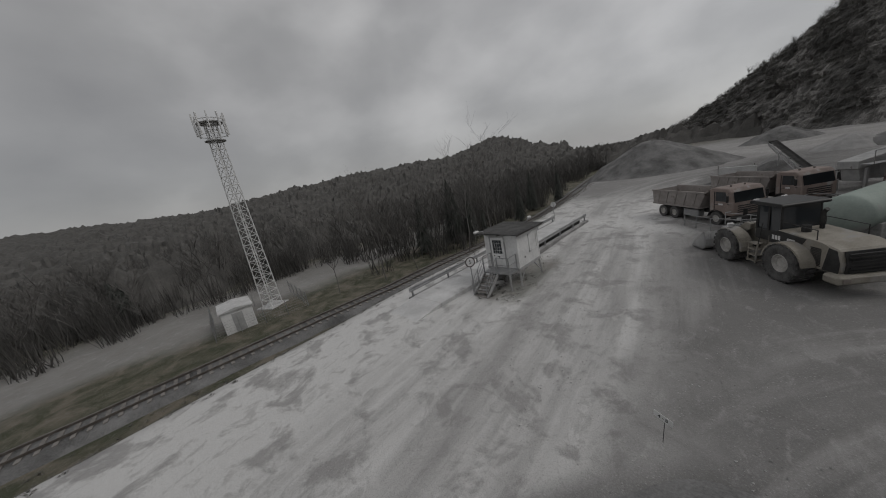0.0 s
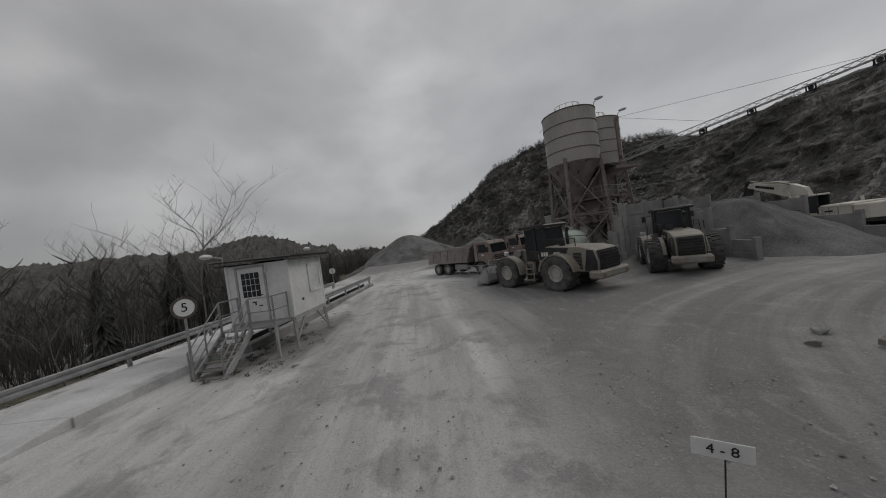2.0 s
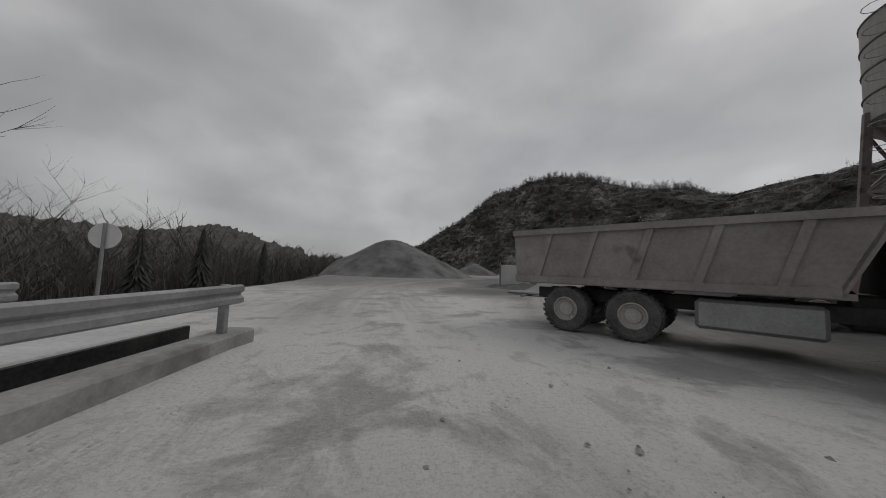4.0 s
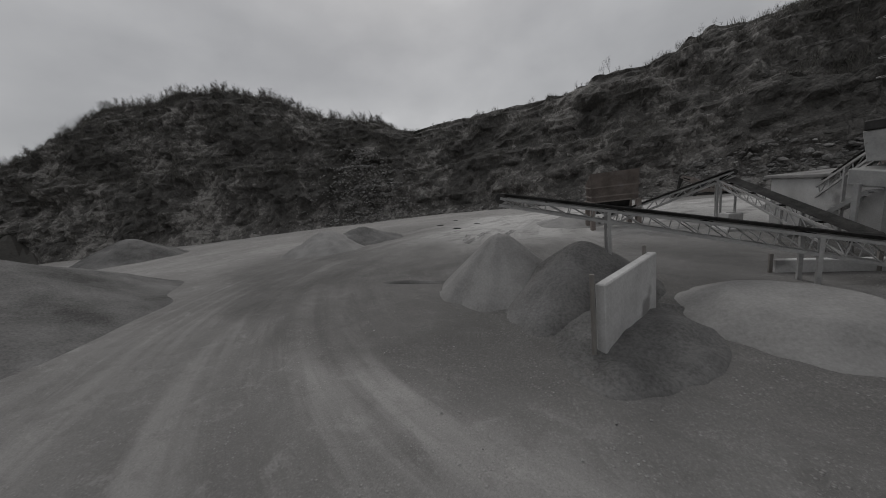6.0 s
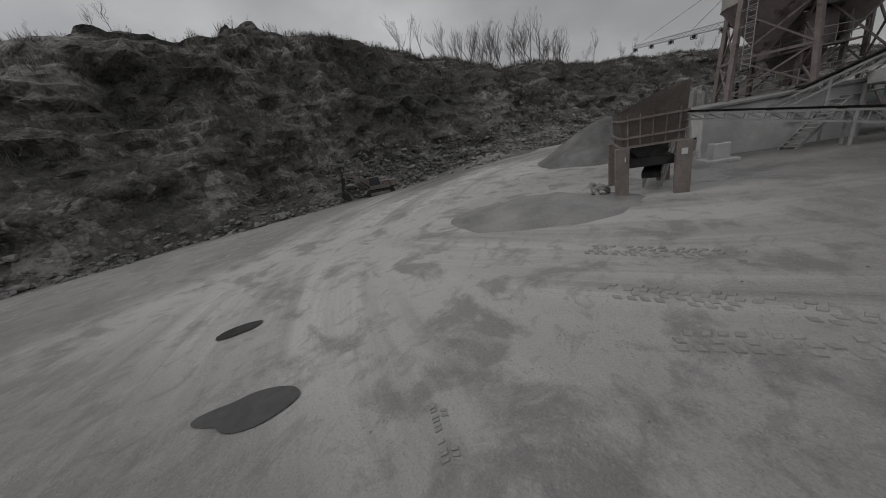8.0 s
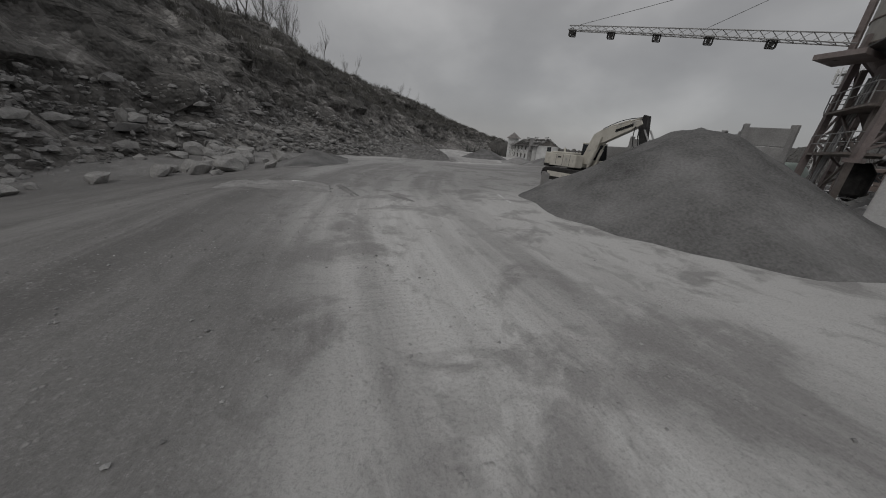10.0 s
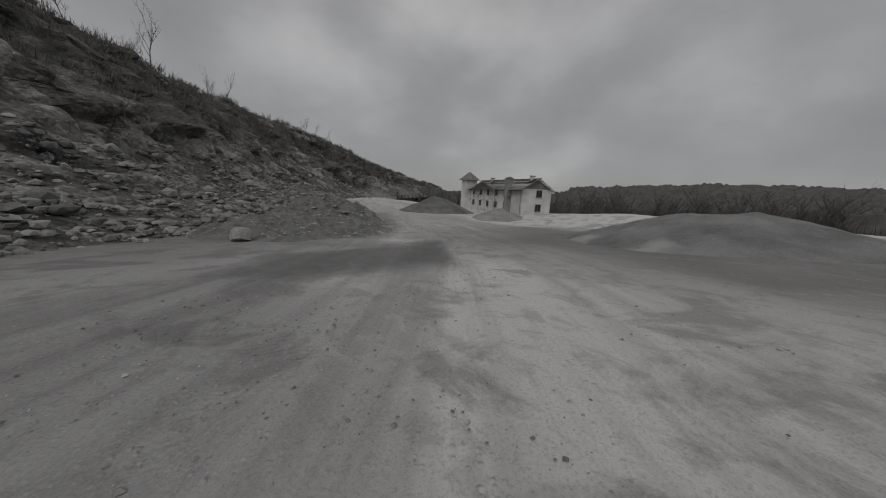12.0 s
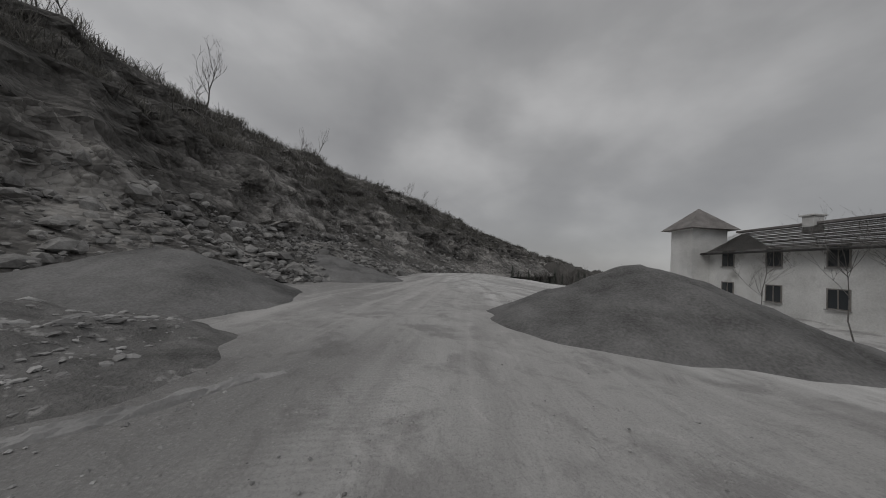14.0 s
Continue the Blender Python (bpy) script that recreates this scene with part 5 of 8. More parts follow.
feed_hopper()
for k in range(9):
    boulder(37.6 + 0.35 * math.sin(2.3 * k), 49.4 + 0.5 * math.cos(1.7 * k), 0.2 + 0.03 * (k % 4), k, z=0.1 + 0.16 * (k // 3), label="flat pale stone stacked beside the feed hopper")


def screen_plant():
    t = thing("screening_plant", "grey screening machine with chutes, walkway and stairs", "industrial plant", pose(23.3, 38.6, 0, 0, 0, 35))
    bm = bmesh.new()
    prism(bm, [(-2.6, 1.9), (2.4, 2.75), (2.4, 3.4), (-2.6, 2.55)], -0.75, 0.75, "y", 0.04)
    part("screen_box", bm, M_GREYPAINT, t, "sloping grey screen box")
    for sx in (-2.2, 0.0, 2.0):
        for sy in (-0.95, 0.95):
            bm = bmesh.new()
            bar(bm, (sx, sy, -0.2), (sx, sy, 2.4 + 0.2 * sx), 0.16)
            part("column", bm, M_GREYPAINT, t)
    bm = bmesh.new()
    prism(bm, [(1.4, 3.6), (2.1, 3.6), (2.3, 4.8), (1.2, 4.8)], -0.42, 0.42, "y", 0.03)
    part("inlet_hopper", bm, M_GREYPAINT, t)
    bm = bmesh.new()
    box(bm, 1.25, 2.25, -0.5, 0.5, 4.8, 5.2, 0.05)
    part("head_frame", bm, M_DARKSTEEL, t)
    for k in range(3):
        bm = bmesh.new()
        prism(bm, [(-2.4 + 1.5 * k, 2.0 + 0.25 * k), (-1.5 + 1.5 * k, 2.1 + 0.25 * k), (-1.8 + 1.5 * k, 0.9), (-2.2 + 1.5 * k, 0.9)], -0.6, 0.6, "y")
        part("chute", bm, M_GREYPAINT, t)
    bm = bmesh.new()
    box(bm, -2.8, 2.6, -1.8, -1.0, 2.3, 2.36)
    d = part("walkway", bm, M_GALV, t, "grated steel walkway")
    railing("rail", [(-2.8, -1.8, 2.36), (2.6, -1.8, 2.36)], d, 1.0, M_GREYPAINT)
    bm = bmesh.new()
    for i in range(11):
        box(bm, 2.7 + 0.25 * i, 2.92 + 0.25 * i, -1.8, -1.0, 2.2 - 0.21 * i, 2.24 - 0.21 * i)
    bar(bm, (2.6, -1.8, 2.3), (5.5, -1.8, -0.1), 0.05, 0.18)
    bar(bm, (2.6, -1.0, 2.3), (5.5, -1.0, -0.1), 0.05, 0.18)
    part("stairs", bm, M_GREYPAINT, t)
    bm = bmesh.new()
    lathe(bm, [(0.1, -0.5), (0.45, -0.5), (0.45, 0.5), (0.1, 0.5)], 20, (-1.2, 1.4, 1.2), "y")
    part("drive_drum", bm, M_DARKSTEEL, t)
    bm = bmesh.new()
    box(bm, -1.2, 0.2, 1.0, 1.6, 1.4, 1.9, 0.04)
    part("motor", bm, M_WHITE, t, "white motor guard")


screen_plant()


def low_wall(a, c, h, z0=None):
    t = thing("concrete_barrier", "thin weathered concrete slab stood on edge between sand heaps", "barrier", None)
    z = min(ground_z(*a), ground_z(*c)) if z0 is None else z0
    bm = bmesh.new()
    d = Vector((c[0] - a[0], c[1] - a[1], 0))
    box(bm, 0, d.length, -0.12, 0.12, z - 0.2, z + h, 0.03)
    s = part("slab", bm, M_PALECON, t)
    s.matrix_basis = pose(a[0], a[1], 0, 0, 0, math.degrees(math.atan2(d.y, d.x)))
    for f in (0.02, 0.98):
        bm = bmesh.new()
        p = Vector((a[0], a[1], 0)).lerp(Vector((c[0], c[1], 0)), f)
        bar(bm, (p.x - 0.1, p.y + 0.2, z - 0.2), (p.x - 0.1, p.y + 0.2, z + h + 0.25), 0.1)
        part("prop_post", bm, M_WOOD, t)
    return t


low_wall((14.2, 50.2), (17.4, 48.6), 1.9)
low_wall((21.6, 41.2), (21.6, 44.0), 0.5)


def block(x, y, sx, sy, sz, turn, label, foot=False):
    t = thing("concrete_block", label, "concrete block", pose(x, y, ground_z(x, y) - 0.06, 0, 0, turn))
    bm = bmesh.new()
    box(bm, -sx / 2, sx / 2, -sy / 2, sy / 2, 0, sz, 0.04)
    part("body", bm, M_PALECON, t)
    bm = bmesh.new()
    box(bm, -sx / 2 + 0.2, sx / 2 - 0.2, -0.14, 0.14, sz, sz + 0.03, 0.01)
    part("recess_plate", bm, M_CONCRETE, t)
    if foot:
        bm = bmesh.new()
        box(bm, -sx / 2 - 0.4, sx / 2 + 0.4, -sy / 2 - 0.3, sy / 2 + 0.3, -0.1, 0.2, 0.03)
        part("footing", bm, M_PALECON, t)


block(31.8, 41.7, 0.85, 0.85, 1.1, 15, "pale concrete foundation block on a wide footing", True)
block(17.4, 39.6, 2.6, 0.8, 0.55, -35, "long pale concrete block with a slot")


def pipe_stack():
    d = Vector((3.2, -2.9, 0)).normalized()
    w = Vector((-d.y, d.x, 0))
    for k in range(5):
        t = thing("steel_pipe", "long dusty grey steel pipe lying on the ground", "pipe", None, "pipes on the ground")
        a = Vector((11.8, 42.4, 0)) + w * (0.17 * k + 0.03 * (k % 2)) + d * (0.3 * (k % 3))
        z = ground_z(a.x, a.y) + 0.16
        bm = bmesh.new()
        lathe(bm, [(0.055, 0), (0.08, 0), (0.08, 5.4), (0.055, 5.4)], 14, closed=True)
        o = part("tube", bm, M_GALV, t)
        o.matrix_basis = Matrix.Translation((a.x, a.y, z)) @ Vector((0, 0, 1)).rotation_difference(d).to_matrix().to_4x4()
    t = thing("timber_bearer", "grey timber bearer under the pipes", "timber", None)
    bm = bmesh.new()
    p = Vector((12.8, 41.8, 0))
    z = ground_z(p.x, p.y)
    bar(bm, p - w * 1.2 + Vector((0, 0, z + 0.03)), p + w * 1.8 + Vector((0, 0, z + 0.03)), 0.12, 0.1)
    part("beam", bm, M_WOOD, t)


pipe_stack()


def tank():
    t = thing("storage_tank", "pale green cylindrical tank lying on concrete cradles", "tank", pose(19.2, 24.3, 0, 0, 0, -35))
    bm = bmesh.new()
    lathe(bm, [(0.0001, -3.3), (0.6, -3.25), (0.95, -3.05), (1.02, -2.9), (1.02, 2.9), (0.95, 3.05), (0.6, 3.25), (0.0001, 3.3)], 32, (0, 0, 1.75), "y")
    part("shell", bm, M_GREEN, t, smooth=True)
    for y in (-2.0, 0.0, 2.0):
        bm = bmesh.new()
        box(bm, -0.95, 0.95, y - 0.25, y + 0.25, -0.3, 1.15, 0.03)
        part("cradle", bm, M_CONCRETE, t, "stained concrete cradle")
    bm = bmesh.new()
    rod(bm, (0, 1.2, 2.7), (0, 1.2, 3.0), 0.25, n=14)
    part("manhole", bm, M_GREEN, t)


tank()


def basin():
    """The sunken wash basin beside the truck, with its kerb and railing."""
    t = thing("wash_basin", "concrete wash basin with pale silt and grey tube railing", "basin", pose(16.9, 27.7, 0, 0, 0, 45))
    L, W = 3.4, 1.5
    for (x0, x1, y0, y1) in ((-L, L, -W - 0.3, -W), (-L, L, W, W + 0.3), (-L - 0.3, -L, -W - 0.3, W + 0.3), (L, L + 0.3, -W - 0.3, W + 0.3)):
        bm = bmesh.new()
        box(bm, x0, x1, y0, y1, -0.6, 0.22, 0.03)
        part("kerb", bm, M_PALECON, t)
    bm = bmesh.new()
    box(bm, -L, L, -W, W, -0.3, 0.12)
    part("silt", bm, M_SAND, t, "pale wet silt")
    railing("rail", [(-L - 0.15, -W - 0.15, 0.2), (L + 0.15, -W - 0.15, 0.2), (L + 0.15, W + 0.15, 0.2), (-L - 0.15, W + 0.15, 0.2), (-L - 0.15, -W - 0.15, 0.2)], t, 1.0, M_GREYPAINT, gap=1.8)


basin()


def yard_railing():
    t = thing("tube_railing", "thin grey tube railing in front of a parked truck", "railing", None)
    pts = [(x, y, ground_z(x, y) - 0.05) for x, y in ((10.9, 27.9), (11.6, 26.9), (12.4, 26.0), (13.9, 25.1), (15.2, 25.6))]
    for a, c in zip(pts, pts[1:]):
        a, c = Vector(a), Vector(c)
        for h in (1.0, 0.52):
            bm = bmesh.new()
            rod(bm, a + Vector((0, 0, h)), c + Vector((0, 0, h)), 0.024, n=6)
            part("rail", bm, M_GALV, t)
    for p in pts:
        bm = bmesh.new()
        rod(bm, p, (p[0], p[1], p[2] + 1.02), 0.028, n=6)
        part("post", bm, M_GALV, t)


yard_railing()


# ---- machines ----
def wheel(parent, x, y, r, w, lugs=20, rim=0.56, out=1, tread=0.05):
    """A wheel on a level axle along x; out: the side (+1 or -1) that the dish faces."""
    root = new("wheel")
    root.empty_display_size = 0.2
    root.parent = parent
    root.matrix_basis = pose(x, y, r)
    bm = bmesh.new()
    h = w / 2
    lathe(bm, [(r * rim, -h * 0.86), (r * 0.8, -h), (r * 0.93, -h * 0.96), (r * 0.965, -h * 0.75), (r * 0.965, h * 0.75), (r * 0.93, h * 0.96), (r * 0.8, h), (r * rim, h * 0.86)], 36, axis="x", closed=True)
    for i in range(lugs):
        for s in (-1, 1):
            a = 2 * math.pi * (i + (0.5 if s > 0 else 0)) / lugs
            vs = box(bm, 0.02 * s, s * h * 0.98, -0.5 * r * 2 * math.pi / lugs * 0.5, 0.5 * r * 2 * math.pi / lugs * 0.5, r * 0.955, r * 0.955 + tread)
            rot = Matrix.Rotation(a, 4, "X")
            for v in vs:
                v.co.y += 0.06 * abs(v.co.x) / h
                v.co = rot @ v.co
    part("tyre", bm, M_TYRE, root, "dusty black treaded tyre")
    bm = bmesh.new()
    o = out
    lathe(bm, [(r * rim, o * h * 0.86), (r * rim * 0.93, o * h * 0.9), (r * rim * 0.86, o * h * 0.55), (r * rim * 0.6, o * h * 0.45), (r * rim * 0.55, o * h * 0.6), (r * rim * 0.3, o * h * 0.66), (0.0001, o * h * 0.66), (0.0001, o * h * 0.2), (r * rim, o * h * 0.2)], 28, axis="x", closed=True)
    for k in range(10):
        a = 2 * math.pi * k / 10
        p = Vector((o * h * 0.46, r * rim * 0.72 * math.cos(a), r * rim * 0.72 * math.sin(a)))
        rod(bm, p, p + Vector((o * 0.05, 0, 0)), 0.025 * r / 0.8, n=6)
    part("rim", bm, M_RIM, root, "pale dusty steel rim")
    return root


def grid_holes(bm, x, y0, y1, z0, z1, ny, nz, r=0.03):
    for i in range(ny):
        for j in range(nz):
            y = y0 + (y1 - y0) * (i + (0.5 if j % 2 else 0.2)) / ny
            z = z0 + (z1 - z0) * (j + 0.5) / nz
            rod(bm, (x - 0.012, y, z), (x + 0.012, y, z), r, n=6)


def wheel_loader(m, label, narrow=False):
    """A large articulated wheel loader; y is ahead, the origin on the ground between the axles."""
    t = thing("wheel_loader", label, "wheel loader", m, "wheel loaders")
    # rear half
    hw, tw = (0.6, 0.8) if narrow else (0.92, 0.7)
    for s in (-1, 1):
        wheel(t, s * 1.14, -1.72, 0.9, tw, out=s, rim=0.47, tread=0.06)
        wheel(t, s * 1.14, 1.73, 0.9, tw, out=s, rim=0.47, tread=0.06)
    bm = bmesh.new()
    prism(bm, [(-0.3, 1.0), (-0.3, 1.85), (-0.9, 2.25), (-2.9, 2.1), (-3.55, 1.95), (-3.7, 1.35), (-3.62, 0.95), (-1.2, 0.8)], -hw, hw, "x", 0.06)
    part("engine_hood", bm, M_YELLOW, t, "dusty pale yellow engine hood")
    for s in (-1, 1):
        bm = bmesh.new()
        prism(bm, [(-0.42, 1.55), (-0.42, 1.98), (-0.9, 2.2), (-2.25, 2.1), (-1.95, 1.6), (-1.2, 1.5)], s * (hw + 0.002), s * (hw + 0.025), "x")
        p = part("side_panel", bm, M_BLACK, t, "black side panel with white badge bars")
        for y, w, z0, z1 in [(-1.02 + 0.16 * k, 0.12, 1.74, 1.95) for k in range(3)] + [(-1.75 + 0.1 * k, 0.07, 1.82, 1.93) for k in range(4)]:
            bm = bmesh.new()
            box(bm, s * (hw + 0.028), s * (hw + 0.036), y, y + w, z0, z1)
            part("badge_bar", bm, M_SIGN, p)
        bm = bmesh.new()
        prism(bm, [(-3.0, 0.98), (-3.62, 1.0), (-3.66, 1.4), (-3.5, 1.92), (-3.2, 1.96)], s * (hw + 0.002), s * (hw + 0.022), "x")
        part("rear_trim", bm, M_BLACK, t)
        bm = bmesh.new()
        grid_holes(bm, s * (hw + 0.005), -2.9, -2.45, 1.05, 1.85, 7, 12)
        part("vent_grid", bm, M_BLACK, t, "perforated vent grid")
        bm = bmesh.new()
        a = [(-1.72 + 1.08 * math.cos(b), 0.86 + 1.02 * math.sin(b)) for b in np.linspace(radians(8), radians(172), 12)]
        c = [(-1.72 + 0.99 * math.cos(b), 0.86 + 0.93 * math.sin(b)) for b in np.linspace(radians(172), radians(8), 12)]
        prism(bm, a + c, s * 0.8, s * (0.95 if narrow else 1.44), "x")
        part("rear_fender", bm, M_YELLOW, t, "dusty yellow rear fender")
        bm = bmesh.new()
        a = [(1.73 + 1.08 * math.cos(b), 0.86 + 1.0 * math.sin(b)) for b in np.linspace(radians(60), radians(185), 10)]
        c = [(1.73 + 0.99 * math.cos(b), 0.86 + 0.91 * math.sin(b)) for b in np.linspace(radians(185), radians(60), 10)]
        prism(bm, a + c, s * 0.84, s * 1.4, "x")
        part("front_fender", bm, M_YELLOW, t)
        for k in range(4):
            bm = bmesh.new()
            box(bm, s * 1.05, s * 1.4, -0.28, 0.22, 0.5 + 0.3 * k, 0.54 + 0.3 * k)
            part("step", bm, M_YELLOW, t)
        for y in (-0.28, 0.22):
            bm = bmesh.new()
            bar(bm, (s * 1.38, y, 0.45), (s * 1.3, y, 1.5), 0.05)
            part("step_rail", bm, M_YELLOW, t)
        bm = bmesh.new()
        rod(bm, (s * 1.3, -0.3, 1.45), (s * 1.2, -0.35, 2.5), 0.02, n=6)
        rod(bm, (s * 0.85, -0.9, 2.22), (s * 0.85, -0.9, 2.62), 0.02, n=6)
        rod(bm, (s * 0.85, -0.9, 2.62), (s * 0.85, -2.6, 2.55), 0.02, n=6)
        rod(bm, (s * 0.85, -2.6, 2.55), (s * 0.85, -2.6, 2.14), 0.02, n=6)
        part("handrail", bm, M_BLACK, t)
    bm = bmesh.new()
    prism(bm, [(-3.66, 1.0), (-3.72, 1.4), (-3.6, 1.9), (-3.64, 1.9), (-3.78, 1.4), (-3.72, 1.0)], -hw * 0.85, hw * 0.85, "x")
    for k in range(6):
        z = 1.08 + 0.14 * k
        box(bm, -hw * 0.77, hw * 0.77, -3.8, -3.72, z, z + 0.05)
    part("rear_grille", bm, M_BLACK, t, "black slatted radiator grille")
    bm = bmesh.new()
    box(bm, -1.3 * hw, 1.3 * hw, -3.95, -3.3, 0.62, 1.0, 0.08)
    part("counterweight", bm, M_YELLOW, t)
    for s in (-1, 1):
        bm = bmesh.new()
        box(bm, s * hw - 0.12, s * hw + 0.12, -3.99, -3.955, 0.72, 0.9, 0.01)
        part("tail_light", bm, M_RUST, t, "dusty red tail light")
    bm = bmesh.new()
    rod(bm, (0.35, -1.35, 2.1), (0.35, -1.35, 2.95), 0.085, n=12)
    rod(bm, (0.35, -1.35, 2.95), (0.35, -1.5, 3.12), 0.085, n=12)
    part("exhaust", bm, M_DARKSTEEL, t)
    bm = bmesh.new()
    rod(bm, (-0.35, -1.5, 2.1), (-0.35, -1.5, 2.5), 0.16, n=14)
    part("air_intake", bm, M_BLACK, t)
    bm = bmesh.new()
    box(bm, -0.5, 0.5, -2.2, 0.2, 0.55, 1.05, 0.05)
    rod(bm, (-1.1, -1.72, 0.86), (1.1, -1.72, 0.86), 0.2, n=14)
    rod(bm, (-1.1, 1.73, 0.86), (1.1, 1.73, 0.86), 0.2, n=14)
    rod(bm, (0, 0.1, 0.6), (0, 0.1, 1.4), 0.2, n=14)
    part("chassis", bm, M_DARKSTEEL, t)
    # cab
    cabin = new("cab")
    cabin.empty_display_size = 0.2
    cabin.parent = t
    bm = bmesh.new()
    box(bm, -0.8, 0.8, -0.85, 0.65, 1.5, 2.05, 0.04)
    part("cab_base", bm, M_BLACK, cabin)
    for (x, y) in ((-0.76, 0.6), (0.76, 0.6), (-0.76, -0.8), (0.76, -0.8), (-0.76, -0.1), (0.76, -0.1)):
        bm = bmesh.new()
        bar(bm, (x, y, 2.0), (x * 0.96, y * 0.93, 3.3), 0.09)
        part("pillar", bm, M_BLACK, cabin)
    bm = bmesh.new()
    prism(bm, [(-0.98, 3.28), (0.85, 3.28), (0.95, 3.33), (0.85, 3.45), (-0.9, 3.45), (-1.0, 3.38)], -0.92, 0.92, "x", 0.02)
    part("roof", bm, M_BLACK, cabin, "black cab roof")
    for s in (-1, 1):
        for y0, y1 in ((-0.74, -0.16), (-0.04, 0.54)):
            bm = bmesh.new()
            box(bm, s * 0.73 - 0.01, s * 0.73 + 0.01, y0, y1, 2.06, 3.24)
            part("side_window", bm, M_GLASS, cabin, "dark cab glass")
    for y in (-0.78, 0.58):
        bm = bmesh.new()
        box(bm, -0.7, 0.7, y - 0.01, y + 0.01, 2.06, 3.24)
        part("windscreen", bm, M_GLASS, cabin, "dark cab glass")
    bm = bmesh.new()
    box(bm, -0.3, 0.3, -0.5, 0.0, 2.05, 2.5, 0.08)
    box(bm, -0.3, 0.3, -0.55, -0.4, 2.4, 3.0, 0.06)
    part("seat", bm, M_BLACK, cabin)
    for s in (-1, 1):
        bm = bmesh.new()
        rod(bm, (s * 0.85, 0.62, 3.1), (s * 1.2, 0.75, 3.05), 0.02, n=6)
        box(bm, s * 1.2 - 0.1, s * 1.2 + 0.1, 0.73, 0.78, 2.75, 3.1, 0.02)
        part("mirror", bm, M_BLACK, cabin)
        bm = bmesh.new()
        box(bm, s * 0.6 - 0.12, s * 0.6 + 0.12, 0.9, 1.02, 3.3, 3.46, 0.03)
        part("work_light", bm, M_LAMP, cabin)
    # front half
    bm = bmesh.new()
    prism(bm, [(0.4, 0.7), (0.4, 1.5), (1.1, 2.15), (1.6, 2.1), (2.1, 1.3), (2.2, 0.7)], -0.42, 0.42, "x", 0.04)
    part("front_frame", bm, M_YELLOW, t)
    for s in (-1, 1):
        bm = bmesh.new()
        prism(bm, [(1.15, 2.1), (1.5, 2.15), (2.9, 1.1), (3.55, 0.55), (3.4, 0.32), (2.7, 0.72), (1.2, 1.8)], s * 0.5, s * 0.66, "x", 0.02)
        part("lift_arm", bm, M_YELLOW, t, "dusty yellow lift arm")
        bm = bmesh.new()
        rod(bm, (s * 0.58, 0.7, 1.0), (s * 0.58, 1.6, 1.12), 0.11, n=12)
        rod(bm, (s * 0.58, 1.6, 1.12), (s * 0.58, 2.5, 1.2), 0.06, n=10)
        part("lift_cylinder", bm, M_DARKSTEEL, t)
        bm = bmesh.new()
        bar(bm, (s * 0.75, 1.75, 1.5), (s * 1.2, 1.75, 2.0), 0.06)
        box(bm, s * 1.2 - 0.14, s * 1.2 + 0.14, 1.7, 1.86, 1.9, 2.12, 0.03)
        part("headlight", bm, M_LAMP, t)
    bm = bmesh.new()
    prism(bm, [(1.9, 1.5), (2.2, 1.95), (2.5, 1.9), (2.7, 0.95), (2.45, 0.9), (2.2, 1.4)], -0.12, 0.12, "x", 0.02)
    rod(bm, (0, 1.3, 1.95), (0, 2.3, 1.85), 0.1, n=12)
    bar(bm, (0, 2.6, 1.0), (0, 3.4, 0.75), 0.16)
    part("tilt_linkage", bm, M_DARKSTEEL, t)
    bm = bmesh.new()
    shell = [(3.45, 1.25), (3.32, 0.8), (3.35, 0.35), (3.6, 0.12), (4.75, 0.06), (4.75, 0.1), (3.75, 0.22), (3.5, 0.45), (3.48, 0.8), (3.62, 1.2)]
    prism(bm, [(y, z + 0.02) for y, z in shell], -1.5, 1.5, "x")
    b = part("bucket", bm, M_GREYPAINT, t, "worn grey steel bucket")
    for s in (-1, 1):
        bm = bmesh.new()
        prism(bm, [(3.46, 1.26), (3.34, 0.8), (3.37, 0.36), (3.62, 0.14), (4.75, 0.1), (4.3, 0.62), (3.66, 1.2)], s * 1.5, s * 1.44, "x")
        part("bucket_side", bm, M_GREYPAINT, b)
    for k in range(6):
        bm = bmesh.new()
        x = -1.25 + 0.5 * k
        prism(bm, [(3.3, 1.18), (3.28, 0.8), (3.36, 0.82), (3.4, 1.18)], x - 0.04, x + 0.04, "x")
        part("bucket_rib", bm, M_GREYPAINT, b)
    return t


wheel_loader(pose(14.84, 18.62, ground_z(14.84, 18.62) - 0.02, 0, 0, 27.8), "dusty yellow and black wheel loader parked with its bucket down")
wheel_loader(pose(22.6, 18.6, ground_z(22.6, 18.6) - 0.02, 0, 0, -31), "older dusty wheel loader with a narrow hood in a concrete bay", narrow=True)


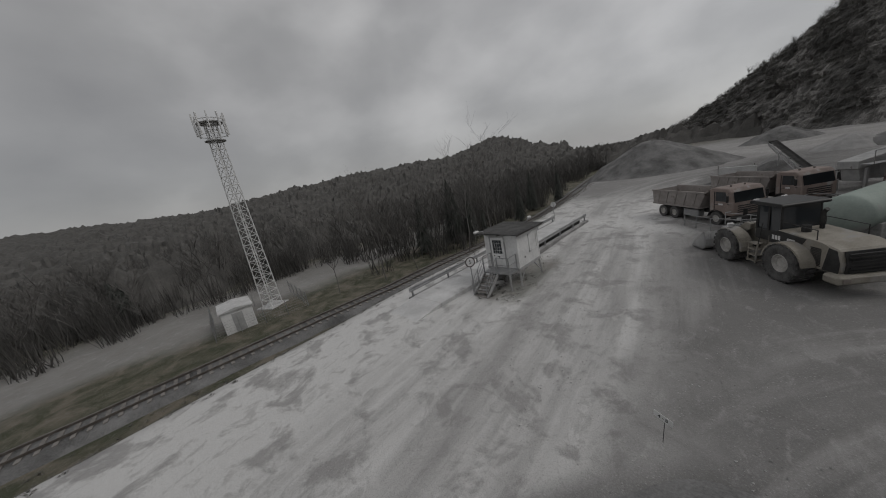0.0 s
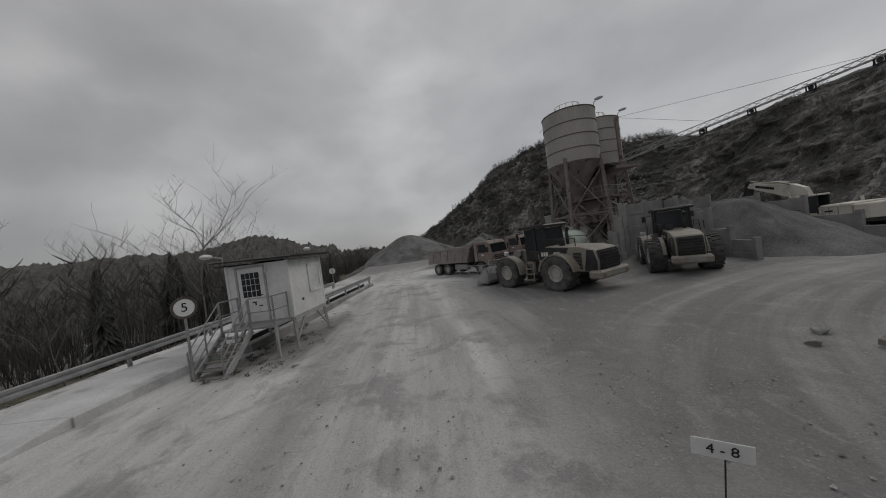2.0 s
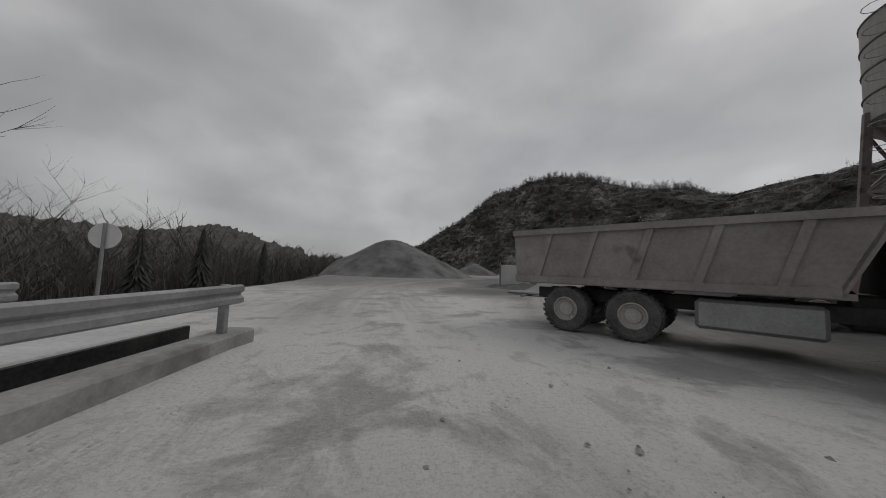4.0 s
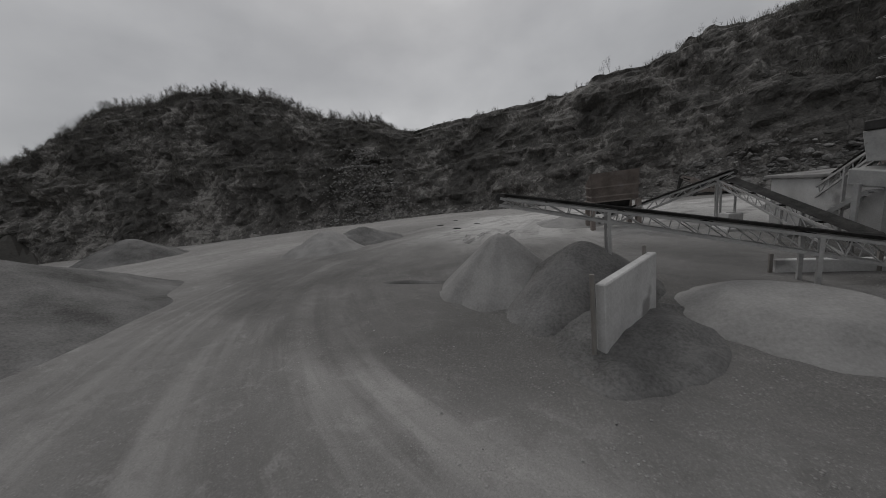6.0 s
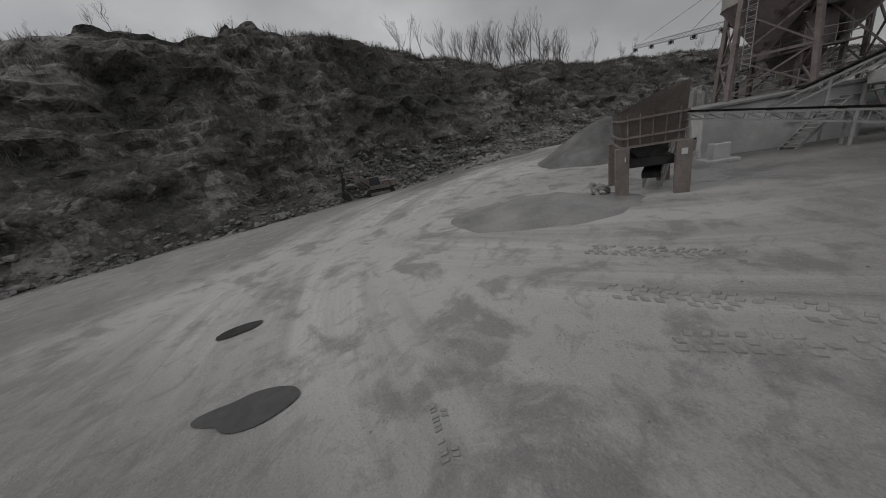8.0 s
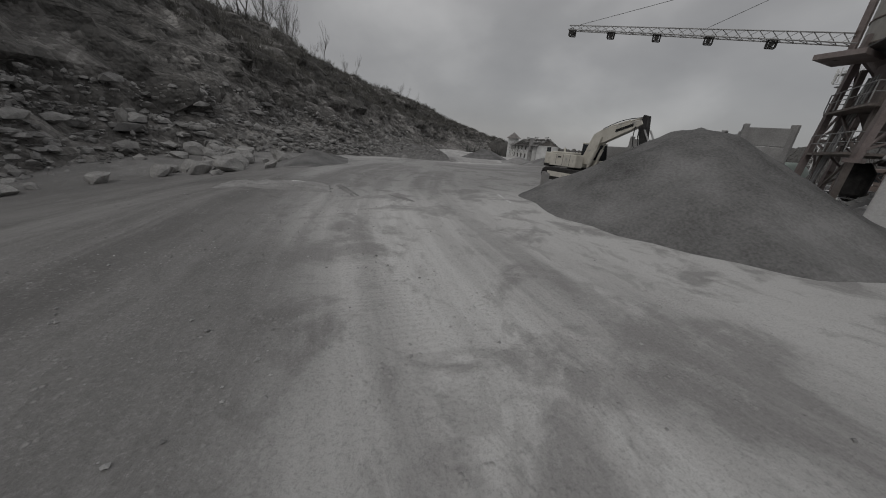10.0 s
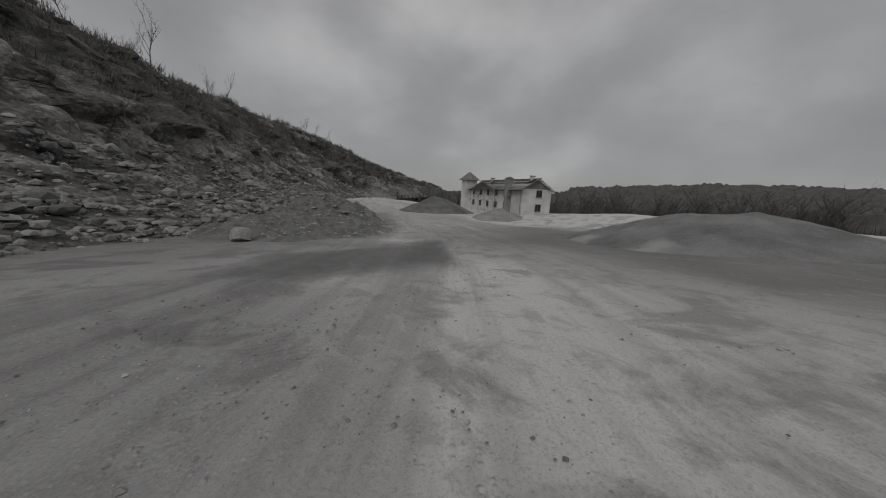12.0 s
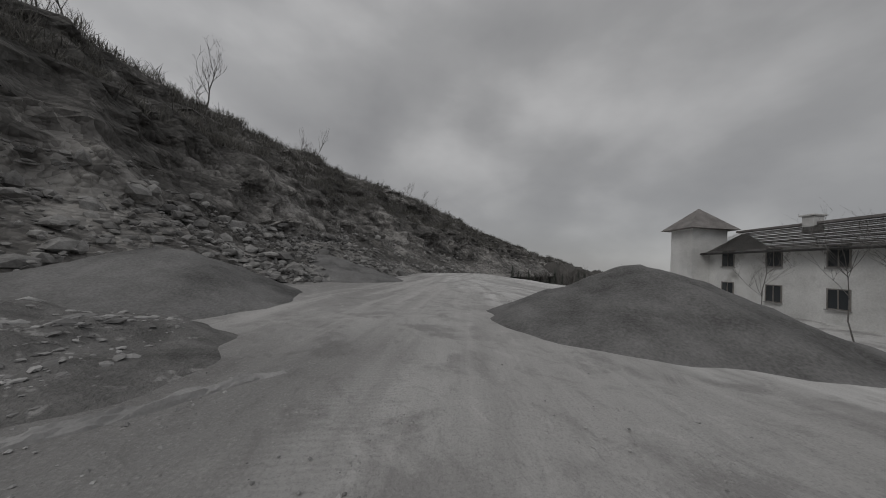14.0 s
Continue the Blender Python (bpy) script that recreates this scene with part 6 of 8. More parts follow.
def tipper(m, label, clutter=True):
    """A three-axle tipper; y is ahead, the origin on the ground amidships."""
    t = thing("tipper_truck", label, "truck", m, "tipper trucks")
    for s in (-1, 1):
        for y in (-2.9, -1.5):
            wheel(t, s * 0.98, y, 0.54, 0.5, 26, 0.52, s, 0.02)
        wheel(t, s * 1.02, 2.75, 0.54, 0.34, 26, 0.52, s, 0.02)
    bm = bmesh.new()
    for s in (-1, 1):
        box(bm, s * 0.42 - 0.06, s * 0.42 + 0.06, -3.9, 3.9, 0.72, 1.0)
    for y in (-2.9, -1.5, 2.75):
        rod(bm, (-0.95, y, 0.54), (0.95, y, 0.54), 0.12, n=10)
    box(bm, -0.35, 0.35, 1.4, 3.3, 0.6, 1.2, 0.05)
    part("chassis", bm, M_DARKSTEEL, t)
    bm = bmesh.new()
    box(bm, 0.62, 1.15, -0.5, 1.1, 0.45, 1.0, 0.06)
    part("fuel_tank", bm, M_GALV, t, "dull metal fuel tank")
    bm = bmesh.new()
    box(bm, -1.15, -0.62, 0.0, 1.0, 0.5, 1.0, 0.05)
    part("battery_box", bm, M_DARKSTEEL, t)
    # tipping body
    bed = new("tipping_body")
    bed.empty_display_size = 0.2
    bed.parent = t
    bm = bmesh.new()
    box(bm, -1.18, 1.18, -4.2, 1.35, 1.12, 1.22)
    part("floor_plate", bm, M_BED, bed)
    for s in (-1, 1):
        bm = bmesh.new()
        prism(bm, [(-4.2, 1.2), (-4.3, 2.45), (1.75, 2.45), (1.2, 1.2)], s * 1.2, s * 1.13, "x")
        part("side_wall", bm, M_BED, bed, "dusty ribbed tipper side")
        bm = bmesh.new()
        bar(bm, (s * 1.23, -4.3, 2.43), (s * 1.23, 1.75, 2.43), 0.1, 0.14)
        bar(bm, (s * 1.23, -4.2, 1.22), (s * 1.23, 1.2, 1.22), 0.1, 0.16)
        part("edge_rail", bm, M_BED, bed)
        for k in range(5):
            bm = bmesh.new()
            y = -3.6 + 1.05 * k
            bar(bm, (s * 1.225, y, 1.25), (s * 1.225, y + 0.35, 2.4), 0.06, 0.13)
            part("side_rib", bm, M_BED, bed)
    bm = bmesh.new()
    prism(bm, [(1.15, 1.2), (1.7, 2.45), (2.15, 2.75), (2.2, 2.68), (1.78, 2.38), (1.25, 1.2)], -1.2, 1.2, "x")
    part("headboard", bm, M_BED, bed, "slanted headboard with cab guard")
    bm = bmesh.new()
    prism(bm, [(-4.2, 1.2), (-4.32, 2.4), (-4.26, 2.4), (-4.14, 1.2)], -1.13, 1.13, "x")
    part("tailgate", bm, M_BED, bed)
    # cab
    cabin = new("cab")
    cabin.empty_display_size = 0.2
    cabin.parent = t
    bm = bmesh.new()
    prism(bm, [(2.2, 1.0), (2.2, 2.75), (2.4, 2.88), (3.7, 2.85), (3.95, 2.6), (4.15, 1.75), (4.15, 0.85), (3.45, 0.85), (3.3, 1.2), (2.3, 1.2)], -1.2, 1.2, "x", 0.06)
    part("cab_shell", bm, M_ORANGE, cabin, "faded orange sheet-metal cab")
    for s in (-1, 1):
        bm = bmesh.new()
        prism(bm, [(2.75, 1.9), (2.75, 2.6), (3.55, 2.6), (3.8, 1.9)], s * 1.202, s * 1.215, "x")
        part("side_window", bm, M_GLASS, cabin, "dark cab glass")
        bm = bmesh.new()
        bar(bm, (s * 1.21, 3.42, 1.92), (s * 1.21, 3.42, 2.58), 0.03)
        box(bm, s * 1.2, s * 1.225, 2.62, 2.66, 1.2, 2.62)
        part("door_seam", bm, M_BLACK, cabin)
        bm = bmesh.new()
        box(bm, s * 1.205, s * 1.23, 2.75, 2.95, 1.62, 1.67, 0.01)
        part("door_handle", bm, M_BLACK, cabin)
        bm = bmesh.new()
        box(bm, s * 1.205, s * 1.215, 3.0, 3.35, 1.62, 1.74)
        part("badge_bar", bm, M_SIGN, cabin)
        bm = bmesh.new()
        rod(bm, (s * 1.2, 3.8, 2.55), (s * 1.42, 3.95, 2.5), 0.018, n=6)
        rod(bm, (s * 1.2, 3.85, 1.7), (s * 1.42, 3.95, 1.8), 0.018, n=6)
        box(bm, s * 1.42 - 0.1, s * 1.42 + 0.1, 3.92, 3.98, 1.9, 2.4, 0.03)
        part("mirror", bm, M_BLACK, cabin)
        bm = bmesh.new()
        a = [(2.75 + 0.72 * math.cos(b), 0.54 + 0.7 * math.sin(b)) for b in np.linspace(radians(10), radians(170), 10)]
        c = [(2.75 + 0.66 * math.cos(b), 0.54 + 0.64 * math.sin(b)) for b in np.linspace(radians(170), radians(10), 10)]
        prism(bm, a + c, s * 0.8, s * 1.23, "x")
        part("front_mudguard", bm, M_DARKSTEEL, cabin)
    bm = bmesh.new()
    v = [bm.verts.new(p) for p in ((-1.05, 4.14, 1.85), (1.05, 4.14, 1.85), (1.02, 3.985, 2.58), (-1.02, 3.985, 2.58))]
    bm.faces.new(v)
    bmesh.ops.solidify(bm, geom=bm.faces[:], thickness=-0.015)
    part("windscreen", bm, M_GLASS, cabin, "dark windscreen")
    bm = bmesh.new()
    for k in range(4):
        box(bm, -0.85, 0.85, 4.155, 4.18, 1.08 + 0.15 * k, 1.16 + 0.15 * k, 0.01)
    part("grille", bm, M_BLACK, cabin)
    bm = bmesh.new()
    box(bm, -1.22, 1.22, 3.95, 4.35, 0.5, 0.85, 0.06)
    part("bumper", bm, M_DARKSTEEL, t)
    for s in (-1, 1):
        bm = bmesh.new()
        box(bm, s * 0.9 - 0.17, s * 0.9 + 0.17, 4.33, 4.37, 0.6, 0.76, 0.02)
        part("headlight", bm, M_LAMP, t)
        bm = bmesh.new()
        bar(bm, (s * 0.5, 3.2, 2.87), (s * 0.5, 3.2, 3.0), 0.09)
        part("roof_lamp", bm, M_RUST, cabin)
    bm = bmesh.new()
    prism(bm, [(1.75, 1.2), (2.15, 1.2), (2.15, 2.2), (1.9, 2.2)], -0.9, 0.9, "x", 0.03)
    part("air_filter", bm, M_DARKSTEEL, t)
    return t


tipper(pose(12.0, 30.6, ground_z(12, 30.6), 0, 0, 180 + 38), "faded orange three-axle tipper truck with an empty dusty bed")
tipper(pose(16.3, 35.0, ground_z(16.3, 35.0), 0, 0, 180 + 34), "second rusty red tipper truck parked behind the first")


def excavator(m, label, paint, joint=(0, 7.9, 4.7), breaker=False):
    """A crawler excavator; y is ahead, the origin on the ground under the slew ring."""
    t = thing("excavator", label, "excavator", m, "excavators")
    for s in (-1, 1):
        root = new("crawler_track")
        root.empty_display_size = 0.2
        root.parent = t
        prof = [(-1.75, 0.02), (1.75, 0.02), (2.1, 0.2), (2.22, 0.48), (2.1, 0.78), (1.75, 0.95), (-1.75, 0.95), (-2.1, 0.78), (-2.22, 0.48), (-2.1, 0.2)]
        bm = bmesh.new()
        prism(bm, prof, s * 1.2 - 0.3, s * 1.2 + 0.3, "x")
        part("belt", bm, M_DARKSTEEL, root, "dusty steel crawler belt")
        pts = [Vector((0, a, b)) for a, b in prof]
        cyc = pts + pts[:1]
        for p, q in zip(cyc, cyc[1:]):
            k = max(1, round((q - p).length / 0.19))
            for i in range(k):
                c = p.lerp(q, (i + 0.5) / k)
                dd = (q - p).normalized()
                nn = Vector((0, -dd.z, dd.y))
                if nn.dot(c - Vector((0, 0, 0.48))) < 0:
                    nn = -nn
                bm = bmesh.new()
                bar(bm, c + nn * 0.015 + Vector((s * 1.2 - 0.31, 0, 0)), c + nn * 0.015 + Vector((s * 1.2 + 0.31, 0, 0)), 0.05, 0.05)
                part("track_shoe", bm, M_TYRE, root)
        bm = bmesh.new()
        box(bm, s * 1.51, s * 1.54, -1.7, 1.7, 0.3, 0.68, 0.01)
        part("side_frame", bm, M_CREAM if paint == M_CREAM else M_YELLOW, root)
        for y in (-1.75, 1.75):
            bm = bmesh.new()
            rod(bm, (s * 1.48, y, 0.48), (s * 1.56, y, 0.48), 0.28, n=16)
            part("sprocket", bm, M_DARKSTEEL, root)
    bm = bmesh.new()
    rod(bm, (0, 0, 0.7), (0, 0, 1.15), 0.7, n=24)
    box(bm, -1.1, 1.1, -0.8, 0.8, 0.4, 0.8, 0.05)
    part("slew_ring", bm, M_DARKSTEEL, t)
    bm = bmesh.new()
    prism(bm, [(-1.3, -2.3), (-0.9, -2.72), (0, -2.82), (0.9, -2.72), (1.3, -2.3), (1.3, -1.7), (-1.3, -1.7)], 1.05, 2.1, "z", 0.06)
    part("counterweight", bm, paint, t, "rounded counterweight with a dark lower edge")
    bm = bmesh.new()
    prism(bm, [(-1.31, -2.32), (-0.91, -2.75), (0, -2.85), (0.91, -2.75), (1.31, -2.32), (1.31, -1.7), (-1.31, -1.7)], 1.0, 1.25, "z", 0.03)
    part("lower_skirt", bm, M_DARKSTEEL, t)
    for s in (-1, 1):
        bm = bmesh.new()
        box(bm, s * 0.55, s * 1.32, -1.68, 1.0 if s > 0 else -0.25, 1.12, 2.05, 0.04)
        sb = part("side_housing", bm, paint, t)
        for y in (-1.0, -0.3, 0.4) if s > 0 else (-1.1, -0.7):
            bm = bmesh.new()
            box(bm, s * 1.321, s * 1.33, y, y + 0.02, 1.2, 2.0)
            part("panel_seam", bm, M_DARKSTEEL, sb)
        bm = bmesh.new()
        box(bm, s * 1.322, s * 1.33, -0.85, -0.5, 1.75, 1.85)
        part("badge_bar", bm, M_INK, sb)
    bm = bmesh.new()
    box(bm, -1.25, 1.25, -1.7, -0.2, 2.04, 2.2, 0.05)
    rod(bm, (0.5, -1.1, 2.15), (0.5, -1.1, 2.5), 0.07, n=10)
    part("engine_cover", bm, paint, t)
    cabin = new("cab")
    cabin.empty_display_size = 0.2
    cabin.parent = t
    bm = bmesh.new()
    box(bm, -1.3, -0.35, -0.2, 1.45, 1.12, 1.75, 0.04)
    part("cab_base", bm, paint, cabin)
    for (x, y, k) in ((-1.27, -0.15, 0), (-0.38, -0.15, 0), (-1.27, 1.4, -0.25), (-0.38, 1.4, -0.25), (-1.27, 0.6, 0)):
        bm = bmesh.new()
        bar(bm, (x, y, 1.7), (x, y + k, 2.9), 0.08)
        part("pillar", bm, M_BLACK, cabin)
    bm = bmesh.new()
    box(bm, -1.32, -0.33, -0.22, 1.25, 2.88, 2.98, 0.03)
    part("roof", bm, paint, cabin)
    for x in (-1.27, -0.38):
        bm = bmesh.new()
        prism(bm, [(-0.1, 1.76), (1.36, 1.76), (1.12, 2.86), (-0.1, 2.86)], x - 0.01, x + 0.01, "x")
        part("side_window", bm, M_GLASS, cabin, "dark cab glass")
    bm = bmesh.new()
    v = [bm.verts.new(p) for p in ((-1.22, 1.41, 1.76), (-0.43, 1.41, 1.76), (-0.43, 1.17, 2.86), (-1.22, 1.17, 2.86))]
    bm.faces.new(v)
    bmesh.ops.solidify(bm, geom=bm.faces[:], thickness=0.02)
    part("windscreen", bm, M_GLASS, cabin, "dark cab glass")
    # boom, stick, bucket
    jy, jz = joint[1], joint[2]
    root = Vector((0.1, 0.75, 1.55))
    bm = bmesh.new()
    kx, kz = 0.75 + (jy - 0.75) * (0.3 if breaker else 0.42), jz - (0.95 if breaker else 1.15)
    prism(bm, [(0.55, 1.35), (0.5, 1.85), (kx - 0.75, kz + 0.15), (kx - 0.1, kz + 0.5), (jy - 0.1, jz + 0.12), (jy + 0.1, jz - 0.18), (kx + 0.3, kz - 0.32), (kx - 0.3, kz - 0.5), (1.2, 1.45)], -0.12, 0.28, "x", 0.03)
    b = part("boom", bm, paint, t, "cranked boom with dark lettering bars")
    for sx in (-0.128, 0.288):
        for k in range(10):
            bm = bmesh.new()
            f = 0.36 + 0.045 * k
            y, z = kx + (jy - kx) * f, kz + 0.1 + (jz - kz - 0.12) * f
            box(bm, sx - 0.004, sx + 0.004, y, y + 0.11, z - 0.09, z + 0.1)
            part("badge_bar", bm, M_INK, b)
    for s in (-1, 1):
        bm = bmesh.new()
        x = 0.08 + s * 0.32
        p, q = Vector((x, 1.35, 1.25)), Vector((x, kx + 0.1, kz + 0.0))
        rod(bm, p, p.lerp(q, 0.6), 0.1, n=12)
        rod(bm, p.lerp(q, 0.6), q, 0.055, n=10)
        part("boom_cylinder", bm, M_CREAM if paint == M_CREAM else M_DARKSTEEL, t)
    bm = bmesh.new()
    p, q = Vector((0.08, kx + 0.2, kz + 0.62)), Vector((0.08, jy + 0.12, jz + 0.3))
    rod(bm, p, p.lerp(q, 0.6), 0.1, n=12)
    rod(bm, p.lerp(q, 0.6), q, 0.055, n=10)
    part("stick_cylinder", bm, paint, t)
    bm = bmesh.new()
    prism(bm, [(jy - 0.05, jz + 0.38), (jy + 0.25, jz + 0.3), (jy + 0.75, jz - 2.4), (jy + 0.5, jz - 2.5), (jy - 0.25, jz - 0.2)], -0.08, 0.24, "x", 0.03)
    part("stick", bm, M_DARKSTEEL, t, "dark worn stick")
    if breaker:
        foot_y, foot_z, tip_y = jy + 0.95, jz - 2.35, jy + 0.1
        d = Vector((0, tip_y - foot_y, 0.1 - foot_z)).normalized()
        at = Vector((0.08, foot_y, foot_z))
        bm = bmesh.new()
        bar(bm, at - d * 0.35, at + d * 0.15, 0.42, 0.5)
        hammer = part("breaker_bracket", bm, M_DARKSTEEL, t, "dark pinned breaker bracket")
        bm = bmesh.new()
        bar(bm, at + d * 0.15, at + d * 1.2, 0.46, 0.5)
        bar(bm, at + d * 1.2, at + d * 1.4, 0.32, 0.36)
        part("breaker_body", bm, M_TYRE, hammer, "worn dark breaker housing")
        bm = bmesh.new()
        rod(bm, at + d * 1.35, at + d * 2.0, 0.085, 0.05, n=12)
        part("chisel", bm, M_DARKSTEEL, hammer)
        for side in (-0.2, 0.36):
            bm = bmesh.new()
            rod(bm, (side, jy + 0.35, jz - 0.5), (side, foot_y + 0.3, foot_z + 0.5), 0.05, n=8)
            rod(bm, (side, foot_y + 0.3, foot_z + 0.5), at - d * 0.1 + Vector((side - 0.08, 0.1, 0)), 0.05, n=8)
            part("tipping_link", bm, M_GREYPAINT, t)
        for k, side in enumerate((-0.14, 0.3)):
            bm = bmesh.new()
            pts = [Vector((side, jy - 0.35 - 0.35 * math.sin(f * math.pi), jz - 0.3 + (foot_z - jz + 0.1) * f)) + Vector((0, (foot_y - jy + 0.1) * f, 0)) for f in np.linspace(0, 1, 9)]
            for p0, p1 in zip(pts, pts[1:]):
                rod(bm, p0, p1, 0.03, n=6, caps=False)
            part("breaker_hose", bm, M_BLACK, t)
    else:
        bm = bmesh.new()
        bz = jz - 2.45
        low = 0.04
        prism(bm, [(jy + 0.85, bz + 0.15), (jy + 0.4, bz + 0.15), (jy - 0.1, bz - 0.5), (jy - 0.35, max(low, bz - 1.3)), (jy + 0.1, max(low + 0.02, bz - 1.6)), (jy + 0.75, bz - 1.0), (jy + 0.95, bz - 0.4)], -0.5, 0.66, "x", 0.04)
        part("bucket", bm, M_DARKSTEEL, t, "worn dark digging bucket")
    for off_ in (-0.18, 0.34):
        bm = bmesh.new()
        pr = None
        for k in range(9):
            f = k / 8
            y = kx + (jy - kx) * f
            z = kz + 0.5 + (jz - kz - 0.3) * f + 0.18 * math.sin(f * math.pi)
            c = Vector((off_, y, z))
            if pr is not None:
                rod(bm, pr, c, 0.025, n=5, caps=False)
            pr = c
        part("hydraulic_hose", bm, M_BLACK, t)
    return t


excavator(pose(34.75, 19.75, ground_z(34.75, 19.75) - 0.01, 0, 0, 2), "cream crawler excavator with a hydraulic breaker resting on the ground", M_CREAM, (0, 4.55, 4.35), breaker=True)
excavator(pose(70.0, 30.5, ground_z(70.0, 30.5) - 0.01, 0, 0, -47), "dark dusty crawler excavator working below the face", M_RUST, (0, 5.0, 3.9))


# ---- weighbridge, cabin and road signs ----
def weigh_cabin():
    t = thing("weigh_cabin", "small white site cabin on steel stilts with a dark roof", "cabin", pose(1.92, 14.86, ground_z(2, 14.8), 0, 0, -6.5))
    X, Y, Z0, Z1 = 1.2, 1.3, 1.2, 3.36
    bm = bmesh.new()
    box(bm, -X, X, -Y, Y, Z0, Z1, 0.02)
    body = part("wall", bm, M_WHITE, t, "grimy white sheet walls")
    for sx in (-1, 1):
        for sy in (-1, 1):
            bm = bmesh.new()
            box(bm, sx * X - 0.08, sx * X + 0.025, sy * Y - 0.08, sy * Y + 0.025, Z0 - 0.02, Z1 + 0.02, 0.01) if sx > 0 and sy > 0 else box(bm, min(sx * X - sx * 0.08, sx * X + sx * 0.025), max(sx * X - sx * 0.08, sx * X + sx * 0.025), min(sy * Y - sy * 0.08, sy * Y + sy * 0.025), max(sy * Y - sy * 0.08, sy * Y + sy * 0.025), Z0 - 0.02, Z1 + 0.02, 0.01)
            part("corner_post", bm, M_WHITE, t)
            bm = bmesh.new()
            bar(bm, (sx * (X - 0.06), sy * (Y - 0.06), Z0), (sx * (X + 0.03), sy * (Y + 0.02), -0.15), 0.1)
            part("stilt", bm, M_GREYPAINT, t, "grey steel stilt")
            bm = bmesh.new()
            bar(bm, (sx * (X - 0.02), sy * (Y - 0.05), 0.35), (sx * (X - 0.06), sy * (Y - 0.85), Z0 - 0.05), 0.06)
            part("brace", bm, M_GREYPAINT, t)
    bm = bmesh.new()
    for sx in (-1, 1):
        box(bm, sx * X - 0.06, sx * X + 0.04, -Y, Y, Z0 - 0.12, Z0 + 0.03)
    for sy in (-1, 1):
        box(bm, -X, X, sy * Y - 0.06, sy * Y + 0.04, Z0 - 0.125, Z0 + 0.025)
    part("floor_frame", bm, M_GREYPAINT, t)
    # roof: corrugated sheet, falling to the road side
    bm = bmesh.new()
    n = 40
    lo, hi = [], []
    for i in range(n + 1):
        y = -Y - 0.35 + (2 * Y + 0.75) * i / n
        dz = 0.022 if i % 2 else -0.022
        lo.append((y, Z1 + 0.10 + dz))
        hi.append((y, Z1 + 0.115 + dz))
    va = [[bm.verts.new((x, y, z + 0.1 * (0.5 - x / 3.0))) for (y, z) in lo] for x in (-X - 0.35, X + 0.35)]
    vb = [[bm.verts.new((x, y, z + 0.03 + 0.1 * (0.5 - x / 3.0))) for (y, z) in hi] for x in (-X - 0.35, X + 0.35)]
    for v in (va, vb):
        for i in range(n):
            bm.faces.new((v[0][i], v[0][i + 1], v[1][i + 1], v[1][i]))
    part("roof", bm, M_ROOFSHEET, t, "dark corrugated roof sheet")
    bm = bmesh.new()
    for x in (-X - 0.25, 0, X + 0.25):
        box(bm, x - 0.03, x + 0.03, -Y - 0.3, Y + 0.35, Z1 + 0.01, Z1 + 0.085)
    part("roof_batten", bm, M_WOOD, t)
    # door on the south side
    bm = bmesh.new()
    box(bm, -0.75, 0.25, -Y - 0.035, -Y - 0.002, Z0 + 0.02, Z0 + 2.02, 0.01)
    d = part("door", bm, M_WHITE, t, "white door with a barred pane and graffiti marks")
    bm = bmesh.new()
    for (x0, x1, z0, z1) in ((-0.83, -0.76, 0.0, 2.1), (0.26, 0.33, 0.0, 2.1), (-0.83, 0.33, 2.03, 2.1)):
        box(bm, x0, x1, -Y - 0.05, -Y - 0.001, Z0 + z0, Z0 + z1)
    part("door_frame", bm, M_GREYPAINT, d)
    bm = bmesh.new()
    box(bm, -0.6, 0.08, -Y - 0.043, -Y - 0.036, Z0 + 0.95, Z0 + 1.85)
    g = part("pane", bm, M_GLASS, d, "dark barred door pane")
    bm = bmesh.new()
    for k in range(1, 4):
        x = -0.6 + 0.17 * k
        rod(bm, (x, -Y - 0.055, Z0 + 0.95), (x, -Y - 0.055, Z0 + 1.85), 0.008, n=5)
    for k in range(1, 4):
        z = Z0 + 0.95 + 0.225 * k
        rod(bm, (-0.6, -Y - 0.055, z), (0.08, -Y - 0.055, z), 0.008, n=5)
    part("pane_bar", bm, M_WHITE, g)
    bm = bmesh.new()
    rod(bm, (0.16, -Y - 0.06, Z0 + 1.0), (0.04, -Y - 0.06, Z0 + 1.0), 0.014, n=6)
    part("handle", bm, M_DARKSTEEL, d)
    bm = bmesh.new()
    for k, (x, z, w, h) in enumerate(((-0.6, 0.78, 0.1, 0.04), (-0.3, 0.72, 0.16, 0.05), (-0.2, 0.62, 0.05, 0.1), (-0.05, 0.58, 0.14, 0.04))):
        box(bm, x, x + w, -Y - 0.041, -Y - 0.037, Z0 + z, Z0 + z + h)
    part("paint_mark", bm, M_INK, d)
    # shuttered window on the road side
    bm = bmesh.new()
    for (y0, y1, z0, z1) in ((0.05, 1.05, 1.82, 1.9), (0.05, 1.05, 0.72, 0.8), (0.05, 0.12, 0.72, 1.9), (0.98, 1.05, 0.72, 1.9)):
        box(bm, X + 0.002, X + 0.05, y0, y1, Z0 + z0, Z0 + z1)
    w = part("window_frame", bm, M_WHITE, t)
    for k in range(17):
        bm = bmesh.new()
        z = Z0 + 0.80 + 0.06 * k
        box(bm, X + 0.004, X + 0.026, 0.122, 0.978, z + 0.003, z + 0.055, 0.004)
        part("shutter_slat", bm, M_WHITE, w)
    bm = bmesh.new()
    rod(bm, (X, -0.55, Z0 + 0.55), (X + 0.03, -0.55, Z0 + 0.55), 0.05, n=12)
    part("socket", bm, M_INK, t)
    bm = bmesh.new()
    rod(bm, (0.4, -Y - 0.04, Z1 - 0.3), (0.4, -Y - 0.14, Z1 - 0.3), 0.04, n=8)
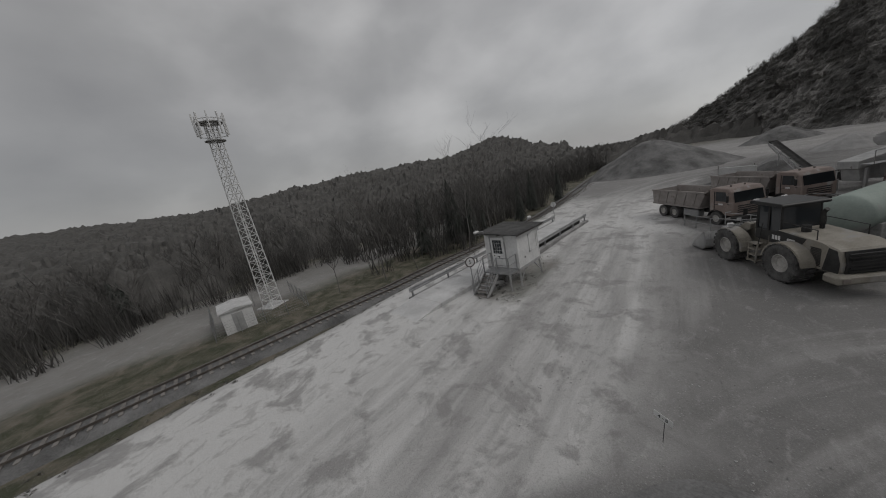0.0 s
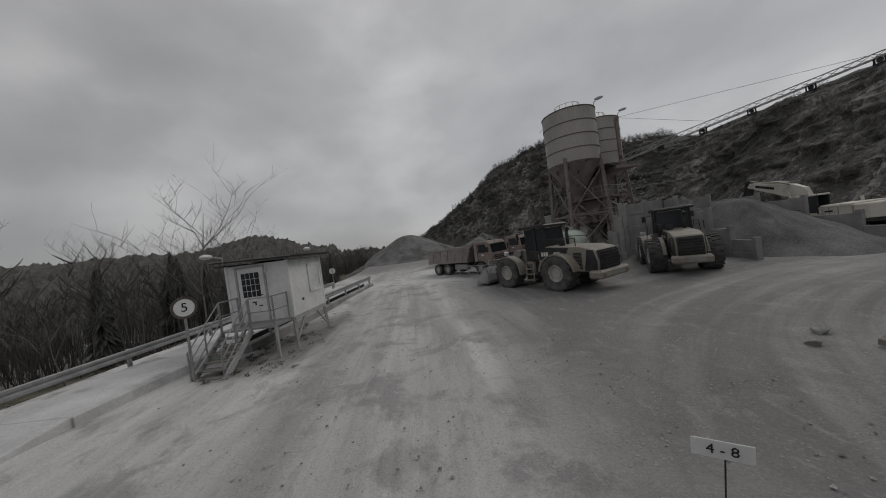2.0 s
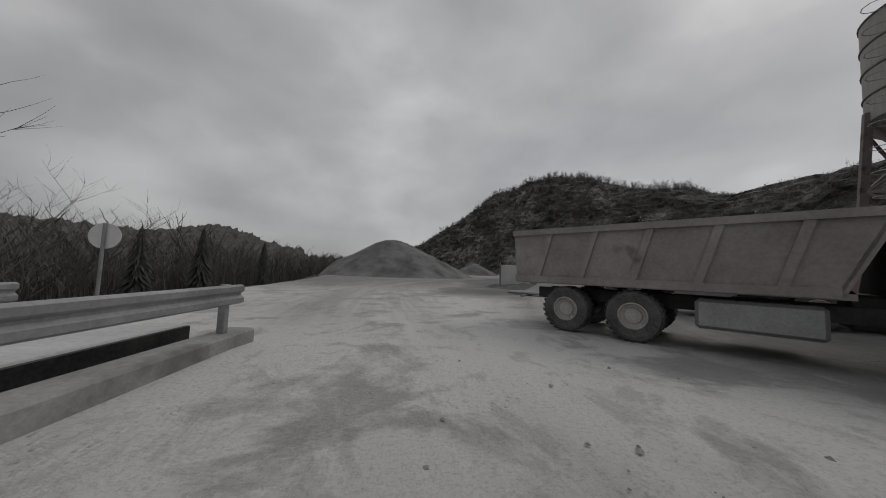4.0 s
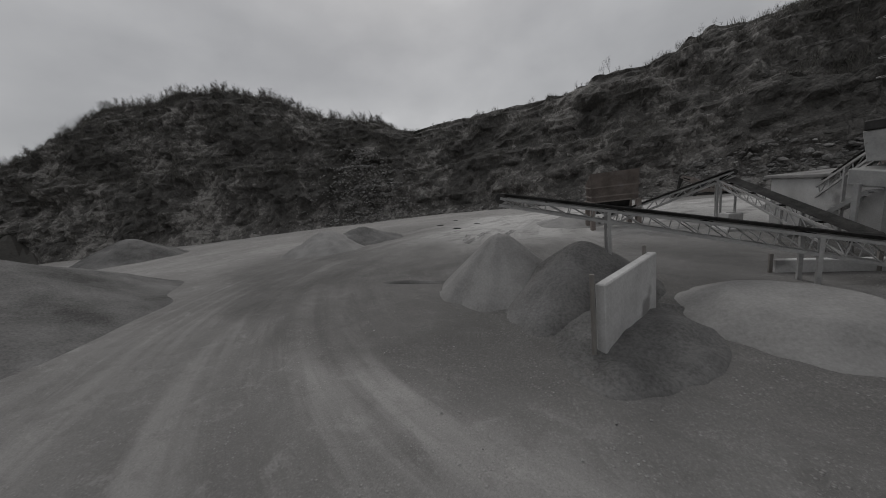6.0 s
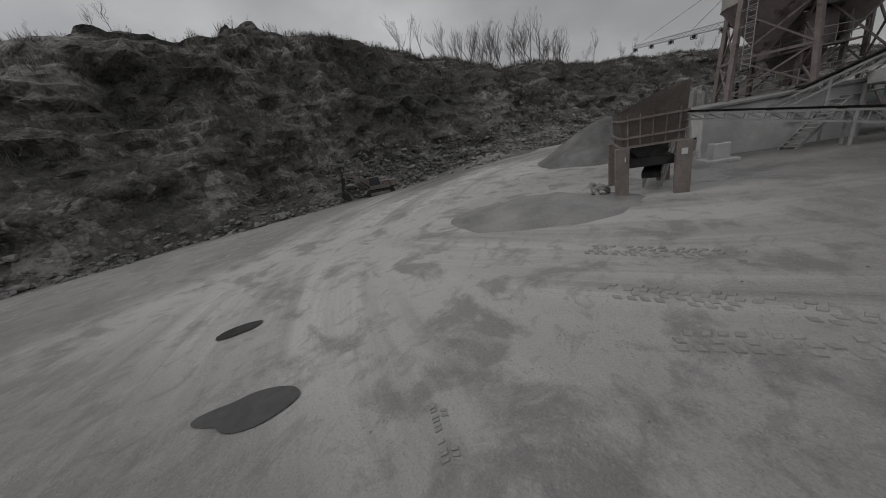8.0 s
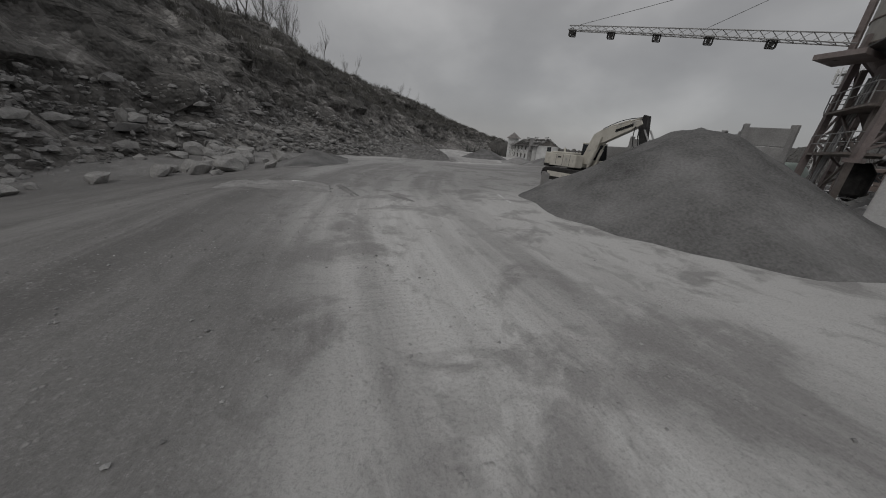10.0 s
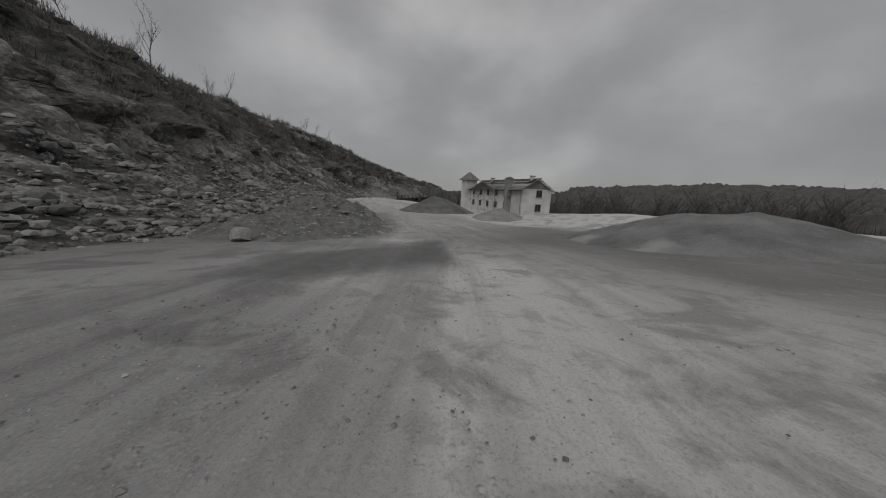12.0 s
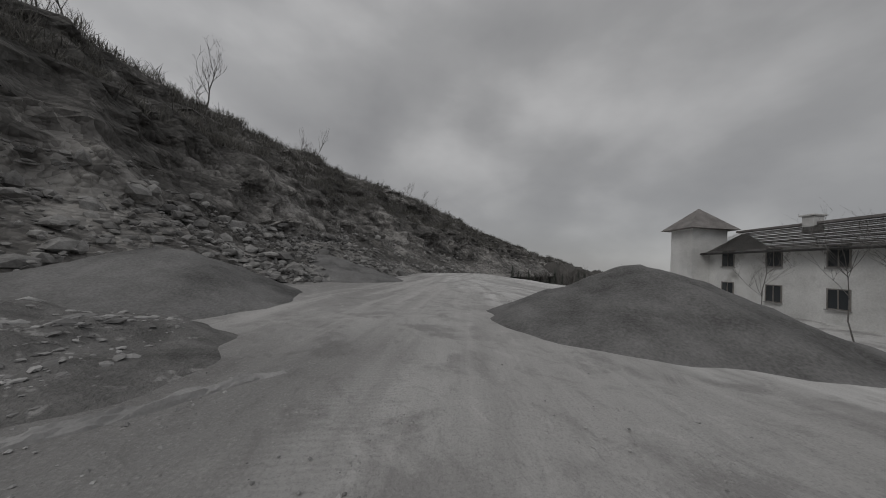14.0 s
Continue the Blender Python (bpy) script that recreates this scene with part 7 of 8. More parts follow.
    rod(bm, (0.4, -Y - 0.1, Z1 - 0.4), (0.4, -Y - 0.1, Z1 - 0.05), 0.02, n=6)
    part("porch_lamp", bm, M_LAMP, t)
    # landing and stairs to the south
    bm = bmesh.new()
    box(bm, -0.9, 1.1, -Y - 1.0, -Y - 0.06, Z0 - 0.08, Z0 - 0.02)
    land = part("landing", bm, M_GALV, t, "steel landing before the door")
    for x, y in ((-0.85, -Y - 0.95), (1.05, -Y - 0.95)):
        bm = bmesh.new()
        bar(bm, (x, y, -0.15), (x, y, Z0 - 0.05), 0.08)
        part("landing_post", bm, M_GREYPAINT, land)
    railing("landing_rail", [(1.05, -Y - 0.08, Z0 - 0.02), (1.05, -Y - 0.95, Z0 - 0.02), (0.2, -Y - 0.95, Z0 - 0.02)], land, 1.0, M_GALV, gap=0.9)
    railing("landing_rail", [(-0.85, -Y - 0.08, Z0 - 0.02), (-0.85, -Y - 0.95, Z0 - 0.02)], land, 1.0, M_GALV, gap=0.9)
    y0, y1 = -Y - 1.0, -Y - 2.35
    for k in range(6):
        bm = bmesh.new()
        f = (k + 0.5) / 6
        y, z = y0 + (y1 - y0) * f, (Z0 - 0.05) * (1 - (k + 1) / 6.5)
        box(bm, -0.8, 0.15, y - 0.13, y + 0.13, z - 0.02, z + 0.02)
        part("tread", bm, M_WOOD, t, "worn plank tread")
    for x in (-0.84, 0.19):
        bm = bmesh.new()
        bar(bm, (x, y0 + 0.05, Z0 - 0.1), (x, y1 - 0.1, -0.05), 0.05, 0.2)
        part("stringer", bm, M_GREYPAINT, t)
        for h in (0.95, 0.63, 0.32):
            bm = bmesh.new()
            rod(bm, (x, y0, Z0 + h), (x, y1, h), 0.022, n=6)
            part("stair_rail", bm, M_GALV, t, "grey tube stair rail")
        for f in (0.0, 0.5, 1.0):
            bm = bmesh.new()
            y, z = y0 + (y1 - y0) * f, Z0 * (1 - f)
            rod(bm, (x, y, z - 0.05), (x, y, z + 0.97), 0.025, n=6)
            part("rail_post", bm, M_GALV, t)
    # flood lights on the roof
    for x, y, s in ((-1.0, -Y - 0.3, -1), (0.5, Y + 0.1, 1)):
        root = new("flood_light")
        root.empty_display_size = 0.1
        root.parent = t
        bm = bmesh.new()
        rod(bm, (x, y, Z1 + 0.1), (x, y, Z1 + 0.35), 0.025, n=6)
        rod(bm, (x, y, Z1 + 0.35), (x - 0.1, y + 0.4 * s, Z1 + 0.42), 0.025, n=6)
        part("lamp_arm", bm, M_GALV, root)
        bm = bmesh.new()
        bmesh.ops.create_uvsphere(bm, u_segments=14, v_segments=8, radius=0.22, matrix=Matrix.Translation((x - 0.13, y + 0.55 * s, Z1 + 0.44)) @ Matrix.Diagonal((0.55, 1.15, 0.42, 1)))
        part("lamp_head", bm, M_LAMP, root, "pale oval lamp head", smooth=True)
    return t


weigh_cabin()


def w_beam(bm, y0, y1, x, z):
    prof = [(0.0, 0.0), (0.05, 0.03), (0.05, 0.1), (0.0, 0.14), (0.0, 0.17), (0.05, 0.21), (0.05, 0.28), (0.0, 0.31), (-0.015, 0.31), (0.03, 0.27), (0.03, 0.22), (-0.02, 0.17), (-0.02, 0.14), (0.03, 0.09), (0.03, 0.04), (-0.015, 0.0)]
    prism(bm, [(x + a, z + b) for a, b in prof], y0, y1, "y")


def weighbridge():
    t = thing("weighbridge", "long pale concrete weighbridge deck with steel guard rails", "weighbridge", pose(2.6, 30.4, 0, 0, 0, -6.5))
    for k in range(4):
        bm = bmesh.new()
        box(bm, -3.2, -0.62, -21.3 + 5.4 * k, -21.3 + 5.4 * k + 5.38, 0.1, 0.34, 0.02)
        part("deck_slab", bm, M_PALECON, t, "dusty pale deck slab")
        bm = bmesh.new()
        box(bm, -0.615, -0.55, -21.3 + 5.4 * k, -21.3 + 5.4 * k + 5.3, -0.1, 0.32)
        part("edge_girder", bm, M_DARKSTEEL if k else M_PALECON, t, "dark steel edge girder" if k else "dust-covered edge girder")
    bm = bmesh.new()
    box(bm, -0.22, 0.22, -16.5, 0.6, -0.2, 0.24, 0.03)
    part("near_kerb", bm, M_CONCRETE, t)
    bm = bmesh.new()
    box(bm, -0.55, -0.22, -16.5, 0.6, -0.2, -0.02)
    part("drain_floor", bm, M_DARKSTEEL, t)
    bm = bmesh.new()
    box(bm, -3.8, -3.25, -21.3, 0.6, -0.2, 0.16, 0.03)
    part("far_kerb", bm, M_CONCRETE, t)
    bm = bmesh.new()
    prism(bm, [(-21.3, 0.33), (-21.3, -0.1), (-24.5, -0.1)], -3.2, -0.6, "x")
    part("ramp", bm, M_PALECON, t, "pale ramp")
    for x, y0, y1, zz in ((0.0, -15.2, 0.4, 0.24), (-3.5, -21.4, 0.4, 0.16)):
        bm = bmesh.new()
        w_beam(bm, y0, y1, x + (0.06 if x == 0 else 0.06), zz + 0.42)
        r = part("guard_rail", bm, M_GALV, t, "dull corrugated guard rail")
        n = 6 if x == 0 else 7
        for k in range(n):
            bm = bmesh.new()
            y = y0 + 0.3 + (y1 - y0 - 0.6) * k / (n - 1)
            box(bm, x - 0.06, x + 0.055, y - 0.05, y + 0.05, zz - 0.02, zz + 0.74, 0.01)
            part("rail_post", bm, M_GALV, r)
    return t


weighbridge()


def round_sign(x, y, z, text, label, turn, r=0.3):
    t = thing("road_sign", label, "road sign", pose(x, y, ground_z(x, y), 0, 0, turn))
    bm = bmesh.new()
    rod(bm, (0, 0, -0.3), (0, 0, z + r), 0.035, n=10)
    part("pole", bm, M_GALV, t)
    bm = bmesh.new()
    lathe(bm, [(r, -0.045), (r, -0.035)], 32, (0, 0, z), "y")
    d = part("disc", bm, M_SIGN, t, "white enamel disc")
    bm = bmesh.new()
    lathe(bm, [(r + 0.001, -0.051), (r + 0.001, -0.0455), (r * 0.8, -0.0455), (r * 0.8, -0.051)], 32, (0, 0, z), "y", closed=True)
    part("rim_band", bm, surface("dull_red_sign_rim", (0.09, 0.05, 0.05), (0.14, 0.09, 0.085), 3, 0.5, bump=0), d, "dark red rim")
    if text:
        lettering(text, r * 1.15, d, pose(0, -0.05, z, 90, 0, 0), M_INK, 0.004)
    return t


round_sign(0.75, 11.35, 2.2, "5", "round white speed sign with a black 5 on a grey pole", 55, 0.32)
round_sign(-1.5, 33.4, 1.85, "", "round sign seen from behind on a thin grey pole", 190, 0.3)


def board_sign(x, y):
    t = thing("gravel_sign", "small white board marked 4 - 8 on a thin rod", "sign", pose(x, y, ground_z(x, y) - 0.02, 0, 3, -32))
    bm = bmesh.new()
    rod(bm, (0, 0, -0.3), (0.03, 0, 0.86), 0.008, n=6)
    part("rod", bm, M_DARKSTEEL, t)
    bm = bmesh.new()
    box(bm, -0.24, 0.24, -0.03, -0.016, 0.72, 0.9, 0.004)
    b = part("board", bm, M_SIGN, t)
    lettering("4 - 8", 0.135, b, pose(0, -0.034, 0.81, 90, 0, 0), M_INK, 0.003)


board_sign(10.6, 4.7)


def pallet(x, y, turn):
    t = thing("pallet", "weathered timber pallet lying in a muddy hollow", "pallet", pose(x, y, ground_z(x, y) + 0.02, 6, -5, turn))
    for k in range(7):
        bm = bmesh.new()
        yy = -0.42 + 0.14 * k
        box(bm, -0.5, 0.5, yy - 0.045, yy + 0.045, 0.1, 0.122)
        part("slat", bm, M_WOOD, t)
    for xx in (-0.45, 0, 0.45):
        bm = bmesh.new()
        box(bm, xx - 0.045, xx + 0.045, -0.47, 0.47, 0.0, 0.098)
        part("bearer", bm, M_WOOD, t)


pallet(16.9, 6.7, 12)


def drain_pipe(x, y):
    t = thing("concrete_pipe", "short wide concrete pipe half sunk in the gravel", "pipe", pose(x, y, ground_z(x, y), 0, 0, -20))
    bm = bmesh.new()
    lathe(bm, [(0.17, -0.3), (0.22, -0.3), (0.22, 0.3), (0.17, 0.3)], 28, (0, 0, 0.1), "x", closed=True)
    part("ring", bm, M_CONCRETE, t)


drain_pipe(17.9, 7.1)
for k, (bx, by, bs) in enumerate(((17.6, 6.1, 0.2), (18.1, 7.6, 0.25), (15.6, 7.5, 0.16), (16.4, 7.9, 0.2), (18.9, 7.7, 0.22), (15.4, 6.1, 0.14))):
    boulder(bx, by, bs, k, label="small pale stone lying in a muddy hollow")


# ---- mast and railway below the yard ----
def mast(x, y, top):
    z0 = ground_z(x, y)
    t = thing("radio_mast", "tall pale lattice radio mast with a ring of antennas", "mast", pose(x, y, z0, 0, 0, 20))
    h = top - z0
    def half(z):
        return 0.75 - 0.35 * z / h
    for sx in (-1, 1):
        for sy in (-1, 1):
            bm = bmesh.new()
            bar(bm, (sx * half(0), sy * half(0), -0.3), (sx * half(h), sy * half(h), h), 0.11)
            part("corner_leg", bm, M_WHITE, t)
    n = 22
    for i in range(n):
        bm = bmesh.new()
        za, zb = h * i / n, h * (i + 1) / n
        a, c = half(za), half(zb)
        for s in (-1, 1):
            bar(bm, (-a, s * a, za), (c, s * c, zb), 0.05)
            bar(bm, (s * a, a, za), (s * c, -c, zb), 0.05)
            bar(bm, (-c, s * c, zb), (c, s * c, zb), 0.05)
            bar(bm, (s * c, -c, zb), (s * c, c, zb), 0.05)
        part("lattice_bay", bm, M_WHITE, t)
    for zz, rr in ((h * 0.9, 1.0), (h * 0.985, 1.25)):
        bm = bmesh.new()
        lathe(bm, [(0.3, zz), (rr, zz), (rr, zz + 0.08), (0.3, zz + 0.08)], 20, closed=True)
        p = part("platform", bm, M_GREYPAINT, t)
    for zz in (0.93, 1.0):
        bm = bmesh.new()
        pts = [(1.35 * math.cos(b), 1.35 * math.sin(b), h * zz) for b in np.linspace(0, 2 * math.pi, 13)]
        for p, q in zip(pts, pts[1:]):
            rod(bm, p, q, 0.04, n=6)
        part("antenna_ring", bm, M_WHITE, t)
    for k in range(9):
        b = 2 * math.pi * k / 9
        bm = bmesh.new()
        box(bm, -0.09, 0.09, -0.06, 0.06, h * 0.925, h * 1.03, 0.02)
        o = part("antenna", bm, M_WHITE, t, "slim white panel antenna")
        o.matrix_basis = pose(1.42 * math.cos(b), 1.42 * math.sin(b), 0, 0, 0, math.degrees(b))
    bm = bmesh.new()
    box(bm, -1.3, 1.3, -1.3, 1.3, -0.6, 0.12, 0.04)
    part("footing", bm, M_PALECON, t)


mast(-28.8, 9.7, 18.0)


def shelter():
    z = ground_z(-27.0, 5.6)
    t = thing("equipment_shelter", "white equipment shelter beside the mast", "shelter", pose(-26.6, 5.4, z, 0, 0, -12))
    bm = bmesh.new()
    box(bm, -2.0, 2.0, -1.4, 1.4, -0.2, 2.3, 0.04)
    part("wall", bm, M_WHITE, t)
    bm = bmesh.new()
    prism(bm, [(-1.55, 2.3), (1.55, 2.3), (1.55, 2.4), (0, 2.62), (-1.55, 2.4)], -2.15, 2.15, "x")
    part("roof", bm, M_PALECON, t)
    bm = bmesh.new()
    box(bm, 2.0, 2.03, -0.5, 0.45, -0.05, 2.0, 0.01)
    part("door", bm, M_GREYPAINT, t)
    f = thing("mesh_fence", "wire mesh fence round the mast", "fence", pose(-27.9, 7.6, z, 0, 0, -12))
    c = [(-4, -4.2), (4.6, -4.2), (4.6, 4.6), (-4, 4.6), (-4, -4.2)]
    for a, b in zip(c, c[1:]):
        for k in range(4):
            p = Vector((*a, 0)).lerp(Vector((*b, 0)), k / 4)
            bm = bmesh.new()
            rod(bm, p - Vector((0, 0, 0.4)), p + Vector((0, 0, 1.9)), 0.035, n=6)
            part("post", bm, M_GALV, f)
        bm = bmesh.new()
        for k in range(1, 7):
            zz = 0.28 * k
            rod(bm, (*a, zz), (*b, zz), 0.008, n=4, caps=False)
        for k in range(1, 40):
            p = Vector((*a, 0)).lerp(Vector((*b, 0)), k / 40)
            rod(bm, p, p + Vector((0, 0, 1.75)), 0.006, n=3, caps=False)
        part("wire_mesh", bm, M_GALV, f)


shelter()


def railway():
    t = thing("railway_track", "single rusty railway track on timber sleepers below the yard", "railway", None, kind="structure")
    ys = np.arange(-90, 150, 1.5)

    def line(y):
        return -18.2 + 0.165 * y - 0.0006 * (y - 5) ** 2 * (1 if y > 5 else 0.2)
    for off_ in (-0.72, 0.72):
        bm = bmesh.new()
        for a, b in zip(ys, ys[1:]):
            xa, xb = line(a), line(b)
            bar(bm, (xa + off_, a, ground_z(xa, a) + 0.42), (xb + off_, b, ground_z(xb, b) + 0.42), 0.075, 0.16)
        part("rail", bm, M_RAILSTEEL, t, "rusty steel rail")
    sl = bpy.data.meshes.new("sleeper")
    bm = bmesh.new()
    box(bm, -1.25, 1.25, -0.12, 0.12, 0.18, 0.345, 0.015)
    bm.to_mesh(sl)
    bm.free()
    sl.materials.append(M_WOOD)
    for y in np.arange(-40, 70, 0.7):
        x = line(y)
        o = new("sleeper", sl)
        o.parent = t
        o.matrix_basis = pose(x, y, ground_z(x, y), 0, 0, -9)
    bed = []
    for y in ys:
        x = line(y)
        z = ground_z(x, y)
        bed.append([(x - 2.6, y, z - 0.1), (x - 1.5, y, z + 0.26), (x + 1.5, y, z + 0.26), (x + 2.6, y, z - 0.1)])
    o = new("ballast", grid_mesh("ballast", np.array(bed), M_GRAVEL))
    o.parent = t


railway()


# ---- white house ----
def house():
    t = thing("house", "long white plastered house with a tiled roof and corner tower", "house", pose(-2.5, -33.6, -1.75, 0, 0, -16))
    # local: x=0 is the east front, y runs south to north end at 0
    L, W, E, Rg = 21.6, 6.0, 4.6, 6.45
    bm = bmesh.new()
    box(bm, -W, 0, -L, 0, -0.6, E)
    prism(bm, [(-W, E), (0, E), (-W / 2, Rg - 0.1)], -0.3, 0.0, "y")
    prism(bm, [(-W, E), (0, E), (-W / 2, Rg - 0.1)], -L, -L + 0.3, "y")
    part("wall", bm, M_PLASTER, t, "dirty white plaster")
    bm = bmesh.new()
    prism(bm, [(-W + 0.3, E + 0.15), (-0.3, E + 0.15), (-W / 2, Rg - 0.15)], 0.002, 0.05, "y")
    for k in range(22):
        x = -W + 0.5 + 0.28 * k
        zt = E + 0.15 + (Rg - E - 0.4) * (1 - abs(x + W / 2) / (W / 2)) - 0.05
        if zt > E + 0.3:
            box(bm, x, x + 0.02, 0.05, 0.065, E + 0.2, zt)
    part("gable_boarding", bm, M_WOOD, t, "grey boarded gable")
    slope = math.hypot(W / 2 + 0.6, (Rg - E) * (W / 2 + 0.6) / (W / 2))
    for s in (0, 1):
        rows = 24
        root = new("roof")
        root.empty_display_size = 0.2
        root.parent = t
        root["label"] = "weathered tiled roof slope"
        for k in range(rows):
            f0, f1 = k / rows, (k + 1.12) / rows
            def at(f):
                x = -W / 2 + (W / 2 + 0.6) * (1 - f)
                z = Rg - (Rg - E) * (W / 2 + 0.6) / (W / 2) * (1 - f)
                return (x if s == 0 else -W - x), z
            (xa, za), (xb, zb) = at(f0), at(min(f1, 1.0))
            bm = bmesh.new()
            bar(bm, ((xa + xb) / 2, -L - 0.5, (za + zb) / 2 + 0.05), ((xa + xb) / 2, 0.7, (za + zb) / 2 + 0.05), 0.01, 0.01)
            bm.clear()
            v = [bm.verts.new(p) for p in ((xa, -L - 0.5, za + 0.07), (xa, 0.7, za + 0.07), (xb, 0.7, zb + 0.02), (xb, -L - 0.5, zb + 0.02))]
            bm.faces.new(v)
            bmesh.ops.solidify(bm, geom=bm.faces[:], thickness=0.05)
            part("tile_course", bm, M_ROOF, root)
    bm = bmesh.new()
    bar(bm, (-W / 2, -L - 0.5, Rg + 0.08), (-W / 2, 0.7, Rg + 0.08), 0.28, 0.16)
    part("ridge_cap", bm, M_ROOF, t)
    bm = bmesh.new()
    lathe(bm, [(0.05, -L - 0.4), (0.08, -L - 0.4), (0.08, 0.6), (0.05, 0.6)], 10, (0.68, 0, E - 0.28), "y", closed=True)
    part("gutter", bm, M_DARKSTEEL, t)
    bm = bmesh.new()
    rod(bm, (0.1, -0.3, -0.5), (0.1, -0.3, E - 0.3), 0.05, n=8)
    rod(bm, (0.1, -0.3, E - 0.3), (0.66, -0.3, E - 0.2), 0.05, n=8)
    part("downpipe", bm, M_GALV, t)

    def window(y, z, w=0.95, h=1.15, face="east"):
        root = new("window")
        root.empty_display_size = 0.2
        root.parent = t
        root.matrix_basis = pose(0, y, z) if face == "east" else pose(y, 0, z, 0, 0, 90)
        bm = bmesh.new()
        box(bm, 0.003, 0.02, -w / 2, w / 2, -h / 2, h / 2)
        part("pane", bm, M_GLASS, root, "dark window glass")
        bm = bmesh.new()
        for (y0, y1, z0, z1) in ((-w / 2 - 0.06, -w / 2, -h / 2 - 0.06, h / 2 + 0.06), (w / 2, w / 2 + 0.06, -h / 2 - 0.06, h / 2 + 0.06), (-w / 2, w / 2, h / 2, h / 2 + 0.06), (-w / 2, w / 2, -h / 2 - 0.06, -h / 2), (-0.025, 0.025, -h / 2, h / 2)):
            box(bm, 0.002, 0.05, y0, y1, z0, z1)
        part("window_frame", bm, M_WOOD, root)
        bm = bmesh.new()
        box(bm, 0.002, 0.14, -w / 2 - 0.1, w / 2 + 0.1, -h / 2 - 0.12, -h / 2 - 0.06)
        part("window_sill", bm, M_CONCRETE, root)
    for k in range(6):
        window(-5.6 - 3.45 * k, 3.95)
        if k != 5:
            window(-5.6 - 3.45 * k, 1.55, 0.95, 1.05)
    window(-3.4, 3.95, 1.1, 1.15, "north")
    window(-3.4, 1.5, 1.1, 1.15, "north")
    for y, big in ((-4.0, True), (-1.8, False), (-9.5, False), (-16.5, False)):
        bm = bmesh.new()
        if big:
            box(bm, 0.0, 0.9, y - 0.55, y + 0.55, -0.6, Rg - 0.05, 0.03)
            box(bm, -0.1, 1.0, y - 0.66, y + 0.66, Rg - 0.049, Rg + 0.12, 0.02)
        else:
            box(bm, -W / 2 - 0.35, -W / 2 + 0.35, y - 0.35, y + 0.35, Rg - 0.5, Rg + 0.55, 0.02)
            box(bm, -W / 2 - 0.45, -W / 2 + 0.45, y - 0.45, y + 0.45, Rg + 0.551, Rg + 0.68, 0.02)
        part("chimney", bm, M_CONCRETE if big else M_PLASTER, t, "grey rendered chimney stack" if big else "")
    # tower at the far corner
    root = new("tower")
    root.empty_display_size = 0.2
    root.parent = t
    bm = bmesh.new()
    box(bm, -1.4, 1.4, -L - 2.2, -L + 0.4, -0.6, 6.7)
    part("tower_wall", bm, M_PLASTER, root)
    bm = bmesh.new()
    apex = bm.verts.new((0, -L - 0.9, 8.5))
    c = [bm.verts.new(p) for p in ((-2.0, -L - 2.8, 6.5), (2.0, -L - 2.8, 6.5), (2.0, -L + 1.0, 6.5), (-2.0, -L + 1.0, 6.5))]
    for i in range(4):
        bm.faces.new((c[i], c[(i + 1) % 4], apex))
    bm.faces.new(c[::-1])
    part("tower_roof", bm, M_ROOF, root, "steep tiled tower roof")
    return t


house()

# ---- trees and scrub ----
def grow(seed, height, spread, levels=4, r0=0.16, up=0.5, sides=5, lean=0.0, count=(5, 4, 4, 3)):
    """Segments of a leafless tree: (a, b, radius at a, radius at b, level)."""
    rr = random.Random(seed)
    segs = []

    def limb(p, d, ln, r, lvl):
        n = 4 if lvl == 0 else 3
        q = p
        pts = [p]
        for i in range(n):
            d = (d + Vector((rr.gauss(0, 0.13), rr.gauss(0, 0.13), 0.06 if lvl else 0.1))).normalized()
            nq = q + d * ln / n
            segs.append((q, nq, r * (1 - 0.75 * i / n), r * (1 - 0.75 * (i + 1) / n), lvl))
            q = nq
            pts.append(q)
        if lvl + 1 < levels:
            for k in range(count[lvl]):
                f = rr.uniform(0.35 if lvl == 0 else 0.25, 1.0)
                j = min(int(f * n), n - 1)
                b = pts[j].lerp(pts[j + 1], f * n - j)
                a = rr.uniform(0, 6.28)
                out = Vector((math.cos(a), math.sin(a), 0))
                nd = (d * up + out * spread + Vector((0, 0, 0.35))).normalized()
                limb(b, nd, ln * rr.uniform(0.38, 0.62), r * (0.5 - 0.2 * f) + 0.004, lvl + 1)
    limb(Vector((0, 0, 0)), Vector((lean, 0, 1)).normalized(), height * 0.8, r0, 0)
    return segs


def stick_arrays(segs, sides=4, thick=1.0, least=0.006):
    vs, fs = [], []
    for a, b, ra, rb, lvl in segs:
        d = (b - a).normalized()
        u = d.orthogonal().normalized()
        w = d.cross(u)
        k = len(vs)
        for p, r in ((a, ra), (b, rb)):
            for i in range(sides):
                t = 2 * math.pi * i / sides
                vs.append(p + (u * math.cos(t) + w * math.sin(t)) * max(r * thick, least))
        for i in range(sides if sides > 2 else 1):
            j = (i + 1) % sides
            fs.append([k + i, k + j, k + sides + j, k + sides + i])
    return np.array([v[:] for v in vs]), fs


def mesh_of(name, arrs, material):
    me = bpy.data.meshes.new(name)
    me.from_pydata(arrs[0].tolist(), [], arrs[1])
    me.materials.append(material)
    me.update()
    return me


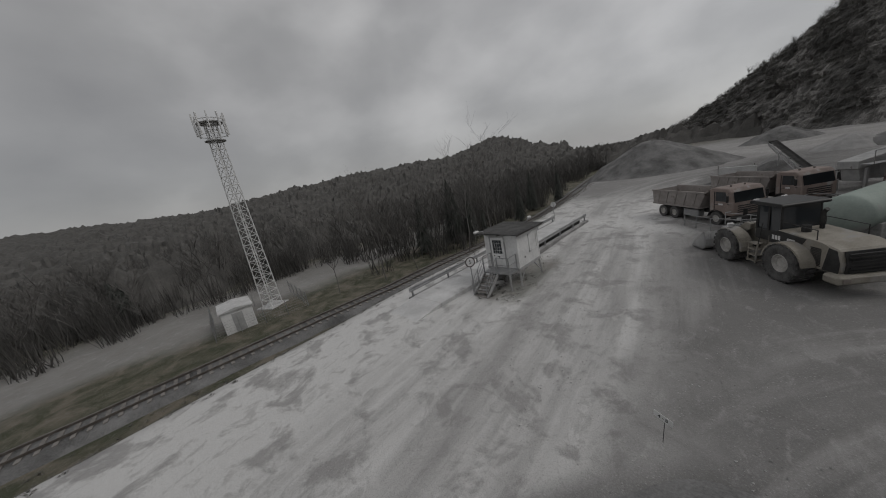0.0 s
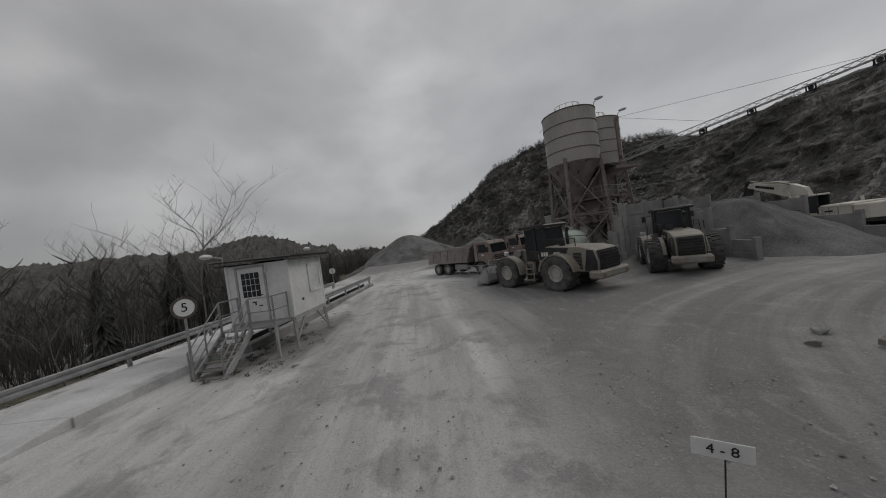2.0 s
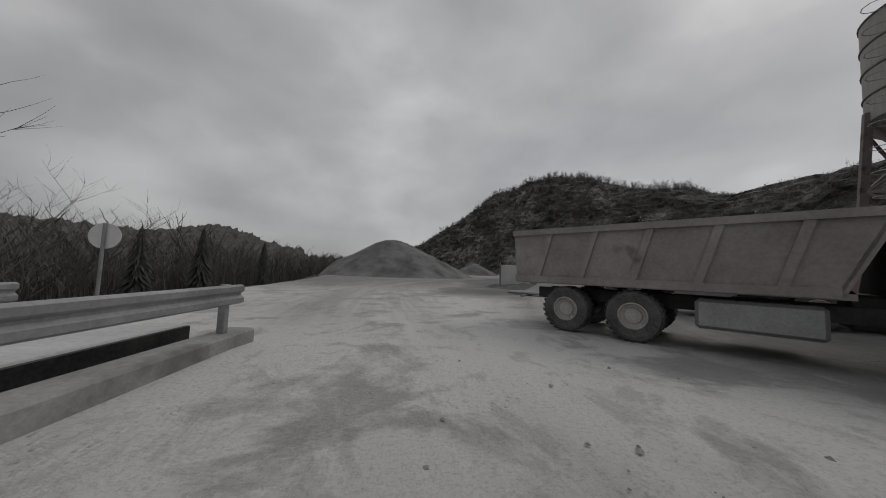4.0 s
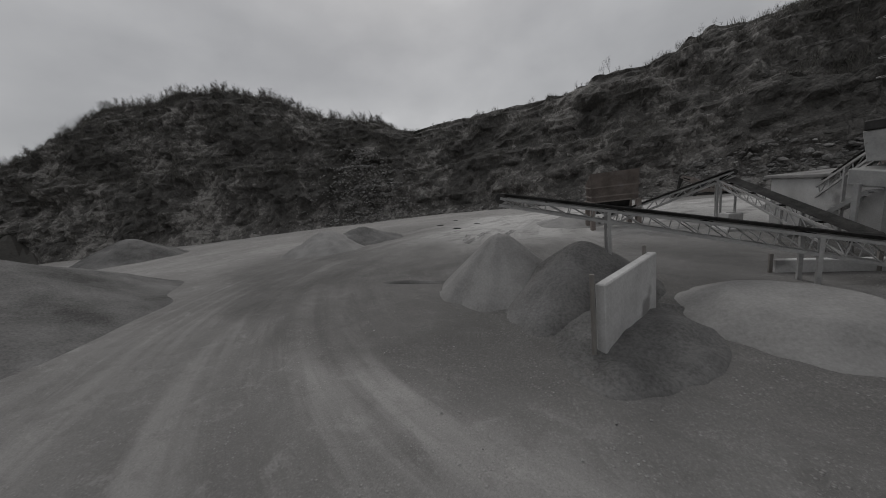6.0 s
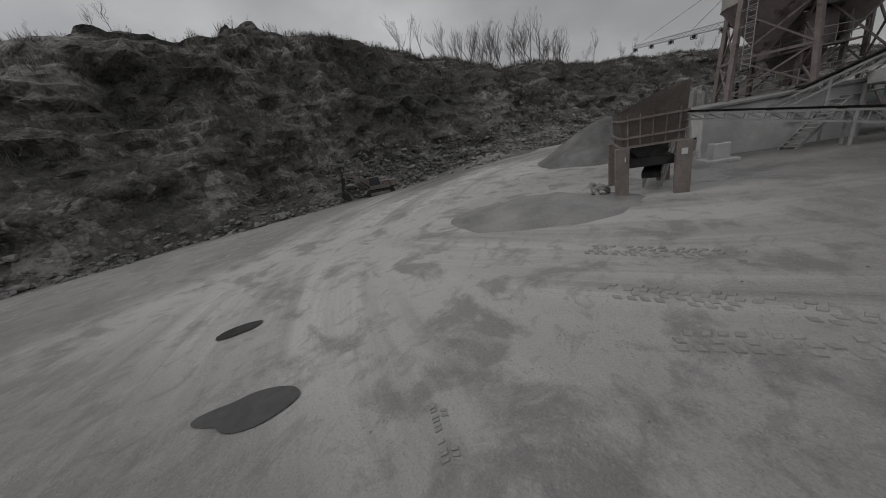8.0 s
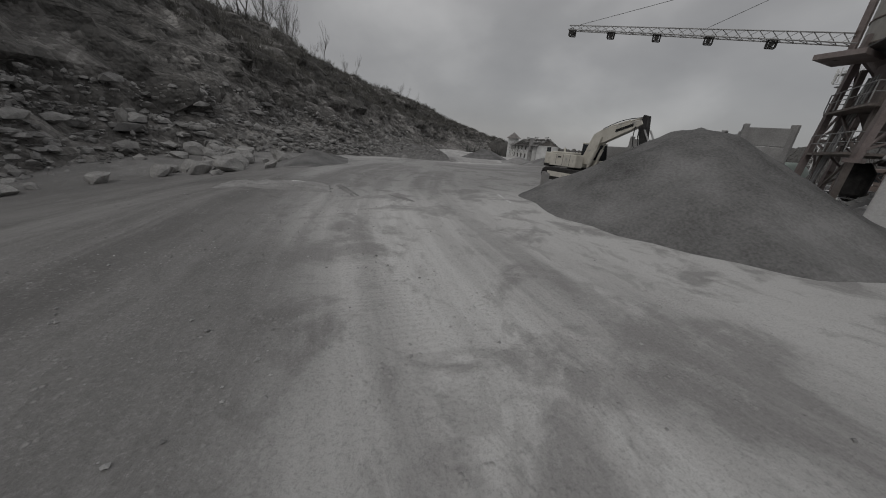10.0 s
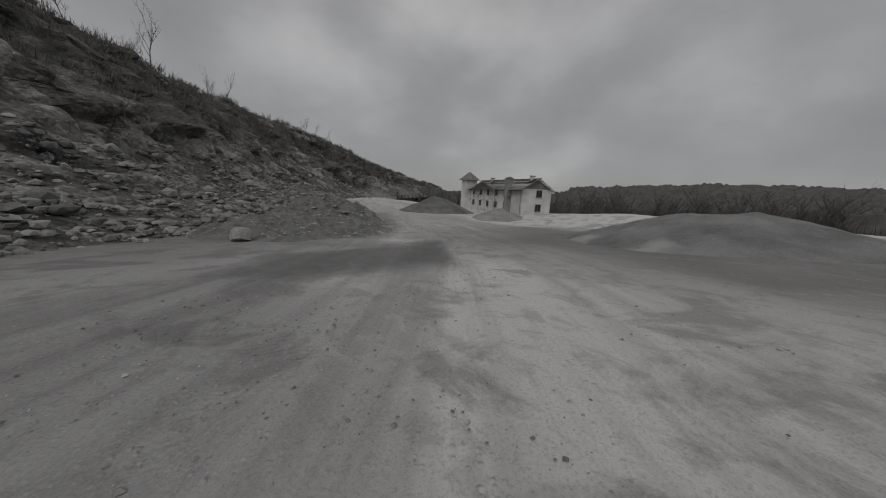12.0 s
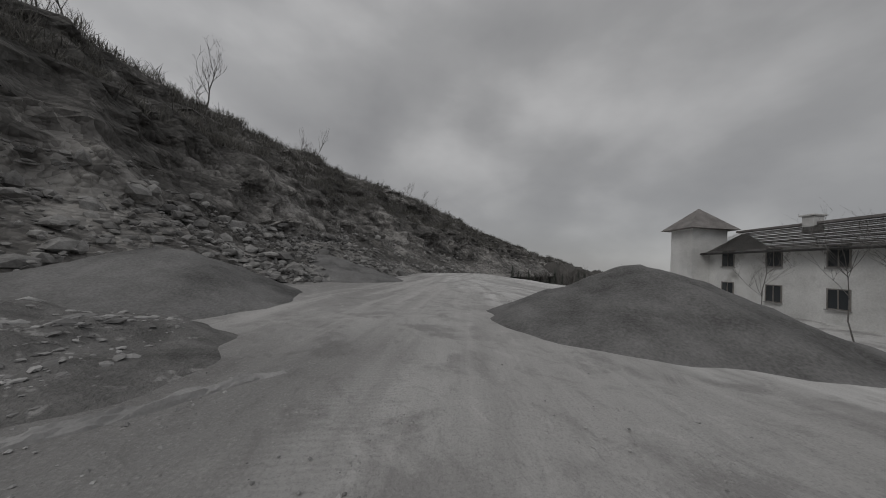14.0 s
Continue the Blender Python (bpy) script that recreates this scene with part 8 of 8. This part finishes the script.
def bare_tree(seed, height, spread, label, lean=0.0, thick=1.0, count=(9, 5, 4, 3)):
    t = thing("tree", label, "tree", pose(0, 0, 0), "leafless trees")
    segs = grow(seed, height, spread, 4, 0.022 * thick * height ** 0.6, count=count, lean=lean)
    o = new("trunk", mesh_of("trunk", stick_arrays([s for s in segs if s[4] == 0], 7), M_BARK))
    o.parent = t
    o = new("crown", mesh_of("crown", stick_arrays([s for s in segs if s[4] > 0], 3, least=0.004 * thick ** 2), M_TWIG))
    o.parent = t
    return t


def spruce_arrays(seed, tiers=11, arms=9):
    """A unit-high spruce: drooping jagged tiers round a stem."""
    rr = random.Random(seed)
    vs, fs = [(0, 0, 0), (0.012, 0, 0), (0, 0.012, 0), (0, 0, 1)], [[0, 1, 3], [1, 2, 3], [2, 0, 3]]
    for i in range(tiers):
        z = 0.12 + 0.86 * i / tiers
        r = 0.2 * (1 - z) ** 0.8 + 0.015
        for k in range(arms):
            a = 2 * math.pi * (k + 0.5 * (i % 2) + rr.uniform(-0.3, 0.3)) / arms
            rl = r * rr.uniform(0.65, 1.2)
            w = 3.2 / arms
            n = len(vs)
            vs += [(0, 0, z + 0.07), (rl * 0.6 * math.cos(a - w), rl * 0.6 * math.sin(a - w), z - 0.01), (rl * math.cos(a), rl * math.sin(a), z - 0.05 - 0.03 * rr.random()), (rl * 0.6 * math.cos(a + w), rl * 0.6 * math.sin(a + w), z - 0.01)]
            fs += [[n, n + 1, n + 2], [n, n + 2, n + 3]]
    return np.array(vs), fs


SPRUCES = [spruce_arrays(k) for k in range(4)]
SAPLINGS = []
for k in range(8):
    s_ = grow(90 + k, 1.0, 0.6, 3, 0.006, count=(10, 4, 3))
    stem, twig = stick_arrays([q for q in s_ if q[4] < 1], 3, least=0.0017), stick_arrays([q for q in s_ if q[4] > 0], 2, least=0.0022)
    SAPLINGS.append((np.concatenate([stem[0], twig[0]]), stem[1] + [[v + len(stem[0]) for v in f] for f in twig[1]]))
THICKETS = []
for k in range(5):
    rr = random.Random(300 + k)
    vs, fs = [], []
    for i in range(42):
        a, b = rr.uniform(0, 6.28), rr.uniform(0.0, 0.55)
        h, r = rr.uniform(0.5, 1.0), rr.uniform(0.1, 0.5)
        base = Vector((math.cos(a) * b * 0.6, math.sin(a) * b * 0.6, 0))
        tip = base + Vector((math.cos(a) * r, math.sin(a) * r, h))
        w = Vector((-math.sin(a), math.cos(a), 0)) * rr.uniform(0.012, 0.04)
        n = len(vs)
        mid_ = base.lerp(tip, 0.55)
        vs += [base[:], (mid_ + w)[:], tip[:], (mid_ - w)[:]]
        fs += [[n, n + 1, n + 2], [n, n + 2, n + 3]]
    THICKETS.append((np.array(vs), fs))

BRUSH = []
for k in range(6):
    rr = random.Random(500 + k)
    vs, fs = [], []
    for i in range(36):
        a, b = rr.uniform(0, 6.28), 0.5 * rr.random() ** 0.5
        base = Vector((math.cos(a) * b, math.sin(a) * b, 0))
        tip = base + Vector((rr.gauss(0, 0.16), rr.gauss(0, 0.16), rr.uniform(0.45, 1.0) * (1.15 - 0.7 * b)))
        mid_ = base.lerp(tip, 0.5) + Vector((rr.gauss(0, 0.03), rr.gauss(0, 0.03), 0))
        w = Vector((-math.sin(a * 3), math.cos(a * 3), 0)) * rr.uniform(0.006, 0.016)
        n = len(vs)
        vs += [(base - w)[:], (base + w)[:], (mid_ + w)[:], (mid_ - w)[:], tip[:]]
        fs += [[n, n + 1, n + 2, n + 3], [n + 3, n + 2, n + 4]]
    BRUSH.append((np.array(vs), fs))

# single trees at the wood's edge
kinds = [bare_tree(11, 12.0, 0.75, "tall leafless tree at the edge of the wood", 0.0, 0.75), bare_tree(12, 10.0, 0.9, "spreading leafless tree at the edge of the wood", 0.0, 0.75), bare_tree(13, 11.0, 0.55, "slim leafless birch at the edge of the wood", 0.0, 0.75)]
spots = [(-19.0, 20.0, 1.0), (-16.5, 23.5, 0.8), (-17.5, 30.5, 0.75), (-13.2, 31.0, 1.35), (-11.2, 34.5, 1.3), (-15.5, 36.5, 0.9), (-20.0, 42.0, 0.9), (-13.5, 47.0, 0.85), (-24.0, 33.0, 1.0), (-22.0, 15.0, 0.8), (-16.0, 58.0, 0.9), (-24.5, 25.0, 1.1), (-12.5, 41.0, 0.7), (-10.0, 29.0, 0.6)]
for k, (x, y, s) in enumerate(spots):
    src = kinds[k % 3]
    m = pose(x, y, ground_z(x, y) - 0.1, 0, 0, 77 * k) @ Matrix.Scale(s, 4)
    if k < 3:
        src.matrix_basis = m
        src.scale = (s, s, s)
    else:
        o = copy_thing(src, pose(x, y, ground_z(x, y) - 0.1, 0, 0, 77 * k))
        o.scale = (s, s, s)


def spruce_tree(x, y, h, k):
    t = thing("spruce", "dark green spruce at the edge of the wood", "tree", pose(x, y, ground_z(x, y) - 0.2, 0, 0, 50 * k), "spruces")
    bm = bmesh.new()
    rod(bm, (0, 0, 0), (0, 0, h * 0.97), 0.02 * h, 0.01, n=8)
    part("trunk", bm, M_BARK, t)
    v, f = spruce_arrays(70 + k, 34, 19)
    o = new("crown", mesh_of("crown", (v * np.array([h, h, h]), f), M_SPRUCE))
    o.parent = t


for k, (x, y, h) in enumerate(((-19.5, 37.5, 9.5), (-17.6, 39.0, 8.5), (-21.5, 31.0, 9), (-14.5, 52.0, 8.0), (-16.5, 63.0, 9.0), (-12.0, 68.0, 8.0), (-26.0, 45.0, 11))):
    spruce_tree(x, y, h, k)

# house-side and ridge trees
for k, (x, y, s) in enumerate(((0.2, -37.5, 0.42), (-0.6, -40.5, 0.5), (-1.2, -43.0, 0.45), (-3.2, -47.5, 0.4), (-14.0, -118.0, 0.4), (-18.0, -121.0, 0.45))):
    o = copy_thing(kinds[k % 3], pose(x, y, ground_z(x, y) - 0.1, 0, 0, 40 + 77 * k))
    o.scale = (s, s, s)
    tagged(o, "small leafless tree beside the white house" if k < 4 else "leafless tree at the end of the quarry face")

R = random.Random(9)
def crest_spot(x, y):
    """The face's surface height nearest to a plan position."""
    d = (face_pts[:, 40:, 0] - x) ** 2 + (face_pts[:, 40:, 1] - y) ** 2
    i = np.unravel_index(np.argmin(d), d.shape)
    return face_pts[i[0], 40 + i[1], 2]


lone = [bare_tree(21, 8.5, 0.42, "tall slim leafless tree on the crest of the quarry", 0.12, 1.55, (8, 4, 3)), bare_tree(22, 7.0, 0.6, "crooked leafless tree on the crest of the quarry", 0.25, 1.55, (8, 4, 3)), bare_tree(23, 9.0, 0.35, "slim bare trunk with few twigs on the crest", 0.05, 1.55, (6, 3, 2))]
# groups of slim trees along the crest: where each starts, its length, how many, and their height
GROUPS = ((318, 4, 2, 0.4), (384, 12, 6, 0.95), (398, 10, 8, 1.0), (412, 22, 22, 1.1), (437, 18, 13, 0.95), (466, 3, 2, 0.8), (489, 3, 3, 0.75), (520, 20, 4, 0.55))
k = 0
for start, reach, many, tall in GROUPS:
    for _ in range(many):
        p = face_at(start + reach * R.random(), R.uniform(0.82, 0.89))
        s = tall * R.uniform(1.05, 1.6)
        m = pose(p[0], p[1], p[2] - 0.3, R.uniform(-7, 7), R.uniform(-7, 7), R.uniform(0, 360))
        if k < 3:
            o = lone[k]
            o.matrix_basis = m
        else:
            o = copy_thing(lone[k % 3], m)
        o.scale = (s, s, s)
        k += 1

# woods along the crest
places, shrubs, slope_shrubs = [], [], []
for _ in range(5200):
    s = R.uniform(60, 640)
    i = min(int(s), len(fu) - 1)
    north = fy[i] > 105
    if not north and fy[i] > 0 and R.random() < 0.9:
        continue
    p = face_at(s, R.uniform(0.78, 0.93) if north else R.uniform(0.8, 0.93))
    h = R.uniform(1.6, 3.8) if north else R.uniform(0.8, 2.4)
    places.append((p[0], p[1], p[2] - 0.3, h, R.uniform(0, 6.3)))
tagged(scatter_mesh("crest_wood", SAPLINGS, places, M_TWIG), "leafless wood along the quarry's crest", "trees", kind="stuff")
for _ in range(9000):
    s = R.uniform(60, 640)
    i = min(int(s), len(fu) - 1)
    v = R.uniform(0.42, 0.97) if fy[i] < 20 else (R.choice((R.uniform(0.62, 0.97), R.uniform(0.8, 0.97), R.uniform(0.3, 0.7))) if fy[i] > 100 else R.choice((R.uniform(0.55, 0.8), R.uniform(0.3, 0.7), R.uniform(0.85, 0.95))))
    if 20 < fy[i] < 100 and R.random() < 0.65:
        continue
    if fy[i] < 0 and R.random() < 0.35:
        v = R.uniform(0.82, 0.92)
    p = face_at(s, v)
    h = R.uniform(0.8, 2.2)
    shrubs.append((p[0] + R.uniform(-.5, .5), p[1] + R.uniform(-.5, .5), p[2] - 0.15, (h * 1.5, h * 1.5, h), R.uniform(0, 6.3)))
tagged(scatter_mesh("slope_scrub", BRUSH, shrubs, M_SHRUB), "dry leafless scrub on the quarry slopes", "scrub", kind="stuff")

# the wood to the west
bare, dark, low = [], [], []
wx, wy = np.array([R.uniform(-190, -14) for _ in range(9000)]), np.array([R.uniform(-110, 240) for _ in range(9000)])
we = west_edge(wy) - wx
inner = np.where(wy > 24, 13, 36)
chance = np.array([R.random() for _ in range(9000)])
keep = (we > inner) & (np.hypot(wx, wy) < 210) & (chance < np.where(we < inner + 25, 0.9, 0.4))
wx, wy = wx[keep], wy[keep]
for x, y, z in zip(wx, wy, sheet_z(wx, wy)):
    if R.random() < 0.05:
        hh = R.uniform(4.5, 8.5)
        dark.append((x, y, z - 0.3, (1.25 * hh, 1.25 * hh, hh), R.uniform(0, 6.3)))
    elif R.random() < 0.65:
        bare.append((x, y, z - 0.3, R.uniform(5, 9.5), R.uniform(0, 6.3)))
    low.append((x + R.uniform(-3, 3), y + R.uniform(-3, 3), z - 0.2, (3.4, 3.4, R.uniform(3, 6.5)), R.uniform(0, 6.3)))
wx, wy = np.array([R.uniform(-95, -16) for _ in range(420)]), np.array([R.uniform(-190, -75) for _ in range(420)])
keep = foot_line(wx, wy)[0] < -14
wx, wy = wx[keep], wy[keep]
for x, y, z in zip(wx, wy, sheet_z(wx, wy)):
    (dark if R.random() < 0.3 else bare).append((x, y, z - 0.3, R.uniform(3.5, 6.5), R.uniform(0, 6.3)))
tagged(scatter_mesh("bare_wood", SAPLINGS, bare, M_TWIG), "dense leafless wood beyond the railway", "trees", kind="stuff")
tagged(scatter_mesh("spruce_wood", SPRUCES, dark, M_SPRUCE), "dark spruces scattered through the wood", "trees", kind="stuff")
tagged(scatter_mesh("undergrowth", BRUSH, low, M_WOODS), "dark undergrowth beneath the wood", "scrub", kind="stuff")

# canopy of the far wooded hills
az = np.radians(np.arange(-200, 12, 0.35))[:, None]
r_in = np.clip(62 / np.maximum(np.abs(np.sin(az)), 0.02), 62, 175) + 12 * field(az * 6, 0 * az)
rad = r_in * (1500 / r_in) ** np.linspace(0, 1, 120)[None]
X, Y = 5 + rad * np.sin(az), 5 + rad * np.cos(az)
Z = sheet_z(X, Y)
inside = smooth(0, 14, rad - r_in)
bumps = np.abs(field(X / 5, Y / 5)) * 3.2 + 1.2 * np.maximum(field(X / 1.7, Y / 1.7, 8), 0) + np.maximum(field(X / 2.6, Y / 2.6, 4), 0) * 3.5 + 3 * field(X / 30, Y / 30, 2)
Z = Z - 0.5 + inside * (4.2 + 0.8 * bumps * (1 + rad / 700))
tagged(new("far_woods", grid_mesh("far_woods", np.stack([X, Y, Z], -1), M_WOODS, smooth=False)), "dark wooded hills beyond the yard", "woodland", kind="stuff")

# dry grass on the verges and round the cabin
tufts = []
ty_ = np.array([R.uniform(-25, 70) for _ in range(3000)])
tx_ = west_edge(ty_) - np.array([R.uniform(0.5, 11) for _ in range(3000)])
tx_[:200] = [R.uniform(0.9, 3.9) for _ in range(200)]
ty_[:200] = [R.uniform(11.0, 19.5) for _ in range(200)]
for x, y, z in zip(tx_, ty_, level(tx_, ty_)):
    tufts.append((x, y, z - 0.03, (0.3, 0.3, R.uniform(0.04, 0.14)), R.uniform(0, 6.3)))
tagged(scatter_mesh("verge_grass", THICKETS, tufts, M_SHRUB), "dry grass and weeds on the verge", "grass", kind="stuff")

# imprints of tyre lugs pressed into the dust
M_DUST = surface("pressed_dust", (0.24, 0.235, 0.23), (0.4, 0.39, 0.38), 1.2, 0.95, bump=0.3, fine=20, bump_size=0.02)


def tyre_track(a, c, width, pitch, lugs, slant, seed, height=0.02):
    rr = random.Random(seed)
    a, c = Vector(a), Vector(c)
    d = (c - a).normalized()
    w = Vector((-d.y, d.x))
    vs, fs = [], []
    n = int((c - a).length / pitch)
    for i in range(n):
        for j in range(lugs):
            if rr.random() < 0.22 + 0.3 * math.sin(i * 0.37 + seed) ** 4:
                continue
            u = ((j + 0.5) / lugs - 0.5) * width
            m = a + d * (i * pitch + slant * abs(u) + 0.5 * pitch * (j % 2) + rr.gauss(0, 0.012)) + w * (u + 0.05 * math.sin(i * pitch * 0.9))
            hw, hl, tilt = width / lugs * 0.43, pitch * 0.36, slant * (1 if u > 0 else -1)
            z = ground_z(m.x, m.y) + 0.012
            k = len(vs)
            for e, zz in ((1.0, -0.05), (0.72, height * rr.uniform(0.6, 1.2))):
                for su, sd in ((-1, -1), (1, -1), (1, 1), (-1, 1)):
                    q = m + w * su * hw * e + d * (sd * hl * e + tilt * su * hw * e)
                    vs.append((q.x, q.y, z + zz))
            fs += [[k + 4, k + 5, k + 6, k + 7]] + [[k + f, k + (f + 1) % 4, k + 4 + (f + 1) % 4, k + 4 + f] for f in range(4)]
    ob = new("tyre_track", mesh_of("tyre_track", (np.array(vs), fs), M_DUST))
    tagged(ob, "tyre lug imprints pressed into the dusty ground", "tyre track", kind="stuff")


tyre_track((52.75, 23.6), (52.25, 26.4), 0.34, 0.085, 2, 0.1, 1, 0.012)
tyre_track((50.75, 26.2), (50.35, 27.6), 0.36, 0.11, 2, 0.2, 2, 0.01)
tyre_track((37.4, 56.7), (33.6, 57.0), 0.75, 0.24, 4, 0.3, 3, 0.022)
tyre_track((36.8, 59.4), (30.8, 59.6), 0.8, 0.26, 4, 0.3, 4, 0.022)
tyre_track((35.6, 61.0), (32.5, 60.3), 0.6, 0.24, 3, 0.3, 5, 0.018)
tyre_track((38.8, 63.6), (38.1, 64.4), 0.3, 0.09, 2, 0.2, 6, 0.01)


def rut_ridge(a, c, width, height, seed):
    """Dust pushed up beside a wheel rut: a crumbling low ridge."""
    a, c = np.array(a, float), np.array(c, float)
    ln = np.hypot(*(c - a))
    d = (c - a) / ln
    u, v = np.meshgrid(np.arange(0, ln, 0.07), np.linspace(-1, 1, 9), indexing="ij")
    wv = v * width + 0.12 * field(u / 1.1, 0 * u, seed)
    X, Y = a[0] + d[0] * u - d[1] * wv, a[1] + d[1] * u + d[0] * wv
    ends = smooth(0, 0.6, u) * smooth(ln, ln - 0.6, u)
    Z = level(X, Y) + 0.02 + height * ends * ((1 - v ** 2) * (0.75 + 0.5 * field(u / 0.35, v * 2, seed)) + 0.3 * field(u / 0.12, v * 4, seed + 3)) - 0.06 * np.abs(v) ** 3
    ob = new("rut_ridge", grid_mesh("rut_ridge", np.stack([X, Y, Z], -1), M_DUST, smooth=False))
    tagged(ob, "crumbling ridge of dust beside a wheel rut", "rut", kind="stuff")


for k, dy in enumerate((0.0, 0.33, 0.7, 1.0, 1.35)):
    rut_ridge((57.5, 23.0 + dy * 0.8), (53.1, 23.9 + dy), 0.13 + 0.03 * (k % 2), 0.1, k)
rut_ridge((23.6, -37.2), (20.6, -40.2), 0.16, 0.09, 11)

# spilled lime and faded line paint on the road
M_LIME = surface("spilled_white_lime", (0.5, 0.5, 0.49), (0.72, 0.72, 0.71), 2.0, 0.9, bump=0.2, fine=15, bump_size=0.01)


def spill(x, y, rx, ry, turn, k, label):
    th, rr_ = np.linspace(0, 2 * np.pi, 49)[None], np.linspace(0, 1, 6)[:, None]
    w = 1 + 0.45 * field(np.cos(th) * 1.6 + k * 3, np.sin(th) * 1.6) + 0.2 * field(np.cos(th) * 5 + k, np.sin(th) * 5)
    lx, ly = rr_ * rx * w * np.cos(th), rr_ * ry * w * np.sin(th)
    c, s = math.cos(radians(turn)), math.sin(radians(turn))
    X, Y = x + lx * c - ly * s, y + lx * s + ly * c
    Z = level(X, Y) + 0.045 - 0.05 * rr_ ** 4
    tagged(new("lime_spill", grid_mesh("lime_spill", np.stack([X, Y, Z], -1), M_LIME)), label, "spill", kind="stuff")


spill(54.4, 23.0, 0.5, 0.1, -42, 1, "white lime spilled on the haul road")
spill(54.0, 23.5, 0.28, 0.08, 60, 2, "white lime spilled on the haul road")
spill(45.85, 26.8, 0.55, 0.05, 74, 3, "faded white line paint on the road")
spill(46.1, 27.85, 0.27, 0.05, 90, 4, "faded white line paint on the road")
for k, (x, y, rx, ry, a) in enumerate(((26.8, -44.6, 1.1, 0.3, -25), (25.4, -43.6, 0.8, 0.22, -15), (24.0, -43.4, 0.9, 0.2, -30), (26.2, -45.8, 0.6, 0.2, -20))):
    spill(x, y, rx, ry, a, k + 6, "thin pale silt left on the stony bank")

# puddle stains on the haul road
for k, (x, y, rx, ry, a) in enumerate(((42.2, 64.8, 0.95, 0.5, 40), (45.9, 63.4, 0.6, 0.34, 60), (46.3, 69.0, 0.9, 0.5, 30), (52.3, 69.0, 0.7, 0.3, 40))):
    t = thing("puddle", "shallow dark puddle on the haul road", "puddle", pose(x, y, 0, 0, 0, 0))
    na = 40
    th = np.linspace(0, 2 * np.pi, na)[None]
    rr_ = np.linspace(0, 1, 5)[:, None]
    w = 1 + 0.25 * field(np.cos(th) * 1.3 + k * 3, np.sin(th) * 1.3)
    lx, ly = rr_ * rx * w * np.cos(th), rr_ * ry * w * np.sin(th)
    c, s = math.cos(radians(a)), math.sin(radians(a))
    PX, PY = lx * c - ly * s, lx * s + ly * c
    PZ = level(x + PX, y + PY) + 0.035
    o = new("water_film", grid_mesh("water_film", np.stack([PX, PY, PZ], -1), M_WATER))
    o.parent = t
